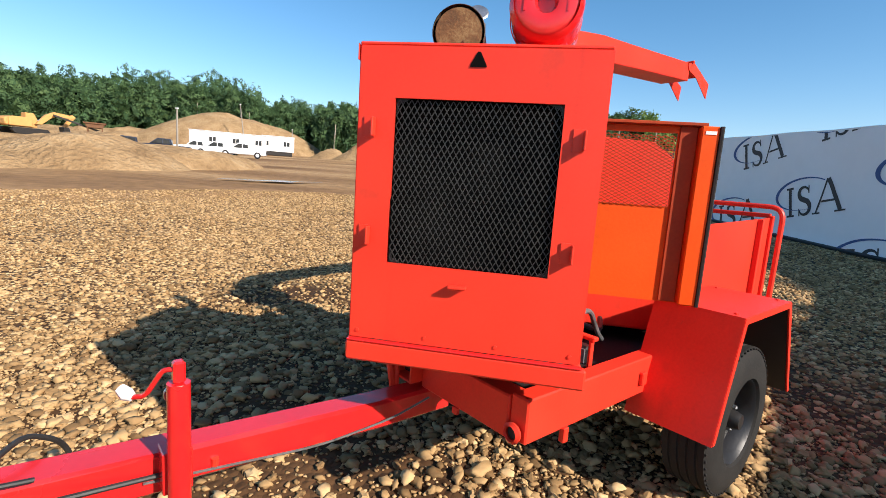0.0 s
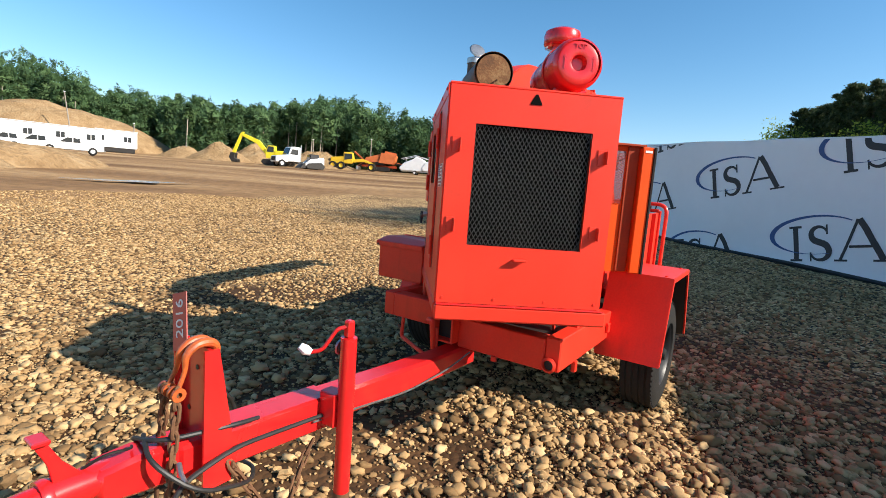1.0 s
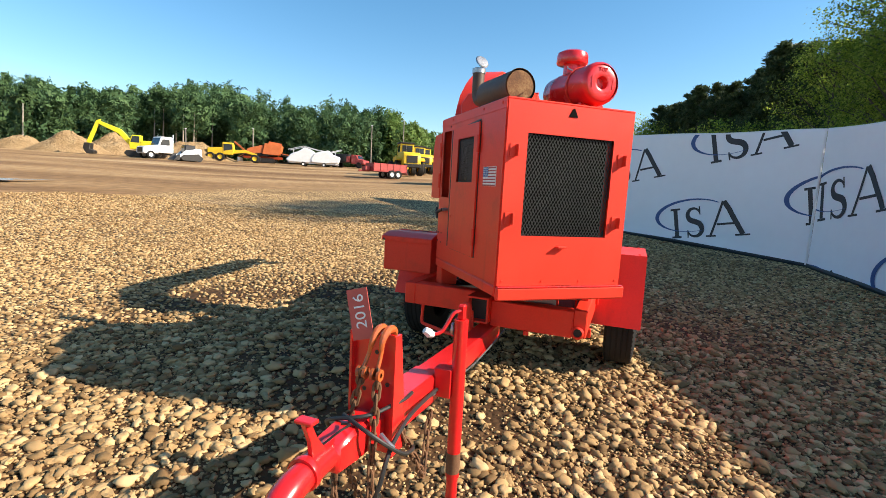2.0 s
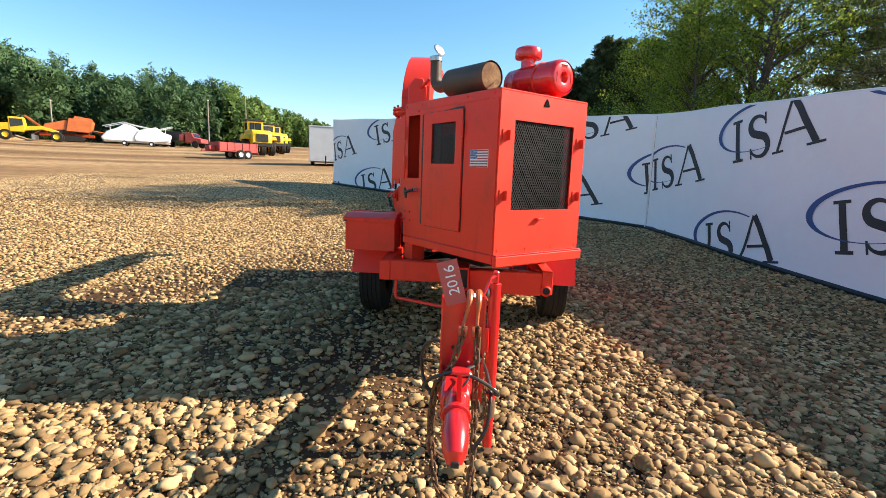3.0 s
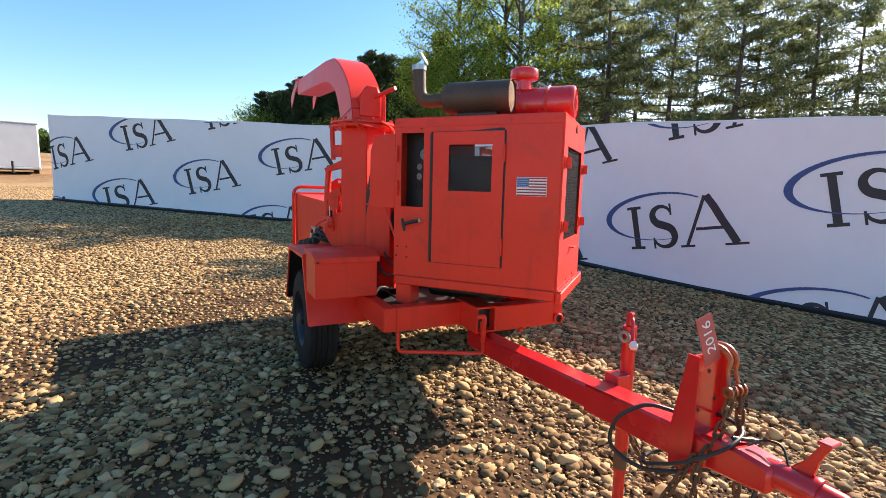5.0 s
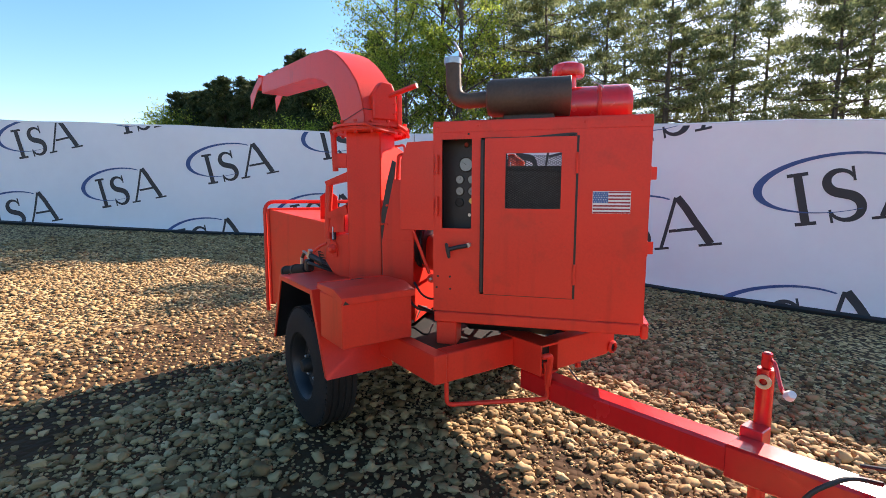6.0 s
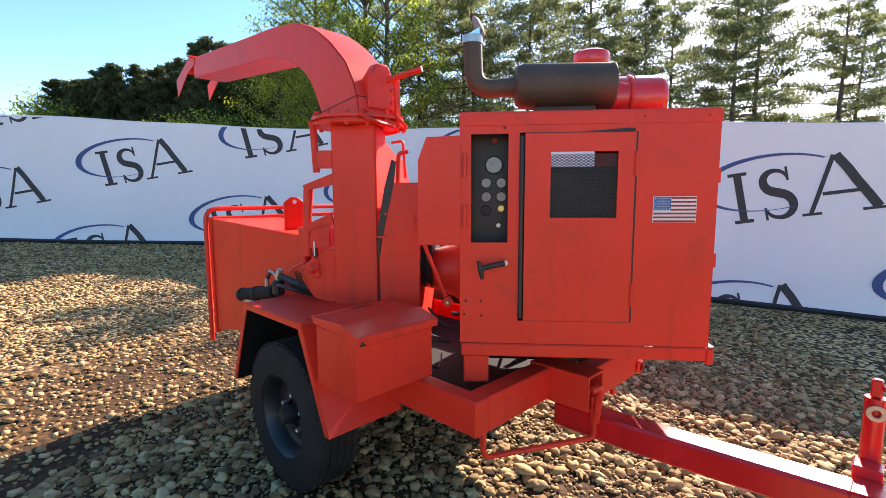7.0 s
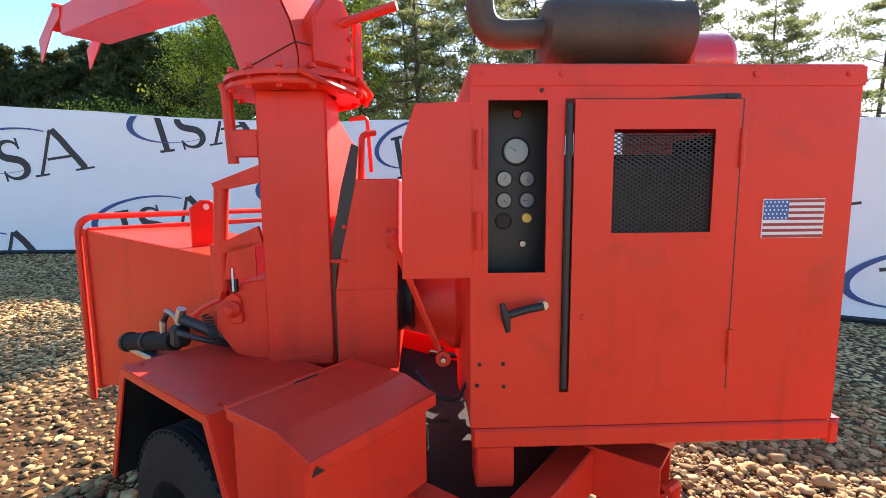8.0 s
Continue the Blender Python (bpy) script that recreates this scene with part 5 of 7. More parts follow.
    part("lever_grip", box(0.012, 0.072, -1.67, -1.633, 0.714, 0.726, 0.003, CH), GLOSS_RED, tongue)
    part("coupler_pin", pipe(rounded([(0.03, -1.56, 0.6), (0.07, -1.52, 0.64), (0.07, -1.46, 0.63), (0.02, -1.44, 0.61)], 0.03), 0.004, 6, m=CH), DARK, tongue)
    part("coupler_slot", box(0.025, 0.05, -1.812, -1.795, 0.482, 0.502, 0.002, CH), BLACK, tongue)
    # hook post
    post = bmesh.new()
    outline = [(-1.292, 0.44), (-1.292, 0.872), (-1.248, 0.872), (-1.203, 0.6), (-1.203, 0.44)]
    for x in (-0.05, 0.118):
        slab(outline, 0.009, CH @ axes((x, 0, 0), (0, 1, 0), (0, 0, 1)), post)
    block(post, -0.041, 0.118, -1.268, -1.258, 0.44, 0.868, 0, CH)
    post = part("hook_post", post, GLOSS_RED, tongue, "upright red channel post")
    for x, y, z in ((0.045, -1.2695, 0.8), (0.09, -1.2695, 0.69), (0.0, -1.2695, 0.66)):
        part("bolt_hole", lathe([(0, 0.001), (0.008, 0.001), (0.008, 0)], CH @ along((x, y, z), (0, -1, 0)), 10), BLACK, post)
    # jack
    jack = part("jack_stand", pipe([(0.184, -0.78, 0.1), (0.184, -0.78, 0.82)], 0.031, 18, m=CH), GLOSS_RED, tongue, "red screw jack stand")
    part("inner_leg", pipe([(0.184, -0.78, -0.05), (0.184, -0.78, 0.12)], 0.026, 16, m=CH), GLOSS_RED, jack)
    part("worn_band", pipe([(0.184, -0.78, 0.12), (0.184, -0.78, 0.215)], 0.0316, 16, m=CH), RUST, jack, "worn rusty band")
    part("foot", lathe([(0, 0), (0.036, 0), (0.036, 0.008), (0.03, 0.012), (0, 0.012)], CH @ Matrix.Translation((0.184, -0.78, -0.085)), 18), RUST, jack)
    part("jack_bracket", box(0.085, 0.165, -0.82, -0.74, 0.47, 0.6, 0.004, CH), GLOSS_RED, jack)
    part("top_lug", box(0.168, 0.2, -0.796, -0.764, 0.82, 0.885, 0.006, CH), GLOSS_RED, jack)
    crank = part("crank", pipe(rounded([(0.184, -0.79, 0.862), (0.16, -0.815, 0.855), (0.125, -0.855, 0.772), (0.09, -0.886, 0.765)], 0.03), 0.0075, 8, m=CH), GLOSS_RED, jack)
    part("crank_grip", pipe([(0.098, -0.88, 0.764), (0.084, -0.893, 0.772), (0.068, -0.908, 0.788)], 0.019, 10, m=CH, radii=[0.012, 0.02, 0.014]), WHITE, jack, "white plastic crank grip")
    part("pin_ring", lathe([(0.014, 0), (0.028, 0), (0.028, 0.01), (0.014, 0.01)], CH @ along((0.152, -0.785, 0.775), (-1, -0.2, 0)), 16), STEEL, jack)
    # fenders
    for s, (a, b, c, d, low) in ((-1, (1.06, 1.655, 0.865, 1.84, 0.49)), (1, (1.16, 1.79, 1.0, 2.02, 0.43))):
        x0, x1 = (-0.96, -0.56) if s < 0 else (0.58, 0.965)
        side = slab([(a, 0.955), (a, 0.95), (c, low), (c + 0.012, low), (a + 0.012, 0.94), (b - 0.012, 0.94), (d - 0.012, low), (d, low), (b, 0.95), (b, 0.955)], x1 - x0, CH @ axes((x0, 0, 0), (0, 1, 0), (0, 0, 1)))
        fender = part("fender", side, RED, chipper, "folded red sheet steel fender")
        ex = x0 - 0.003 if s < 0 else x1 - 0.003
        part("fender_lip", slab([(a + 0.003, 0.951), (c + 0.004, low + 0.003), (c + 0.03, low + 0.003), (a + 0.03, 0.925), (b - 0.03, 0.925), (d - 0.03, low + 0.003), (d - 0.004, low + 0.003), (b - 0.003, 0.951)], 0.006, CH @ axes((ex, 0, 0), (0, 1, 0), (0, 0, 1))), RED, fender)
        # black sheets just inside the red fender's sloping ends
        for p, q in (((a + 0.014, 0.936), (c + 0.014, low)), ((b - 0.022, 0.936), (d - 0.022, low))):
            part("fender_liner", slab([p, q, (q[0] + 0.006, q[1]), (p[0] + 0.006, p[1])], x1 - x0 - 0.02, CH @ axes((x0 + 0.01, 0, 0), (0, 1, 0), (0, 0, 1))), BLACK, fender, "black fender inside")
        for x, y in ((x0 + 0.05, a + 0.04), (x1 - 0.05, a + 0.04), (x0 + 0.05, b - 0.04), (x1 - 0.05, b - 0.04)):
            part("fender_bolt", lathe([(0.01, 0), (0.01, 0.005), (0.005, 0.008), (0, 0.008)], CH @ Matrix.Translation((x, y, 0.955)), 6), RED, fender)
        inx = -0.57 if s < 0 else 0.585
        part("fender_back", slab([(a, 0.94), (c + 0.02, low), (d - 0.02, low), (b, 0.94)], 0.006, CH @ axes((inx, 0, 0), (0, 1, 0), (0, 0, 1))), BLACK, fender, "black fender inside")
    # tool box
    tool = part("tool_box", box(-0.962, -0.56, 0.645, 0.935, 0.72, 0.972, 0.005, CH), RED, chipper, "red steel tool box with a hinged lid")
    lid = bmesh.new()
    slab([(0.622, 0.974), (0.73, 1.004), (0.94, 1.002), (0.94, 1.012), (0.73, 1.017), (0.622, 0.987)], 0.42, CH @ axes((-0.972, 0, 0), (0, 1, 0), (0, 0, 1)), lid, 0.002)
    lid = part("lid", lid, RED, tool)
    part("lid_lip", box(-0.972, -0.552, 0.617, 0.623, 0.952, 0.986, 0.002, CH), RED, lid)
    for x in (-0.972, -0.556):
        part("lid_side", slab([(0.622, 0.96), (0.73, 0.975), (0.94, 0.985), (0.94, 1.004), (0.73, 1.006), (0.622, 0.977)], 0.004, CH @ axes((x, 0, 0), (0, 1, 0), (0, 0, 1))), RED, lid)
    part("lid_hinge", pipe([(-0.97, 0.945, 1.01), (-0.56, 0.945, 1.01)], 0.009, 8, m=CH), RED, tool)
    part("hinge_gap", box(-0.78, -0.7, 0.934, 0.94, 1.0125, 1.0155, 0, CH), BLACK, tool)
    part("lid_gap", slab([(-0.967, 0.953), (-0.935, 0.953), (-0.955, 0.972)], 0.002, CH @ axes((0, 0.6165, 0), (1, 0, 0), (0, 0, 1))), BLACK, tool)


def sheet_box():
    bm = bmesh.new()
    for a in ((-0.09, -0.078, 0.14, 0.45, 0.548, 0.712), (0.038, 0.05, 0.14, 0.45, 0.548, 0.712), (-0.078, 0.038, 0.14, 0.45, 0.7, 0.712), (-0.078, 0.038, 0.14, 0.45, 0.548, 0.56)):
        block(bm, *a, 0.002, CH)
    return bm


def build_wheels():
    for s in (-1, 1):
        place = CH @ Vector((s * 0.83, 1.345 if s < 0 else 1.425, 0.418 if s < 0 else 0.405))
        out = CH.to_3x3() @ Vector((s, 0, 0))
        m = along(place, out)
        R, half = 0.376 if s < 0 else 0.362, 0.112
        profile = [(0.2, -half * 0.8), (0.215, -half), (0.29, -half * 1.02), (R - 0.031, -half * 0.92), (R - 0.01, -half * 0.8)]
        for k in range(5):
            z = -half * 0.7 + k * half * 0.35
            profile += [(R, z - 0.013), (R, z + 0.013), (R - 0.006, z + 0.015), (R - 0.006, z + 0.021)]
        profile = profile[:-2] + [(R - 0.01, half * 0.8), (R - 0.031, half * 0.92), (0.29, half * 1.02), (0.215, half), (0.2, half * 0.8)]
        wheel = part("wheel", lathe(profile, m, 48), RUBBER, chipper, "worn black tyre on a black steel rim")
        part("rim", lathe([(0.205, -half * 0.8), (0.195, half * 0.75), (0.212, half * 0.85), (0.205, half * 0.9), (0.185, half * 0.7), (0.175, half * 0.2), (0.15, half * 0.12), (0.11, half * 0.3), (0.07, half * 0.3), (0.068, half * 0.1), (0, half * 0.1)], m, 40), BLACK, wheel, "glossy black steel rim")
        part("hub", lathe([(0.045, half * 0.1), (0.044, half * 0.75), (0.035, half * 0.95), (0, half * 0.98)], m, 20), DARK, wheel)
        for k in range(5):
            a = 2 * math.pi * k / 5 + 0.3
            part("lug_nut", lathe([(0.012, half * 0.28), (0.012, half * 0.48), (0.006, half * 0.52), (0, half * 0.52)], m @ Matrix.Translation((0.09 * math.cos(a), 0.09 * math.sin(a), 0)), 6), STEEL, wheel)
        knob = box(R - 0.014, R - 0.006, -0.007, 0.007, -0.012, 0.012, 0.002)
        finish(knob)
        data = bpy.data.meshes.new("tread_block")
        knob.to_mesh(data)
        knob.free()
        data.materials.append(RUBBER)
        for k in range(60):
            for side_z in (-1, 1):
                ob = new("tread_block", data)
                ob.parent = wheel
                turn = m @ Matrix.Rotation(2 * math.pi * k / 60 + 0.05 * (side_z > 0), 4, "Z") @ Matrix.Translation((0, 0, side_z * half * 0.78))
                ob.matrix_local = Matrix.Translation(-Vector(wheel["world_place"])) @ turn


def build_tackle():
    """Hooks, safety chains, hoses and the lot tag on the drawbar."""
    tongue = next(o for o in chipper.children if o.name.startswith("tongue"))
    link = bmesh.new()
    ring = [(0.011 * math.cos(a), 0.02 * math.sin(a) + (0.012 if math.sin(a) > 0 else -0.012), 0) for a in [2 * math.pi * k / 14 for k in range(14)]]
    pipe(ring, 0.0056, 6, link, closed=True)
    finish(link)
    data = bpy.data.meshes.new("link")
    link.to_mesh(data)
    link.free()
    data.materials.append(RUST)
    paths = [[(0.097, -1.356, 0.745), (0.095, -1.37, 0.5), (0.1, -1.385, 0.25), (0.085, -1.4, 0.08), (0.05, -1.44, 0.0), (-0.02, -1.46, -0.02)],
             [(0.039, -1.36, 0.745), (0.0, -1.35, 0.6), (-0.07, -1.33, 0.5), (-0.075, -1.33, 0.3), (-0.05, -1.35, 0.1), (0.0, -1.3, 0.0)],
             [(-0.06, -1.3, 0.5), (-0.09, -1.22, 0.3), (-0.08, -1.12, 0.1), (0.0, -1.02, 0.0), (0.08, -0.95, -0.02)],
             [(0.13, -1.2, 0.48), (0.16, -1.1, 0.3), (0.13, -1.0, 0.2), (0.1, -0.9, 0.36), (0.09, -0.84, 0.42)]]
    for path in paths:
        line = rounded([CH @ Vector(p) for p in path], 0.12, 6)
        steps, walked = [], 0.0
        for a, b in zip(line, line[1:]):
            d = (b - a).length
            while walked <= d:
                steps.append((a.lerp(b, walked / d), (b - a).normalized()))
                walked += 0.043
            walked -= d
        chain = part("safety_chain", pipe([steps[0][0], steps[0][0] + Vector((0, 0, 0.02))], 0.006, 6), RUST, tongue, "rusty steel safety chain")
        for k, (p, d) in enumerate(steps):
            ob = new("link", data)
            turn = d.to_track_quat("Y", "Z").to_matrix().to_4x4() @ Matrix.Rotation(radians(45 + 90 * (k % 2)), 4, "Y")
            ob.parent = chain
            ob.matrix_local = Matrix.Translation(p - Vector(chain["world_place"])) @ turn
    for x, lean in ((0.039, 0.022), (0.092, 0.004)):
        hook = rounded([(x + lean, -1.243, 0.835), (x + lean, -1.238, 0.872), (x + lean, -1.26, 0.89), (x + lean, -1.298, 0.892), (x + lean, -1.333, 0.865), (x + lean / 2, -1.33, 0.82), (x, -1.348, 0.772)], 0.045, 4)
        n = len(hook)
        hook = part("grab_hook", pipe(hook, 0.016, 10, m=CH, radii=[0.007 + 0.007 * math.sin(math.pi * min(1, 0.15 + k / n)) for k in range(n)]), HOOK_ORANGE, tongue, "worn orange clevis grab hook")
        for dx in (-0.012, 0.012):
            part("clevis", lathe([(0.008, -0.005), (0.02, -0.005), (0.02, 0.005), (0.008, 0.005)], CH @ along((x + dx, -1.354, 0.757), (1, 0, 0)), 14), HOOK_ORANGE, hook)
    hoses = ([(0.11, -1.1, 0.6), (0.13, -1.2, 0.62), (0.09, -1.4, 0.63), (-0.06, -1.42, 0.6), (-0.12, -1.3, 0.5), (-0.1, -1.12, 0.4), (0.02, -1.05, 0.38), (0.16, -1.15, 0.42), (0.2, -1.35, 0.5), (0.12, -1.44, 0.6), (0.0, -1.4, 0.62)],
             [(0.1, -0.78, 0.5), (0.12, -1.05, 0.53), (0.14, -1.2, 0.55), (0.16, -1.38, 0.52), (0.15, -1.42, 0.4), (0.1, -1.4, 0.3)],
             [(-0.01, -1.18, 0.62), (-0.08, -1.12, 0.64), (-0.15, -1.03, 0.56), (-0.15, -1.0, 0.42), (-0.09, -1.12, 0.37), (-0.05, -1.28, 0.44), (0.05, -1.38, 0.5)])
    for k, h in enumerate(hoses):
        part("trailer_wire", pipe(rounded(h, 0.12, 5), 0.008 if k else 0.007, 8, m=CH), HOSE, tongue, "coiled black trailer wire")
    part("ground_wire", pipe(rounded([(0.1, -0.86, 0.49), (0.095, -0.6, 0.46), (0.1, -0.3, 0.43), (0.12, 0.0, 0.46), (0.16, 0.16, 0.53)], 0.1, 5), 0.0045, 6, m=CH), GREY_WIRE, tongue, "grey wire along the drawbar")
    part("wire_clip", pipe([(0.085, -0.66, 0.47), (0.09, -0.66, 0.5)], 0.012, 8, m=CH), RED, tongue)
    part("steel_plug", pipe(rounded([(0.12, -1.36, 0.56), (0.15, -1.37, 0.545), (0.175, -1.37, 0.53)], 0.03), 0.008, 8, m=CH), STEEL, tongue)
    # lot tag
    m = CH @ axes((-0.015, -1.293, 0.935), (0.96, 0.0, 0.28), (-0.28, 0.12, 0.96))
    tag = part("lot_tag", slab([(-0.041, -0.09), (0.041, -0.09), (0.041, 0.084), (-0.041, 0.084)], -0.003, m), TAG, tongue, "red lot tag with white number 2016")
    part("tag_number", lettering("2016", 0.06, m @ Matrix.Translation((0.004, 0.006, 0.0012)) @ Matrix.Rotation(radians(90), 4, "Z"), 0.0006), WHITE, tag)


TAG = material("faded_red_plastic", [(0.42, 0.06, 0.05), (0.52, 0.09, 0.07)], 0.45, scale=8, fine=60, bump=0.05)
build_hood()
build_engine()
build_cutter()
build_hopper()
build_trailer()
build_wheels()
build_tackle()


# ---- trees ----
def quads(centres, sizes, rng, long=1.0, up=0.0):
    """Vertices of leaf-shaped quads at centres, turned at random."""
    n = len(centres)
    a = rng.normal(size=(n, 3))
    a[:, 2] += up
    a /= np.linalg.norm(a, axis=1)[:, None]
    b = np.cross(a, rng.normal(size=(n, 3)))
    b /= np.linalg.norm(b, axis=1)[:, None]
    s = np.asarray(sizes)[:, None]
    fold = np.cross(a, b) * s * 0.18
    return np.stack([centres - a * s * long, centres + b * s * 0.5 + fold, centres + a * s * long, centres - b * s * 0.5 + fold], 1).reshape(-1, 3)


def leaf_mesh(name, verts, mat):
    """A mesh of quads from rows of four vertices."""
    n = len(verts) // 4
    data = bpy.data.meshes.new(name)
    data.vertices.add(4 * n)
    data.vertices.foreach_set("co", np.asarray(verts, np.float32).ravel())
    data.loops.add(4 * n)
    data.loops.foreach_set("vertex_index", np.arange(4 * n, dtype=np.int32))
    data.polygons.add(n)
    data.polygons.foreach_set("loop_start", np.arange(0, 4 * n, 4, dtype=np.int32))
    data.update()
    data.materials.append(mat)
    return data


def build_tree(seed, tall, spread, leaves, size, kind, label):
    """A tree at the origin: a tapered trunk with limbs and twigs, and a crown of leaves or needle tufts.
    kind: broad, pine (bare below, open crown) or thicket (a young pine, full to the ground)."""
    rng = np.random.default_rng(seed)
    broad = kind == "broad"
    root = thing("leafy_tree" if broad else "pine_tree", (0, 0, 0), label, "tree", "trees behind the fence")
    lean = rng.normal(size=2) * 0.02 * tall
    spine = [Vector((lean[0] * f + 0.05 * math.sin(5 * f + seed), lean[1] * f, -0.3 + (tall * 0.97 + 0.3) * f)) for f in np.linspace(0, 1, 9)]
    bm = pipe(spine, 0.1, 8, radii=[tall * (0.0155 - 0.0142 * k / 8) for k in range(9)])

    def on_spine(f):
        k = min(7, int(f * 8))
        return spine[k].lerp(spine[k + 1], f * 8 - k)

    tips = []
    low, limbs = {"broad": (0.16, 52), "pine": (0.34, 42), "thicket": (0.06, 64)}[kind]
    for k in range(limbs):
        f = low + (0.98 - low) * (k + rng.random()) / limbs
        start = on_spine(f)
        angle = k * 2.4 + rng.random()
        if broad:
            reach = spread * 0.8 * math.sin(math.pi * min(1, 1.1 - f)) ** 0.6 * (0.45 + 0.65 * rng.random())
            rise = reach * (0.45 + 0.6 * rng.random())
        elif kind == "pine":
            reach = spread * min(1.0, (1.08 - f) * 2.2) ** 0.6 * (0.3 + 0.65 * rng.random() ** 1.4)
            rise = reach * (-0.08 + 0.75 * max(0, f - 0.45) + 0.2 * rng.random())
        else:
            reach = spread * (1.04 - f) ** 0.75 * (0.6 + 0.4 * rng.random())
            rise = reach * (0.1 + 0.5 * f)
        end = start + Vector((math.cos(angle) * reach, math.sin(angle) * reach, rise))
        mid = start.lerp(end, 0.55) + Vector((0, 0, 0.1 * reach if broad else -0.05 * reach))
        r0 = tall * 0.0055 * (1.2 - f)
        pipe([start, mid, end], r0, 5, bm, radii=[r0, r0 * 0.6, r0 * 0.2])
        twigs = 7 if broad else 6
        for n in range(twigs):
            t = 0.3 + 0.7 * (n + 0.5 + 0.5 * rng.random()) / twigs
            p = start.lerp(mid, t / 0.55) if t < 0.55 else mid.lerp(end, min(1.0, (t - 0.55) / 0.45))
            off = reach * (0.34 if broad else 0.26) * (0.4 + 0.6 * rng.random())
            side = angle + (1 if n % 2 else -1) * (0.5 + 0.7 * rng.random())
            q = p + Vector((math.cos(side) * off, math.sin(side) * off, off * (0.1 + 0.7 * rng.random() if broad else 0.1 + 0.2 * rng.random())))
            pipe([p, q], r0 * 0.2, 3, bm, radii=[r0 * 0.3, r0 * 0.08])
            tips.append((*q, (0.16 if broad else 0.13) + 0.07 * reach))
            if broad or kind == "thicket":
                tips.append((*p.lerp(q, 0.5), 0.12 + 0.07 * reach))
    part("trunk", bm, BARK, root)
    tips = np.array(tips)
    which = rng.integers(0, len(tips), leaves)
    spots = np.clip(rng.normal(size=(leaves, 3)), -1.8, 1.8) * (0.8 if broad else 0.7)
    spots[:, 2] *= 0.8 if broad else 0.5
    centres = tips[which, :3] + spots * tips[which, 3:4]
    centres[:, 2] = np.maximum(centres[:, 2], tall * 0.05)
    sizes = size * (0.6 + 0.8 * rng.random(leaves))
    crown = new("crown", leaf_mesh("crown", quads(centres, sizes, rng, 0.75 if broad else 2.0, 0 if broad else 0.5), LEAF if broad else NEEDLE if kind == "pine" else YOUNG_NEEDLE))
    crown.parent = root
    return root


def plant(root, x, y, scale, turn):
    m = Matrix.Translation((x, y, lift(x, y) - 0.05)) @ Matrix.Rotation(turn, 4, "Z")
    root.scale = (scale,) * 3
    return copy_thing(root, m)


def build_trees():
    rng = random.Random(5)
    broad = [build_tree(11, 11.5, 3.3, 23000, 0.058, "broad", "tall leafy tree in bright summer leaf behind the fence"), build_tree(12, 8.5, 2.8, 15000, 0.055, "broad", "leafy tree in summer leaf behind the fence")]
    pines = [build_tree(21 + k, 10.0, 2.9 + 0.3 * k, 11500, 0.045, "pine", "dark pine tree with bare lower trunk behind the fence") for k in range(3)]
    young = [build_tree(41 + k, 7.0, 2.0 + 0.2 * k, 13000, 0.05, "thicket", "dense dark young pine in a row behind the fence") for k in range(2)]
    bush = build_tree(31, 3.4, 1.9, 9000, 0.06, "broad", "dense green shrub behind the fence")
    bush.name = "shrub"
    for x, y, s in ((13.6, 4.3, 0.95), (14.4, 6.9, 0.9), (15.6, 5.4, 1.0)):
        plant(broad[0], x, y, s, rng.random() * 6)
    for x, y, s in ((12.9, 5.8, 0.75), (13.6, 7.9, 0.65)):
        plant(broad[1], x, y, s, rng.random() * 6)
    spots = [(15.5, 1.2), (17.0, -0.7), (15.2, -2.6), (18.2, -3.4), (16.0, -5.0), (18.8, -6.8), (15.6, -7.6), (17.6, -9.6), (14.8, -10.6), (17.2, -12.8), (14.0, -13.6), (20.0, -1.8), (20.6, -5.2), (20.5, -10.0), (12.6, -16.2), (18.6, 1.8), (17.6, 3.4), (20.8, 3.8), (22.5, 0.8)]
    for k, (x, y) in enumerate(spots):
        plant(pines[k % 3], x, y, 0.82 + 0.2 * rng.random() + (0.2 if x > 21.5 else 0), rng.random() * 6)
    for k in range(3):
        plant(bush, 19.4 + 0.3 * k + rng.random(), 20.6 + 1.5 * k, 0.95 + 0.3 * rng.random(), rng.random() * 6)
    for k in range(34):
        f = k / 33
        x, y = 16.6 + 3.4 * f + 2.8 * rng.random(), 9.0 + 13.0 * f + rng.random()
        plant(young[k % 2], x, y, 1.02 + 0.18 * rng.random() - 0.36 * f, rng.random() * 6)
    for k in range(24):
        y = -9 + 18.2 * k / 23
        x = 11.3 + 1.0 * rng.random() - 0.02 * (y - 3) ** 2 * (0.6 if y < 3 else 0.1)
        if y > 2.2:
            plant(bush, x, y, 0.6 + 0.3 * rng.random(), rng.random() * 6)
    for root in broad + pines + young + [bush]:
        for o in (*root.children_recursive, root):
            bpy.data.objects.remove(o)


build_trees()

TREE_TOPS = [(158, 7.6), (150, 8.0), (142, 7.9), (138, 8.0), (133, 9.2), (127, 9.9), (122.5, 9.6), (120.5, 8.0), (117, 8.0), (109, 8.6), (102, 9.6), (95, 10.3), (90.5, 9.5), (86, 9.9), (79, 9.3), (74, 7.3), (70, 6.3), (67, 5.0), (62, 4.4)]


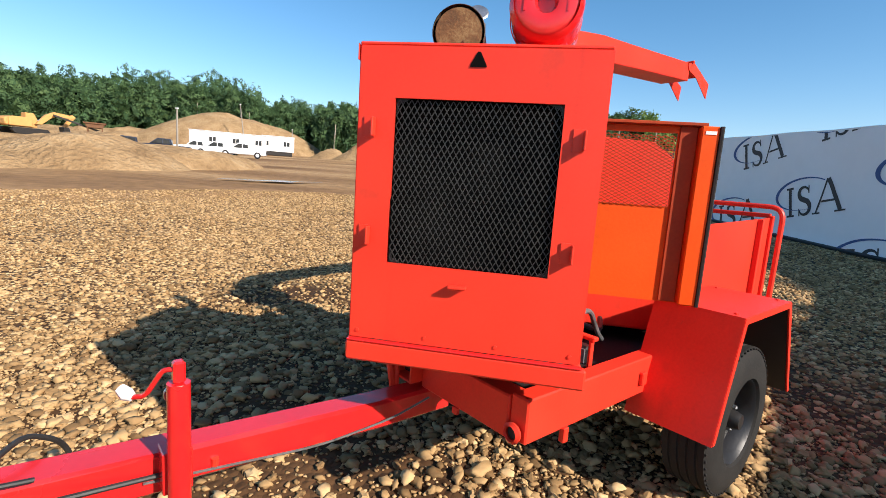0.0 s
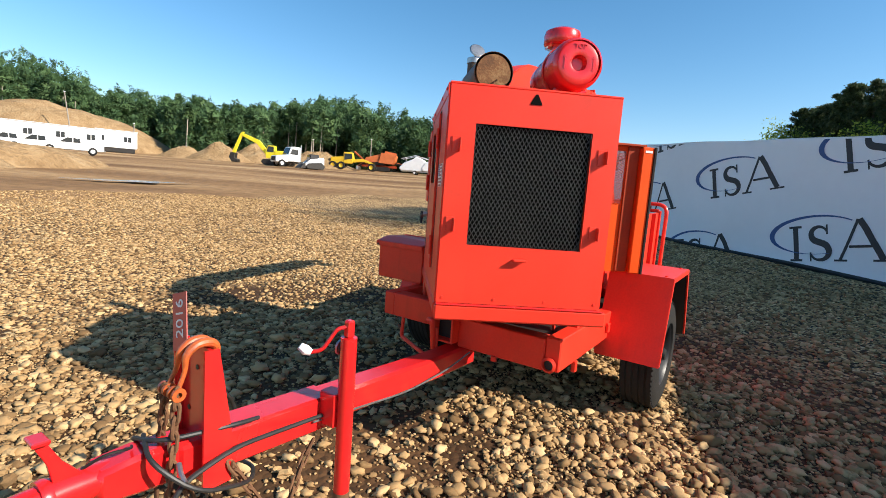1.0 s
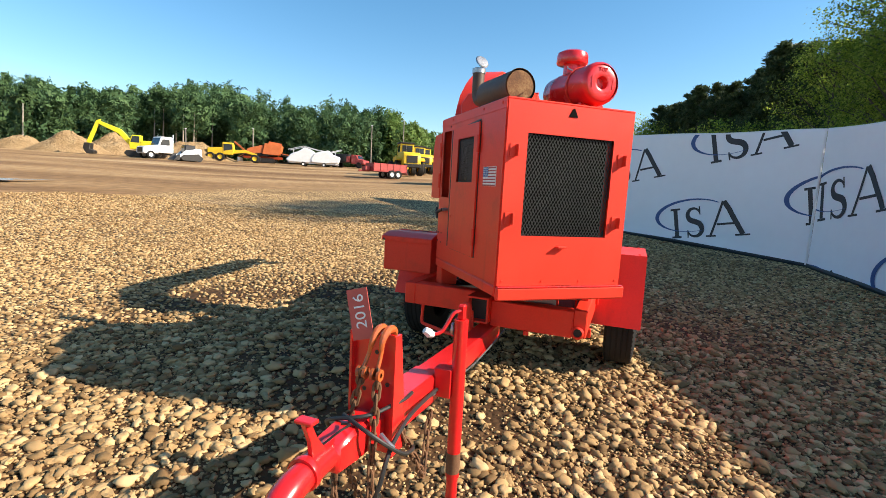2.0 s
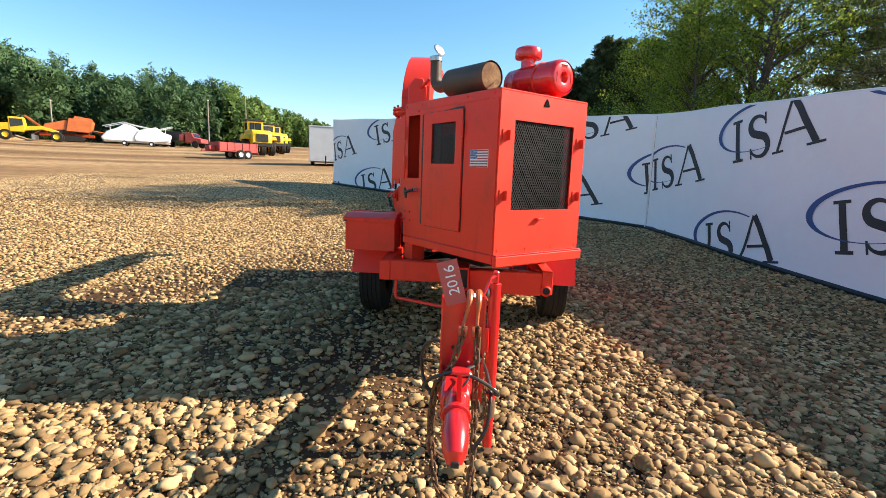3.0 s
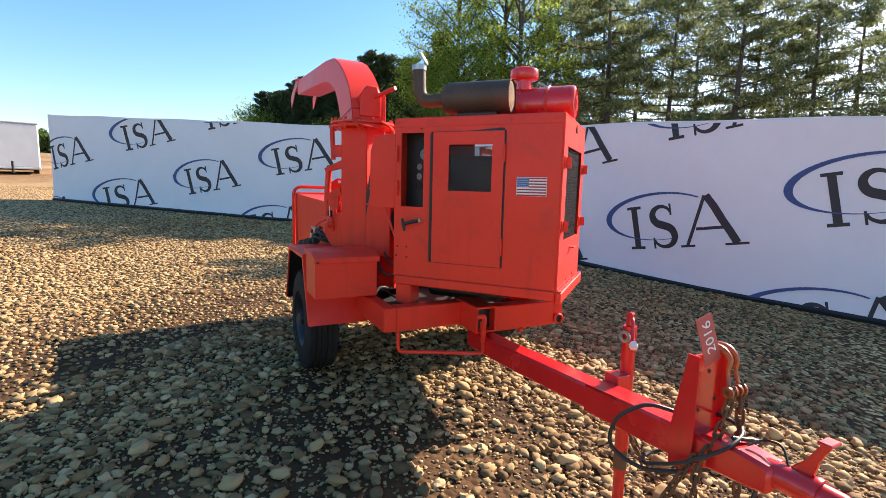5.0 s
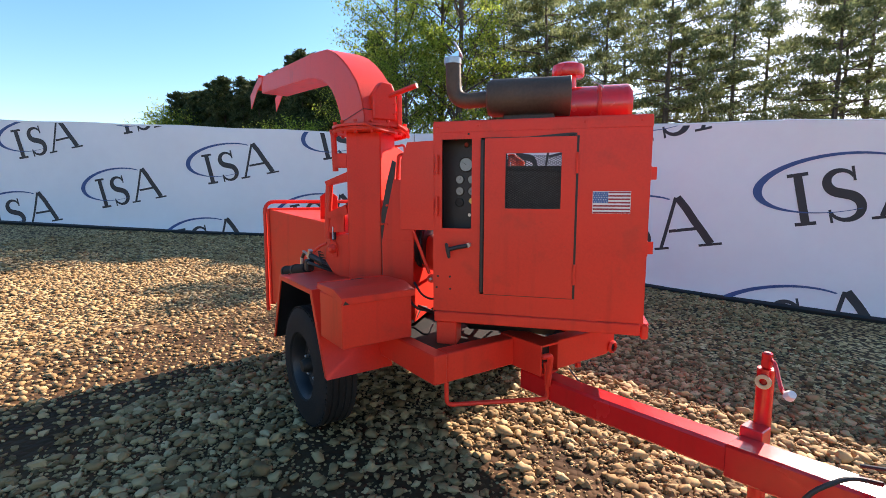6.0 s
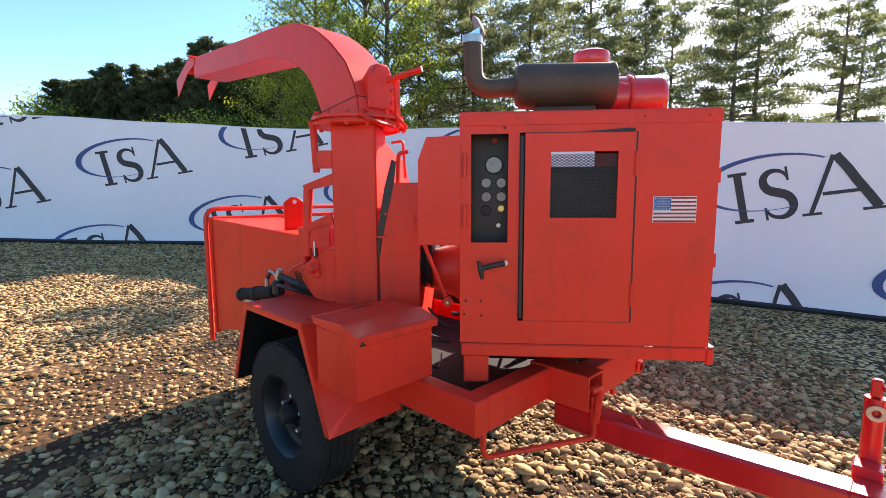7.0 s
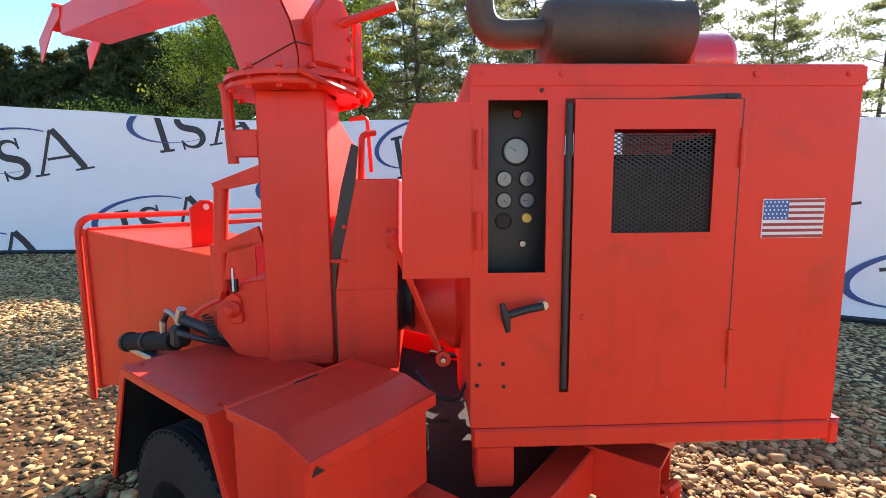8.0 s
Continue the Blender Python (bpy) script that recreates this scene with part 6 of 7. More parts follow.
def clump_mesh(centres, radii, per, size, rng, mat):
    """Ragged clumps of foliage, whose leaves face outwards."""
    n = len(centres)
    d = rng.normal(size=(n, per, 3))
    d /= np.linalg.norm(d, axis=2, keepdims=True)
    flat = np.array([1.0, 1.0, 0.8])
    c = (centres[:, None] + d * flat * radii[:, None, None] * (0.35 + 0.75 * rng.random((n, per, 1)) ** 0.7)).reshape(-1, 3)
    face = d.reshape(-1, 3) + rng.normal(size=(n * per, 3)) * 0.45
    a = np.cross(face, rng.normal(size=face.shape))
    a /= np.linalg.norm(a, axis=1)[:, None]
    b = np.cross(face, a)
    b /= np.linalg.norm(b, axis=1)[:, None]
    s = (size * (0.5 + 0.9 * rng.random(n * per)))[:, None]
    leaves = np.stack([c - a * s, c + b * s * 0.6, c + a * s, c - b * s * 0.6], 1).reshape(-1, 3)
    return leaf_mesh("far_wood", leaves, mat)


def build_forest():
    """The wood on the far side of the yard, in one piece, with its trunks."""
    rng = np.random.default_rng(7)
    angles, tops = [a for a, _ in TREE_TOPS][::-1], [t for _, t in TREE_TOPS][::-1]
    centres, radii, bm = [], [], bmesh.new()
    for k in range(520):
        az = 60 + 98 * rng.random()
        row = rng.random()
        far = (130 if az > 113 else 104 if az > 84 else 96) + 48 * row + (70 if az < 75 else 0)
        x, y = -1 + far * math.cos(radians(az)), -2 + far * math.sin(radians(az))
        base = lift(max(min(x, 60), -60), min(y, 170)) - 0.3
        top = 1.4 + far * math.tan(radians(np.interp(az, angles, tops))) - 0.2
        tall = (top - base) * (0.82 + 0.2 * rng.random()) * (0.8 + 0.2 * row)
        pine = rng.random() < 0.55
        wide = tall * (0.19 if pine else 0.27) * (0.8 + 0.4 * rng.random())
        stems = row < 0.25 and 95 < az < 103
        low = 0.45 if stems else 0.06
        n = 26
        f = (np.arange(n) + rng.random(n)) / n
        shape = (1 - f) ** 0.7 + 0.06 if pine else np.sin(np.pi * np.clip(0.2 + 0.76 * f, 0, 1)) ** 0.55
        a = np.arange(n) * 2.4 + rng.random(n)
        r = wide * shape * (0.45 + 0.4 * rng.random(n))
        centres.append(np.stack([x + r * np.cos(a), y + r * np.sin(a), base + tall * (low + (0.95 - low) * f)], 1))
        radii.append(wide * (0.2 + 0.3 * shape) * (0.7 + 0.5 * rng.random(n)))
        if stems or rng.random() < 0.04:
            pipe([(x, y - 1.5, base), (x + 0.3, y - 1.5, base + tall * 0.7)], 0.16, 5, bm, radii=[0.2, 0.07])
    centres, radii = np.concatenate(centres), np.concatenate(radii)
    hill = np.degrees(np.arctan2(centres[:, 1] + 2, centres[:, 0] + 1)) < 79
    for name, here, mat, label in (("far_wood", ~hill, FOREST, "dense mixed wood along the far side of the yard"), ("hillside_wood", hill, HILL_LEAF, "wood on the hillside beyond the yard, sunny look in its lighter green")):
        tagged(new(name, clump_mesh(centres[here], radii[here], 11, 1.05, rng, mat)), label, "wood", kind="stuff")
    trunks = part("far_trunks", bm, PALE_BARK)
    tagged(trunks, "pale thin trunks at the edge of the far wood", "trunks", kind="stuff")


build_forest()


# ---- heaps, puddle and poles ----
def spot(az, far, eye=(-1.0, -2.0)):
    x, y = eye[0] + far * math.cos(radians(az)), eye[1] + far * math.sin(radians(az))
    return Vector((x, y, lift(max(min(x, 60), -60), y)))


def heap(name, az, far, long, wide, tall, turn, label, seed, sharp=1.3, rough=1.0):
    c = spot(az, far)
    bm = bmesh.new()
    n, rings = 72, 22
    rows = []
    for j in range(rings + 1):
        f = j / rings
        row = []
        for k in range(n):
            a = 2 * math.pi * k / n
            u, v = f * math.cos(a), f * math.sin(a)
            lump = noise.noise((u * 2.2 + seed, v * 2.2, seed)) * 0.4 + noise.noise((u * 7, v * 7, seed + 4)) * 0.16 + noise.noise((u * 17, v * 17, seed)) * 0.06
            h = max(0.0, (1 - f ** sharp) * (1 + lump * rough)) * tall
            p = Matrix.Rotation(turn, 3, "Z") @ Vector((u * long / 2, v * wide / 2, 0))
            row.append(bm.verts.new((c.x + p.x, c.y + p.y, c.z + h - 0.25)))
        rows.append(row)
    for one, two in zip(rows, rows[1:]):
        for k in range(n):
            bm.faces.new((one[k], one[(k + 1) % n], two[(k + 1) % n], two[k]))
    bm.faces.new(rows[-1])
    bmesh.ops.remove_doubles(bm, verts=bm.verts, dist=0.001)
    return tagged(part(name, bm, SAND, smooth=80), label, "mound")


heap("earth_bank", 127.3, 35.2, 15, 6.5, 1.4, radians(76), "low flat-topped bank of tan earth at the edge of the yard", 2, 3.6, 0.45)
heap("earth_bank", 134.6, 31.8, 11, 9, 2.0, radians(62), "rounded mound of tan earth beside a lower bank", 9, 2.0, 0.45)
heap("earth_bank", 145.0, 31, 14, 9, 1.5, radians(55), "low bank of tan earth running on from a mound", 12, 2.4, 0.6)
heap("earth_terrace", 142.5, 86, 34, 15, 1.5, radians(53.5), "flat terrace of tan earth under an excavator", 21, 5.0, 0.2)
heap("sand_hill", 123.6, 112, 43, 20, 7.9, radians(34), "large smooth hill of tan sand behind white trailers", 5, 1.8, 0.3)
heap("sand_hill", 134.0, 114, 44, 16, 3.6, radians(42), "long ridge of tan sand before the wood", 15, 1.8)
heap("soil_mound", 109.5, 88, 11, 7, 3.2, radians(20), "mound of grey-brown soil before the wood", 7, 1.1)
heap("soil_mound", 106.0, 92, 12, 7, 3.4, radians(10), "mound of grey-brown soil before the wood", 8, 1.1)
heap("soil_mound", 113.0, 94, 9, 6, 2.2, radians(10), "low mound of pale soil before the wood", 3, 1.2)
heap("soil_mound", 99.5, 92, 16, 7, 3.0, radians(10), "long mound of brown soil behind machines", 13, 1.2)

puddle = bmesh.new()
edge = [(2.4 * math.cos(a) * (0.8 + 0.3 * math.sin(3 * a)), 0.5 * math.sin(a) * (1 + 0.4 * math.sin(5 * a + 1)), 0) for a in [2 * math.pi * k / 40 for k in range(40)]]
puddle.faces.new([puddle.verts.new(p) for p in edge])
at_puddle = Vector((-11.8, 19.1, 0))
for v in puddle.verts:
    p = Matrix.Rotation(radians(28), 3, "Z") @ v.co
    v.co = Vector((at_puddle.x + p.x, at_puddle.y + p.y, lift(at_puddle.x + p.x, at_puddle.y + p.y) + 0.035))
tagged(part("puddle", puddle, WATER, smooth=0), "shallow puddle on bare earth, pale for the sky it would mirror", "puddle", kind="structure")

for az, far, tall, lean in ((128.2, 57, 4.8, 0.0), (122.2, 100, 9.0, -1.2), (100.0, 96, 5.0, 0.0), (80.6, 88, 7.5, 0.0), (76.9, 92, 9.0, 0.0), (93.5, 96, 6.0, 0.0), (117.4, 100, 5.0, 0.0)):
    c = spot(az, far)
    bm = pipe([c + Vector((0, 0, -0.3)), c + Vector((lean, 0, tall))], 0.12, 8, radii=[0.11, 0.08])
    pole = thing("utility_pole", c, "weathered grey timber utility pole", "pole", "poles round the yard")
    part("shaft", bm, WOOD, pole)
    part("cap", box(c.x + lean - 0.15, c.x + lean + 0.15, c.y - 0.1, c.y + 0.1, c.z + tall - 0.02, c.z + tall + 0.12, 0.03), ALU, pole)


# ---- far vehicles and machines ----
def stand(az, far, heading):
    """A matrix on the ground whose x runs along heading degrees to the left of the line of sight's right-hand side."""
    return Matrix.Translation(spot(az, far)) @ Matrix.Rotation(radians(az + heading), 4, "Z")


def wheels(root, m, places, r, w, rim_mat):
    for x, y in places:
        out = m.to_3x3() @ Vector((0, 1 if y > 0 else -1, 0))
        p = m @ Vector((x, y, r))
        tyre = part("wheel", lathe([(r * 0.55, -w / 2), (r * 0.92, -w / 2), (r, -w * 0.35), (r, w * 0.35), (r * 0.92, w / 2), (r * 0.55, w / 2)], along(p, out), 20), RUBBER, root)
        part("rim", lathe([(r * 0.57, -w * 0.3), (r * 0.56, w * 0.42), (r * 0.4, w * 0.25), (0, w * 0.3)], along(p, out), 16), rim_mat, tyre)


def shape(m, profile, y0, y1, bevel=0.03):
    """A body from its side view, profile in (x, z), between y0 and y1."""
    return slab(profile, y1 - y0, m @ axes((0, y1, 0), (1, 0, 0), (0, 0, 1)), bevel=bevel)


def pickup(az, far, heading, paint, label):
    m = stand(az, far, heading)
    root = thing("pickup_truck", m.translation, label, "truck", "parked vehicles")
    part("body", shape(m, [(-2.8, 0.5), (-2.8, 1.05), (-0.9, 1.05), (-0.9, 1.12), (1.3, 1.12), (2.7, 1.02), (2.85, 0.75), (2.8, 0.42), (-2.7, 0.42)], -0.95, 0.95, 0.05), paint, root)
    part("cab", shape(m, [(-0.95, 1.1), (-0.85, 1.72), (0.45, 1.78), (1.25, 1.12)], -0.85, 0.85, 0.06), paint, root)
    for y in (-0.86, 0.85):
        part("side_window", shape(m, [(-0.75, 1.18), (-0.68, 1.62), (-0.12, 1.66), (-0.12, 1.18)], y, y + 0.01, 0), GLASS, root)
        part("side_window", shape(m, [(-0.02, 1.18), (-0.02, 1.66), (0.4, 1.68), (1.05, 1.18)], y, y + 0.01, 0), GLASS, root)
    part("bumper", box(-2.95, -2.8, -0.9, 0.9, 0.45, 0.62, 0.03, m), STEEL, root)
    part("tail_light", box(-2.82, -2.79, -0.9, -0.72, 0.75, 1.0, 0.01, m), TRAILER_RED, root)
    wheels(root, m, [(-1.8, -0.85), (-1.8, 0.85), (1.85, -0.85), (1.85, 0.85)], 0.4, 0.26, ALU)


pickup(122.2, 66, 90, WHITE, "white pickup truck parked beside an earth bank")
pickup(124.6, 69, 80, WHITE, "white pickup truck parked among others")
pickup(126.7, 71, 92, WHITE, "white pickup truck half hidden by an earth bank")
pickup(129.6, 63, 85, NAVY, "dark blue pickup truck half hidden by an earth bank")
pickup(132.6, 58, 90, NAVY, "dark pickup truck half hidden by an earth bank")


def office(az, far, long, label):
    m = stand(az, far, 90)
    root = thing("office_trailer", m.translation, label, "trailer", "white trailers")
    part("body", box(-long / 2, long / 2, -1.5, 1.5, 0.7, 3.35, 0.05, m), WHITE, root)
    part("roof", box(-long / 2 - 0.1, long / 2 + 0.1, -1.6, 1.6, 3.35, 3.47, 0.03, m), ALU, root)
    part("skirt", box(-long / 2 + 0.3, long / 2 - 0.3, -1.4, 1.4, 0.0, 0.7, 0.02, m), DARK, root)
    for k in range(max(2, int(long / 4))):
        x = -long / 2 + 1.3 + k * 3.6
        window = part("window", box(x - 0.5, x + 0.5, 1.5, 1.54, 1.7, 2.5, 0.01, m), GLASS, root)
        part("window_bar", box(x - 0.04, x + 0.04, 1.54, 1.56, 1.7, 2.5, 0, m), WHITE, window)


office(123.8, 92, 12.0, "long white office trailer with small dark windows")
office(118.8, 95, 5.5, "short white office trailer with a small dark window")


def excavator(az, far, heading, paint, label, base=0.0, boom=((1.2, 1.6), (2.9, 3.6), (5.4, 4.5), (5.5, 4.1), (3.2, 3.0), (1.9, 1.5)),
              stick=((5.2, 4.7), (5.7, 4.5), (6.9, 1.6), (6.5, 1.4)), dig=(0.0, 0.0)):
    m = Matrix.Translation((0, 0, base)) @ stand(az, far, heading)
    root = thing("excavator", m.translation, label, "excavator")
    for y in (-1.3, 1.3):
        part("track", shape(m, [(-1.9, 0.1), (-2.2, 0.45), (-1.9, 0.85), (1.9, 0.85), (2.2, 0.45), (1.9, 0.1), (1.6, 0), (-1.6, 0)], y - 0.3, y + 0.3, 0.05), DARK, root)
    part("house", shape(m, [(-2.3, 1.0), (-2.3, 2.0), (-1.9, 2.2), (0.3, 2.2), (0.3, 1.0)], -1.3, 1.3, 0.08), paint, root)
    part("counterweight", shape(m, [(-2.75, 1.1), (-2.8, 1.9), (-2.32, 2.05), (-2.32, 1.0)], -1.25, 1.25, 0.1), paint, root)
    cab = part("cab", shape(m, [(0.3, 1.0), (0.3, 2.9), (1.3, 2.9), (1.7, 2.0), (1.6, 1.0)], 0.2, 1.25, 0.06), paint, root)
    part("cab_window", shape(m, [(0.45, 1.9), (0.45, 2.75), (1.25, 2.75), (1.5, 1.95)], 1.25, 1.27, 0), GLASS, cab)
    part("boom", shape(m, boom, -0.25, 0.25, 0.04), paint, root)
    part("stick", shape(m, stick, -0.2, 0.2, 0.04), paint, root)
    part("bucket", shape(m, [(x + dig[0], z + dig[1]) for x, z in ((6.3, 1.5), (7.0, 1.5), (7.2, 0.8), (6.8, 0.1), (6.0, 0.1), (5.9, 0.5), (6.4, 0.7))], -0.6, 0.6, 0.05), DARK, root)
    part("ram", pipe([m @ Vector((1.5, 0, 2.0)), m @ Vector((boom[1][0] + 0.7, 0, boom[1][1] - 0.2))], 0.09, 8), STEEL, root)


excavator(103.6, 78, 75, LIME_YELLOW, "bright yellow excavator with its boom folded down")
excavator(140.6, 85, -62, TAN_YELLOW, "faded yellow excavator with its boom folded low behind a bank", 1.2,
          ((1.2, 1.5), (2.5, 2.9), (3.5, 3.4), (6.1, 3.15), (6.0, 2.7), (3.7, 2.8), (3.0, 2.45), (1.9, 1.5)),
          ((5.8, 3.35), (6.25, 3.0), (4.9, 1.3), (4.6, 1.6)), (-1.9, 0.0))


def feed_hopper(az, far, base):
    m = Matrix.Translation((0, 0, base)) @ stand(az, far, -90)
    root = thing("feed_hopper", m.translation, "rusty brown steel feed hopper on legs behind an earth mound", "hopper")
    part("bin", shape(m, [(-0.9, 1.5), (-1.2, 2.05), (1.2, 2.05), (0.9, 1.5)], -0.9, 0.9, 0.03), RUST, root)
    part("rim", box(-1.35, 1.35, -1.05, 1.05, 2.05, 2.25, 0.03, m), RUST, root)
    for x in (-0.85, 0.85):
        for y in (-0.8, 0.8):
            part("leg", box(x - 0.09, x + 0.09, y - 0.09, y + 0.09, 0, 1.52, 0.01, m), RUST, root)
    part("conveyor", shape(m, [(-4.6, 2.6), (-4.6, 2.85), (0.6, 1.2), (0.6, 0.95)], -0.35, 0.35, 0.02), DARK, root)


feed_hopper(135.5, 86, 1.15)


def semi(az, far, heading):
    m = stand(az, far, heading)
    root = thing("truck_tractor", m.translation, "white truck tractor with a long bonnet", "truck")
    part("chassis", box(-3.4, 2.6, -0.5, 0.5, 0.6, 0.95, 0.03, m), DARK, root)
    part("bonnet", shape(m, [(0.9, 0.7), (0.9, 1.75), (2.6, 1.5), (2.75, 1.3), (2.75, 0.6)], -1.0, 1.0, 0.08), WHITE, root)
    cab = part("cab", shape(m, [(-0.8, 0.8), (-0.8, 2.9), (0.6, 2.9), (1.0, 1.75), (1.0, 0.8)], -1.1, 1.1, 0.08), WHITE, root)
    for y in (-1.11, 1.1):
        part("side_window", shape(m, [(-0.4, 1.8), (-0.4, 2.55), (0.5, 2.55), (0.8, 1.8)], y, y + 0.012, 0), GLASS, cab)
    part("windscreen", slab([(-0.95, 0), (0.95, 0), (0.9, 0.95), (-0.9, 0.95)], 0.02, m @ axes((0.985, 0, 1.82), (0, 1, 0), (-0.36, 0, 1))), GLASS, cab)
    part("front_grille", box(2.75, 2.8, -0.6, 0.6, 0.75, 1.35, 0.01, m), DARK, root)
    part("stack", pipe([m @ Vector((-1.0, 0.8, 0.9)), m @ Vector((-1.0, 0.8, 3.3))], 0.08, 10), CHROME, root)
    wheels(root, m, [(1.9, -0.95), (1.9, 0.95), (-2.0, -0.95), (-2.0, 0.95), (-3.1, -0.95), (-3.1, 0.95)], 0.5, 0.32, ALU)


semi(102.2, 74, 115)


def skid_steer(az, far, heading):
    m = stand(az, far, heading)
    root = thing("track_loader", m.translation, "black and white compact track loader", "loader")
    for y in (-0.75, 0.75):
        part("track", shape(m, [(-1.2, 0.05), (-1.5, 0.5), (-0.9, 1.0), (0.9, 0.8), (1.4, 0.35), (1.1, 0.05)], y - 0.2, y + 0.2, 0.05), DARK, root)
    part("body", shape(m, [(-1.5, 0.5), (-1.5, 1.5), (-0.8, 1.7), (0.8, 0.9), (0.9, 0.4)], -0.55, 0.55, 0.06), WHITE, root)
    cab = part("cab", shape(m, [(-0.7, 0.9), (-0.7, 2.05), (0.5, 2.05), (0.7, 0.9)], -0.5, 0.5, 0.05), BLACK, root)
    part("cab_window", box(0.62, 0.66, -0.4, 0.4, 1.1, 1.9, 0, m), GLASS, cab)
    for y in (-0.62, 0.54):
        part("arm", shape(m, [(-1.4, 1.5), (-1.3, 1.7), (0.6, 1.35), (1.6, 0.5), (1.4, 0.35), (0.4, 1.15)], y, y + 0.12, 0.02), WHITE, root)
    part("bucket", shape(m, [(1.4, 0.1), (1.4, 0.7), (1.6, 0.75), (2.2, 0.08)], -0.9, 0.9, 0.02), DARK, root)


skid_steer(99.9, 70, 115)


def grader(az, far, heading):
    m = stand(az, far, heading)
    root = thing("motor_grader", m.translation, "yellow motor grader with a long nose", "grader")
    part("engine_cover", shape(m, [(-3.4, 1.0), (-3.4, 2.1), (-1.0, 2.3), (-1.0, 1.0)], -0.7, 0.7, 0.06), YELLOW, root)
    cab = part("cab", shape(m, [(-1.0, 1.1), (-1.1, 3.1), (0.5, 3.1), (0.7, 2.0), (0.4, 1.1)], -0.75, 0.75, 0.05), YELLOW, root)
    for y in (-0.765, 0.75):
        part("cab_window", shape(m, [(-0.9, 1.7), (-0.95, 2.85), (0.4, 2.85), (0.5, 2.0)], y, y + 0.015, 0), GLASS, cab)
    part("nose", shape(m, [(0.4, 1.3), (0.5, 1.9), (2.4, 2.1), (4.2, 1.5), (4.2, 1.15), (2.4, 1.6)], -0.25, 0.25, 0.04), YELLOW, root)
    part("blade", box(1.4, 1.7, -1.7, 1.7, 0.15, 0.8, 0.02, m), STEEL, root)
    part("front_axle", box(3.9, 4.2, -1.0, 1.0, 0.6, 0.85, 0.03, m), YELLOW, root)
    wheels(root, m, [(-2.9, -0.95), (-2.9, 0.95), (-1.4, -0.95), (-1.4, 0.95), (4.05, -1.0), (4.05, 1.0)], 0.68, 0.42, YELLOW)


grader(95.8, 90, -100)


def screener(az, far, heading):
    m = stand(az, far, heading)
    root = thing("screening_plant", m.translation, "orange screening plant with folded conveyors on dark tracks", "screening plant")
    part("hopper", shape(m, [(-2.6, 1.5), (-3.0, 2.2), (-3.2, 3.2), (-0.2, 3.6), (0.2, 1.6)], -1.2, 1.2, 0.04), PLANT_ORANGE, root)
    part("hopper_wing", shape(m, [(-3.1, 3.1), (-2.8, 3.8), (-0.6, 4.1), (-0.3, 3.5)], -1.35, -1.28, 0.01), PLANT_ORANGE, root)
    deck = part("screen_deck", shape(m, [(0.2, 1.8), (0.0, 3.3), (2.8, 2.5), (3.2, 1.5)], -1.0, 1.0, 0.04), PLANT_ORANGE, root)
    for k in range(5):
        x = 0.5 + 0.55 * k
        part("rib", box(x, x + 0.08, -1.06, -1.0, 1.7, 3.0 - 0.22 * k, 0.01, m), ORANGE_DARK, deck)
    part("chassis", box(-3.2, 3.6, -0.6, 0.6, 0.75, 1.2, 0.03, m), ORANGE_DARK, root)
    part("engine_box", box(-0.9, 1.0, -0.95, 0.95, 1.2, 1.8, 0.04, m), DARK, root)
    for x0, z0, x1, z1, mat in ((2.6, 1.5, 5.2, 3.6, PLANT_ORANGE), (-3.0, 1.9, -6.4, 1.3, DARK), (2.8, 1.9, 4.6, 0.7, DARK)):
        arm = part("conveyor", shape(m, [(x0, z0), (x1, z1), (x1, z1 - 0.28), (x0, z0 - 0.34)], -0.45, 0.45, 0.02), mat, root)
        for y in (-0.5, 0.46):
            part("conveyor_rail", shape(m, [(x0, z0 + 0.06), (x1, z1 + 0.06), (x1, z1 - 0.06), (x0, z0 - 0.06)], y, y + 0.04, 0), PLANT_ORANGE, arm)
    for x in (-2.4, -0.4, 1.4, 2.9):
        part("leg", box(x, x + 0.14, -1.05, -0.92, 0.6, 1.9, 0.01, m), PLANT_ORANGE, root)
    for y in (-0.8, 0.8):
        part("track", shape(m, [(-1.7, 0.05), (-2.1, 0.45), (-1.7, 0.85), (1.7, 0.85), (2.1, 0.45), (1.7, 0.05)], y - 0.22, y + 0.22, 0.04), DARK, root)


screener(92.3, 96, 80)


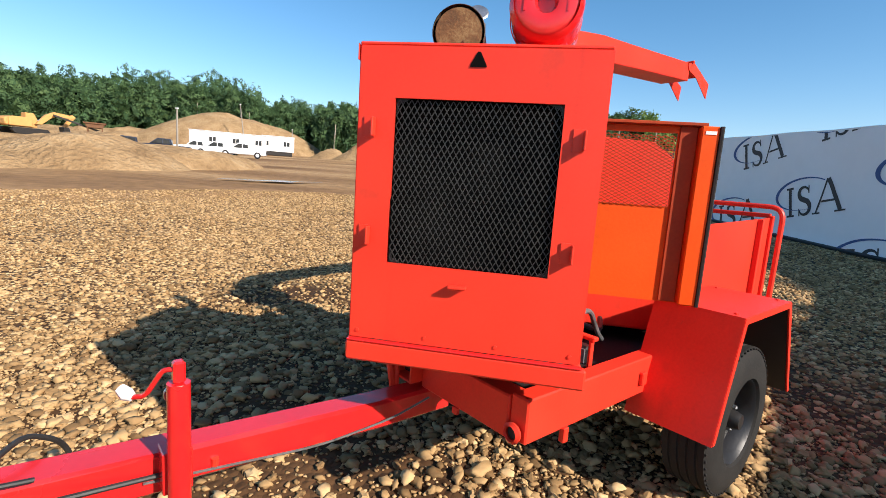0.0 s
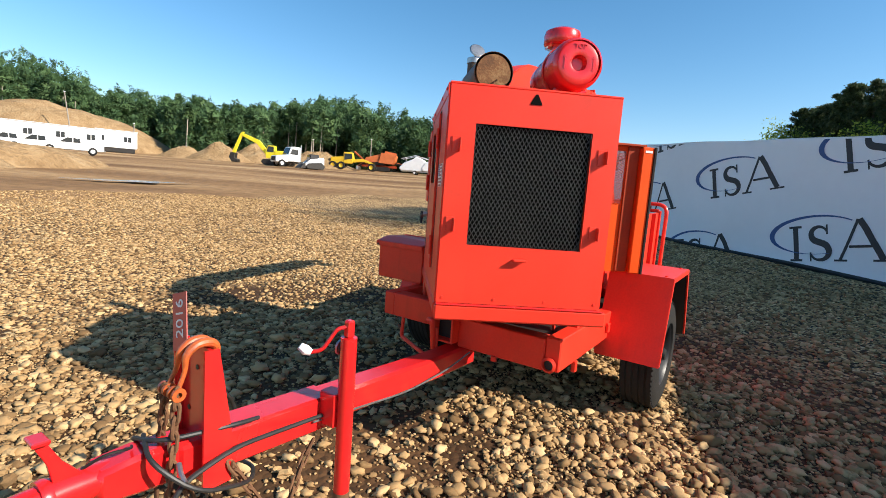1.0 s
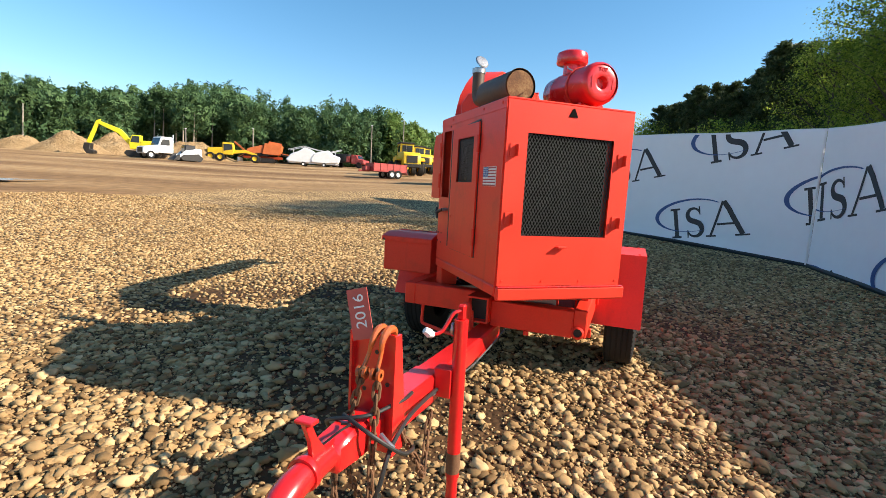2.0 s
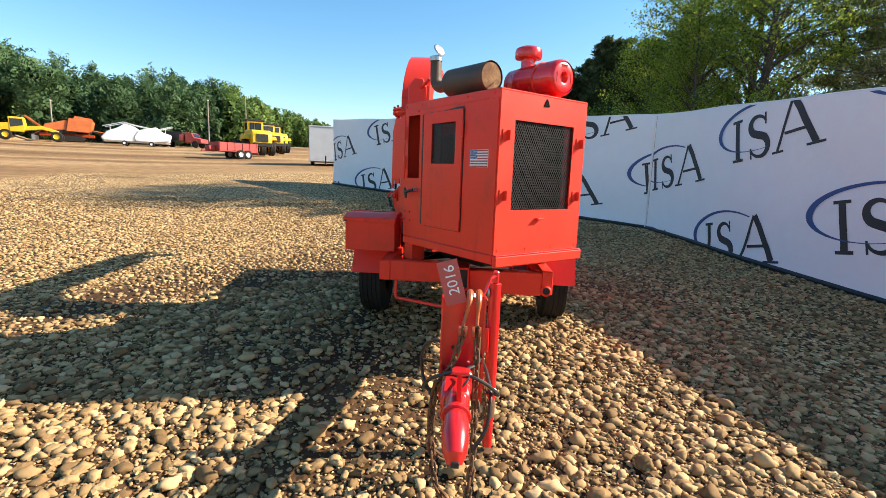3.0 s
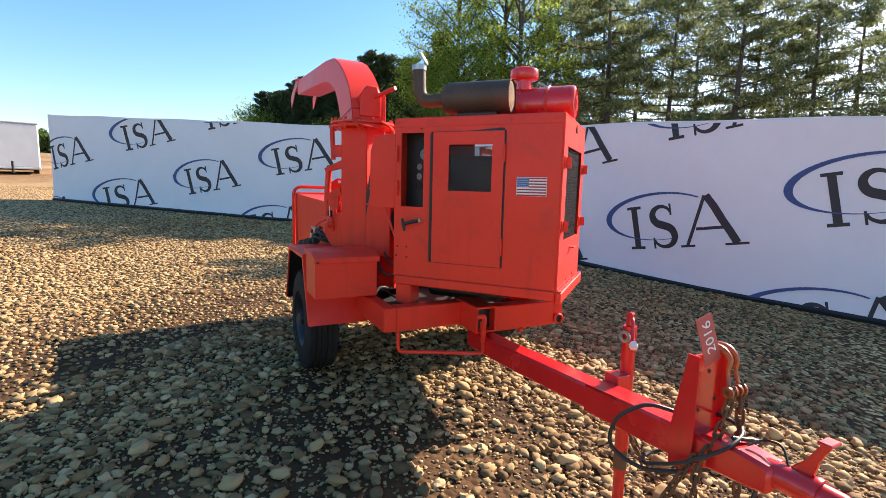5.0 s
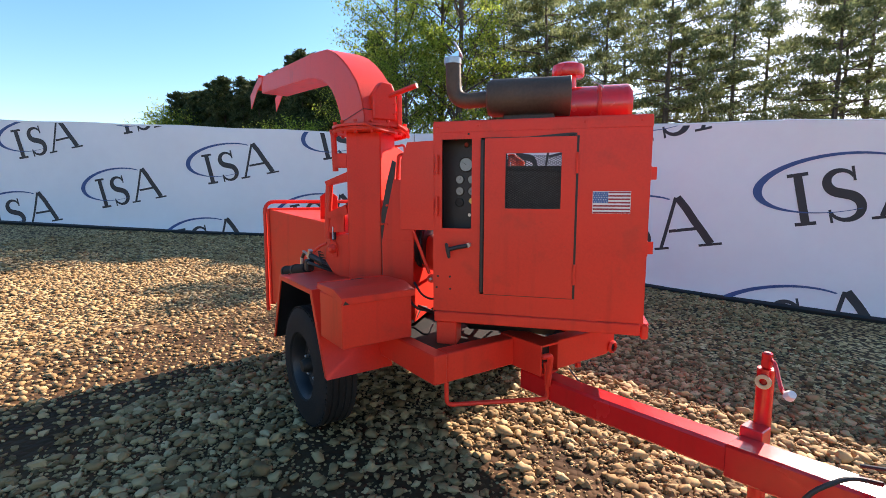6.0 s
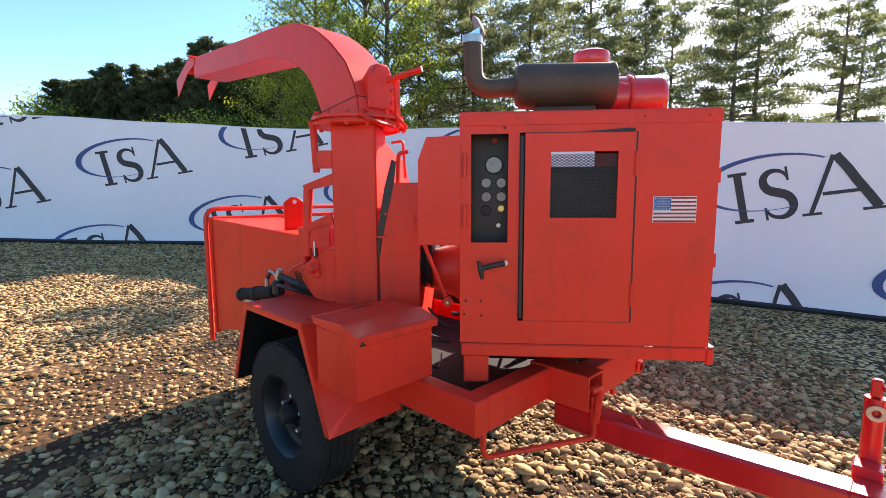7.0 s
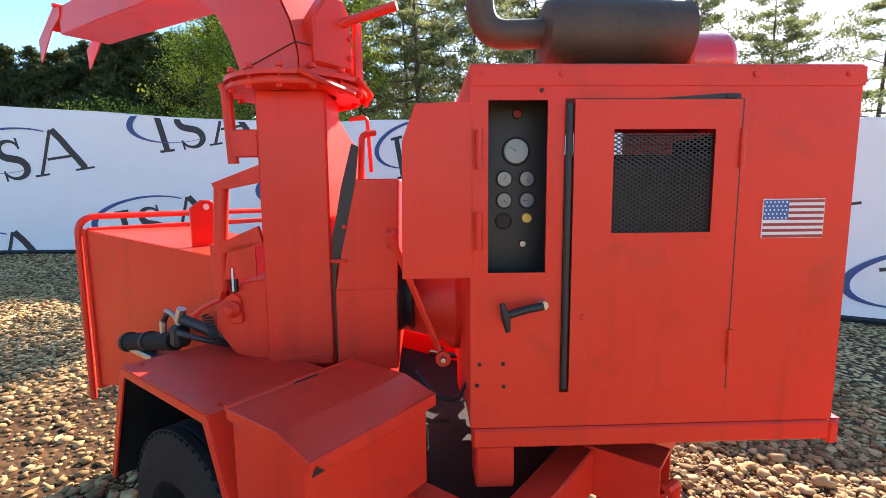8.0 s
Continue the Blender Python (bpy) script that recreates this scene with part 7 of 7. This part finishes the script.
def hulls(az, far, heading):
    m = stand(az, far, heading) @ Matrix.Diagonal((0.72, 1, 1.1, 1))
    root = thing("boat_trailer", m.translation, "white shrink-wrapped boats with a canopy frame on a trailer", "boats")
    part("hull", shape(m, [(-5.6, 0.7), (-5.9, 1.6), (-4.4, 1.9), (-3.4, 2.5), (-1.6, 2.2), (-0.4, 2.0), (0.4, 1.2), (0.2, 0.6), (-2.4, 0.5)], -1.1, 1.1, 0.12), WHITE, root)
    part("hull", shape(m, [(-0.6, 0.8), (-0.7, 1.9), (0.6, 2.5), (1.8, 2.75), (3.0, 2.2), (4.8, 1.7), (5.9, 0.9), (5.2, 0.5), (1.0, 0.45)], -1.0, 1.0, 0.15), WHITE, root)
    for y in (-0.9, 0.9):
        part("canopy_bar", pipe([m @ Vector(p) for p in ((-6.2, y, 2.7), (-3.6, y, 2.2), (-0.6, y, 2.5), (2.0, y, 2.9), (5.4, y, 2.3))], 0.06, 6), ALU, root)
    for x in (-5.0, -1.8, 1.2, 4.2):
        part("canopy_post", pipe([m @ Vector((x, 0.9, 0.5)), m @ Vector((x, 0.9, 2.5))], 0.05, 6), ALU, root)
    part("trailer_frame", box(-5.6, 5.4, -0.8, 0.8, 0.42, 0.55, 0.02, m), ALU, root)
    wheels(root, m, [(-2.5, -1.0), (-2.5, 1.0), (2.0, -1.0), (2.0, 1.0)], 0.33, 0.2, WHITE)


hulls(87.1, 82, 82)


def dump_truck(az, far, heading):
    m = stand(az, far, heading)
    root = thing("dump_truck", m.translation, "red truck with a dark box behind the cab", "truck")
    part("cab", shape(m, [(0.6, 0.7), (0.5, 2.2), (1.6, 2.2), (1.95, 1.5), (3.0, 1.35), (3.1, 0.7)], -1.05, 1.05, 0.08), TRAILER_RED, root)
    part("windscreen", slab([(-0.9, 0), (0.9, 0), (0.85, 0.6), (-0.85, 0.6)], 0.02, m @ axes((1.93, 0, 1.55), (0, 1, 0), (-0.45, 0, 1))), GLASS, root)
    part("box", shape(m, [(-5.0, 0.9), (-5.0, 2.3), (0.2, 2.3), (0.2, 0.9)], -1.15, 1.15, 0.04), DARK, root)
    part("stake_side", box(-0.2, 0.4, -1.2, 1.2, 1.0, 1.9, 0.02, m), TRAILER_RED, root)
    wheels(root, m, [(2.1, -1.0), (2.1, 1.0), (-2.6, -1.0), (-2.6, 1.0), (-3.8, -1.0), (-3.8, 1.0)], 0.5, 0.32, DARK)


dump_truck(82.9, 84, -120)


def utility_trailer(az, far, heading):
    m = stand(az, far, heading) @ Matrix.Scale(0.8, 4)
    root = thing("dump_trailer", m.translation, "red steel dump trailer with high ribbed sides", "trailer")
    for y in (-1.0, 0.96):
        side = part("side_wall", box(-2.2, 2.2, y, y + 0.05, 0.75, 1.55, 0.01, m), TRAILER_RED, root)
        for k in range(6):
            x = -2.1 + k * 0.84
            part("rib", box(x - 0.04, x + 0.04, y - 0.05 if y < 0 else y + 0.05, y if y < 0 else y + 0.1, 0.72, 1.57, 0.01, m), TRAILER_RED, side)
    part("front_wall", box(2.15, 2.2, -0.95, 0.95, 0.75, 1.55, 0.01, m), TRAILER_RED, root)
    part("tail_gate", box(-2.2, -2.15, -0.95, 0.95, 0.75, 1.55, 0.01, m), TRAILER_RED, root)
    part("floor", box(-2.2, 2.2, -1.0, 1.0, 0.62, 0.75, 0.02, m), TRAILER_RED, root)
    part("drawbar", shape(m, [(2.2, 0.55), (2.2, 0.75), (3.5, 0.7), (3.5, 0.55)], -0.12, 0.12, 0.02), TRAILER_RED, root)
    part("hydraulic_box", box(2.3, 2.9, -0.45, 0.45, 0.7, 1.15, 0.03, m), TRAILER_RED, root)
    part("ramp_rail", box(-2.4, -2.2, -0.9, 0.9, 0.5, 0.6, 0.02, m), TRAILER_RED, root)
    wheels(root, m, [(-0.9, -1.15), (-0.9, 1.15), (-0.1, -1.15), (-0.1, 1.15)], 0.37, 0.22, WHITE)


utility_trailer(79.0, 45, 118)


def wheel_loader(az, far, heading, label):
    m = stand(az, far, heading) @ Matrix.Scale(1.08, 4)
    root = thing("wheel_loader", m.translation, label, "loader", "yellow wheel loaders")
    part("engine_cover", shape(m, [(-3.2, 1.0), (-3.2, 1.9), (-2.8, 2.2), (-0.6, 2.3), (-0.6, 0.9)], -0.85, 0.85, 0.08), YELLOW, root)
    cab = part("cab", shape(m, [(-0.9, 1.6), (-0.9, 3.1), (0.4, 3.1), (0.6, 1.6)], -0.65, 0.65, 0.06), YELLOW, root)
    for x, y in ((-0.88, -0.67), (-0.88, 0.6), (0.42, -0.67), (0.42, 0.6)):
        part("cab_post", box(x, x + 0.1, y, y + 0.08, 1.6, 3.12, 0.01, m), YELLOW, cab)
    for y in (-0.665, 0.65):
        part("cab_window", shape(m, [(-0.75, 2.05), (-0.75, 2.95), (0.3, 2.95), (0.42, 2.05)], y, y + 0.015, 0), GLASS, cab)
    part("front_window", box(0.5, 0.56, -0.5, 0.5, 2.0, 2.9, 0, m), GLASS, cab)
    part("roof", box(-1.0, 0.6, -0.75, 0.75, 3.1, 3.25, 0.03, m), DARK, cab)
    part("rear_grille", box(-3.26, -3.2, -0.5, 0.5, 1.2, 1.85, 0.01, m), DARK, root)
    part("counterweight", box(-3.5, -3.2, -0.8, 0.8, 0.75, 1.1, 0.05, m), DARK, root)
    part("rear_window", box(-0.95, -0.9, -0.5, 0.5, 2.3, 2.95, 0, m), GLASS, cab)
    part("exhaust", pipe([m @ Vector((-1.6, 0.3, 2.2)), m @ Vector((-1.6, 0.3, 2.9))], 0.06, 8), DARK, root)
    part("front_body", shape(m, [(0.4, 0.7), (0.4, 1.7), (1.5, 1.9), (1.7, 0.7)], -0.5, 0.5, 0.05), YELLOW, root)
    for y in (-0.75, 0.6):
        part("lift_arm", shape(m, [(1.0, 1.8), (1.2, 2.1), (2.4, 1.4), (3.2, 0.6), (3.0, 0.4), (2.2, 1.1)], y, y + 0.15, 0.03), YELLOW, root)
    part("bucket", shape(m, [(2.9, 0.1), (2.7, 0.9), (3.0, 1.3), (3.1, 1.3), (3.2, 0.4), (3.8, 0.1)], -1.15, 1.15, 0.04), DARK, root)
    for y in (-1.1, 1.1):
        part("mudguard", shape(m, [(-2.7, 1.45), (-2.3, 1.75), (-1.2, 1.75), (-0.9, 1.45), (-0.95, 1.4), (-2.6, 1.4)], y - 0.3, y + 0.3, 0.02), YELLOW, root)
    wheels(root, m, [(-1.8, -1.1), (-1.8, 1.1), (1.4, -1.1), (1.4, 1.1)], 0.75, 0.55, YELLOW)


wheel_loader(76.8, 52, 12, "yellow wheel loader with a dark roof, seen from behind")
wheel_loader(75.3, 61, 16, "yellow wheel loader parked behind another one")
wheel_loader(74.5, 66, 14, "yellow wheel loader with a worn dark bucket")


def cargo_trailer():
    m = Matrix.Translation((11.4, 31.2, lift(11.4, 31.2))) @ Matrix.Rotation(radians(66), 4, "Z")
    root = thing("cargo_trailer", m.translation, "plain white enclosed cargo trailer behind the fence's end", "trailer")
    part("body", box(-2.2, 2.4, -1.1, 1.1, 0.3, 2.5, 0.05, m), WHITE, root)
    part("roof_cap", box(-2.22, 2.42, -1.12, 1.12, 2.5, 2.57, 0.02, m), ALU, root)
    part("lower_trim", box(-2.22, 2.42, -1.115, 1.115, 0.22, 0.32, 0.02, m), ALU, root)
    part("door_seam", box(1.5, 1.53, -1.104, -1.1, 0.6, 2.45, 0, m), DARK, root)
    part("jack", pipe([m @ Vector((-2.6, 0, 0)), m @ Vector((-2.6, 0, 0.6))], 0.05, 8), DARK, root)
    wheels(root, m, [(-0.2, -1.0), (-0.2, 1.0), (0.7, -1.0), (0.7, 1.0)], 0.35, 0.2, WHITE)


cargo_trailer()


# ---- gravel ----
def stone_shapes(detail, count, seed):
    """Rounded, flattened stones as vertex arrays, with their shared faces."""
    out = []
    for k in range(count):
        bm = bmesh.new()
        bmesh.ops.create_icosphere(bm, subdivisions=detail, radius=1)
        v = np.array([p.co for p in bm.verts])
        faces = np.array([[q.index for q in f.verts] for f in bm.faces]) if not bm.verts.index_update() else None
        bm.free()
        rough = np.array([noise.noise(Vector(p) * 1.7 + Vector((seed + 7 * k, k, 0))) for p in v]) * 0.75
        v = v * (1 + rough)[:, None] * np.array([1.25, 0.85, 0.6])
        out.append(v)
    return out, faces


def yard_height(x, y):
    return lift(x, y) + 0.03 * noise.noise((x * 0.6, y * 0.6, 0)) - 0.02


# soil bared along these lines stands in for the shaded edge of each rut
TYRE_TRACKS = ([(0.3, 5.35), (0.71, 4.84), (0.97, 4.23)], [(1.4, 6.5), (1.9, 5.79), (2.29, 4.69)],
               [(-2.9, 14.1), (-1.96, 9.8), (-1.2, 7.4), (-0.5, 6.6)], [(-1.1, 15.2), (-0.54, 11.6), (0.5, 8.5)])


def tracked(x, y):
    """How far a turning tyre's track thins the stones, for the rut's dark shaded line: 0 to 1."""
    most = 0.0
    if -3.5 < x < 3.0 and y > 3.8:
        for line in TYRE_TRACKS:
            for (x0, y0), (x1, y1) in zip(line, line[1:]):
                dx, dy = x1 - x0, y1 - y0
                f = max(0.0, min(1.0, ((x - x0) * dx + (y - y0) * dy) / (dx * dx + dy * dy)))
                away = math.hypot(x - x0 - f * dx, y - y0 - f * dy)
                most = max(most, math.exp(-(away / 0.09) ** 2))
    return most


def bare(x, y):
    """How far the soil shows between the stones: 0 to 1."""
    worn = 0.62 * math.exp(-((x + 0.3) ** 2 + (y - 1.0) ** 2) / 1.8)      # bare earth round the chipper, spread wider so dark soil deepens its shade
    return noise.noise((x * 0.45 + 9, y * 0.45, 2)) + 0.5 * noise.noise((x * 1.6, y * 1.6, 7)) + worn + 0.7 * tracked(x, y)


def scatter(cell, inside, rng, low, high, wide=15.0, deep=13.5):
    spots = []
    for i in range(int(wide / cell)):
        for j in range(int((deep + (wide - 15.0)) / cell)):
            x, y = 7.0 - wide + (i + rng.random()) * cell, -2.6 + (j + rng.random()) * cell
            if not inside(x, y):
                continue
            b = bare(x, y)
            if b > 0.36 and rng.random() < min(0.6, (b - 0.36) * 1.5):
                continue
            r = low + (high - low) * rng.random() ** 2.7
            spots.append((x, y, yard_height(x, y), r))
    return spots


def stone_sheet(name, spots, detail, seed, label, proud=0.45, slope=0.28):
    rng = np.random.default_rng(seed)
    shapes, faces = stone_shapes(detail, 14, seed)
    n, nv, nf = len(spots), len(shapes[0]), len(faces)
    spots = np.array(spots)
    kind = rng.integers(0, len(shapes), n)
    base = np.array(shapes)[kind]
    a, tilt = rng.random(n) * 2 * np.pi, rng.normal(size=n) * slope
    ct, st = np.cos(tilt)[:, None], np.sin(tilt)[:, None]
    y, z = base[:, :, 1] * ct - base[:, :, 2] * st, base[:, :, 1] * st + base[:, :, 2] * ct
    ca, sa = np.cos(a)[:, None], np.sin(a)[:, None]
    x, y = base[:, :, 0] * ca - y * sa, base[:, :, 0] * sa + y * ca
    verts = np.stack([x, y, z], 2) * spots[:, 3][:, None, None]
    verts += np.stack([spots[:, 0], spots[:, 1], spots[:, 2] + spots[:, 3] * (0.08 + proud * rng.random(n))], 1)[:, None, :]
    index = (faces[None] + (np.arange(n) * nv)[:, None, None]).astype(np.int32)
    data = bpy.data.meshes.new(name)
    data.vertices.add(n * nv)
    data.vertices.foreach_set("co", verts.astype(np.float32).ravel())
    data.loops.add(n * nf * 3)
    data.loops.foreach_set("vertex_index", index.ravel())
    data.polygons.add(n * nf)
    data.polygons.foreach_set("loop_start", np.arange(0, n * nf * 3, 3, dtype=np.int32))
    data.polygons.foreach_set("use_smooth", np.repeat(kind % 4 != 0, nf))
    data.update()
    data.materials.append(STONES)
    return tagged(new(name, data), label, "gravel", kind="stuff")


def clear_of_fence(x, y):
    edge = np.interp(y, [-5.2, -3.3, -1.15, 1.1, 2.4, 3.8, 6.5, 9.0, 12.0], [3.6, 4.22, 4.88, 6.03, 6.85, 7.6, 7.22, 6.5, 6.0])
    return x < edge - 0.05


def build_gravel():
    rng = random.Random(3)

    def near(x, y):
        return (x + 0.7) ** 2 / 10.5 + (y - 0.5) ** 2 / 7.0 < 1

    def middle(x, y):
        return not near(x, y) and y > -2.4 and (x + 0.3) ** 2 / 50 + (y - 1.5) ** 2 / 46 < 1 and clear_of_fence(x, y)

    spots = scatter(0.0375, near, rng, 0.0105, 0.037)
    stone_sheet("gravel", [s for s in spots if s[3] > 0.019], 2, 4, "loose tan and grey river stones under the chipper")
    small = [(x, y, z, r * 0.55 + 0.002) for x, y, z, r in scatter(0.03, near, rng, 0.009, 0.022)]
    stone_sheet("gravel", [s for s in spots if s[3] <= 0.019] + small, 1, 5, "small tan pebbles between larger river stones")
    stone_sheet("gravel", scatter(0.052, middle, rng, 0.012, 0.034), 1, 6, "loose tan and grey river stones across the yard", 0.3, 0.16)

    def beyond(x, y):
        edge = np.interp(x, [-14.5, -11.5, -8.0, -5.0, -3.0, 0.0, 7.0], [9.0, 12.3, 16.0, 15.0, 13.2, 11.6, 10.8])
        return (x + 0.3) ** 2 / 50 + (y - 1.5) ** 2 / 46 >= 1 and 2.0 < y < edge + 1.4 * noise.noise((x * 0.4, y * 0.4, 8)) and clear_of_fence(x, y)

    stone_sheet("gravel", scatter(0.085, beyond, rng, 0.016, 0.038, 21.5, 12.5), 1, 8, "scattered tan stones at the far edge of the gravel", 0.3, 0.16)
    # larger single stones by the drawbar
    shapes, faces = stone_shapes(2, 12, 40)
    meshes = []
    for v in shapes:
        data = bpy.data.meshes.new("stone")
        data.from_pydata([tuple(p) for p in v], [], [tuple(int(i) for i in f) for f in faces])
        data.polygons.foreach_set("use_smooth", [True] * len(data.polygons))
        data.materials.append(STONE_ONE)
        meshes.append(data)
    for k in range(290):
        x, y = -3.0 + 4.4 * rng.random(), -1.5 + 3.6 * rng.random()
        r = 0.022 + 0.03 * rng.random() ** 3
        ob = new("stone", meshes[k % len(meshes)])
        ob.parent = ground
        ob.location = (x, y, yard_height(x, y) + 0.016 + r * 0.22)
        ob.rotation_euler = (0.3 * (rng.random() - 0.5), 0.3 * (rng.random() - 0.5), 6.28 * rng.random())
        ob.scale = (r, r, r * (0.8 + 0.4 * rng.random()))


build_gravel()
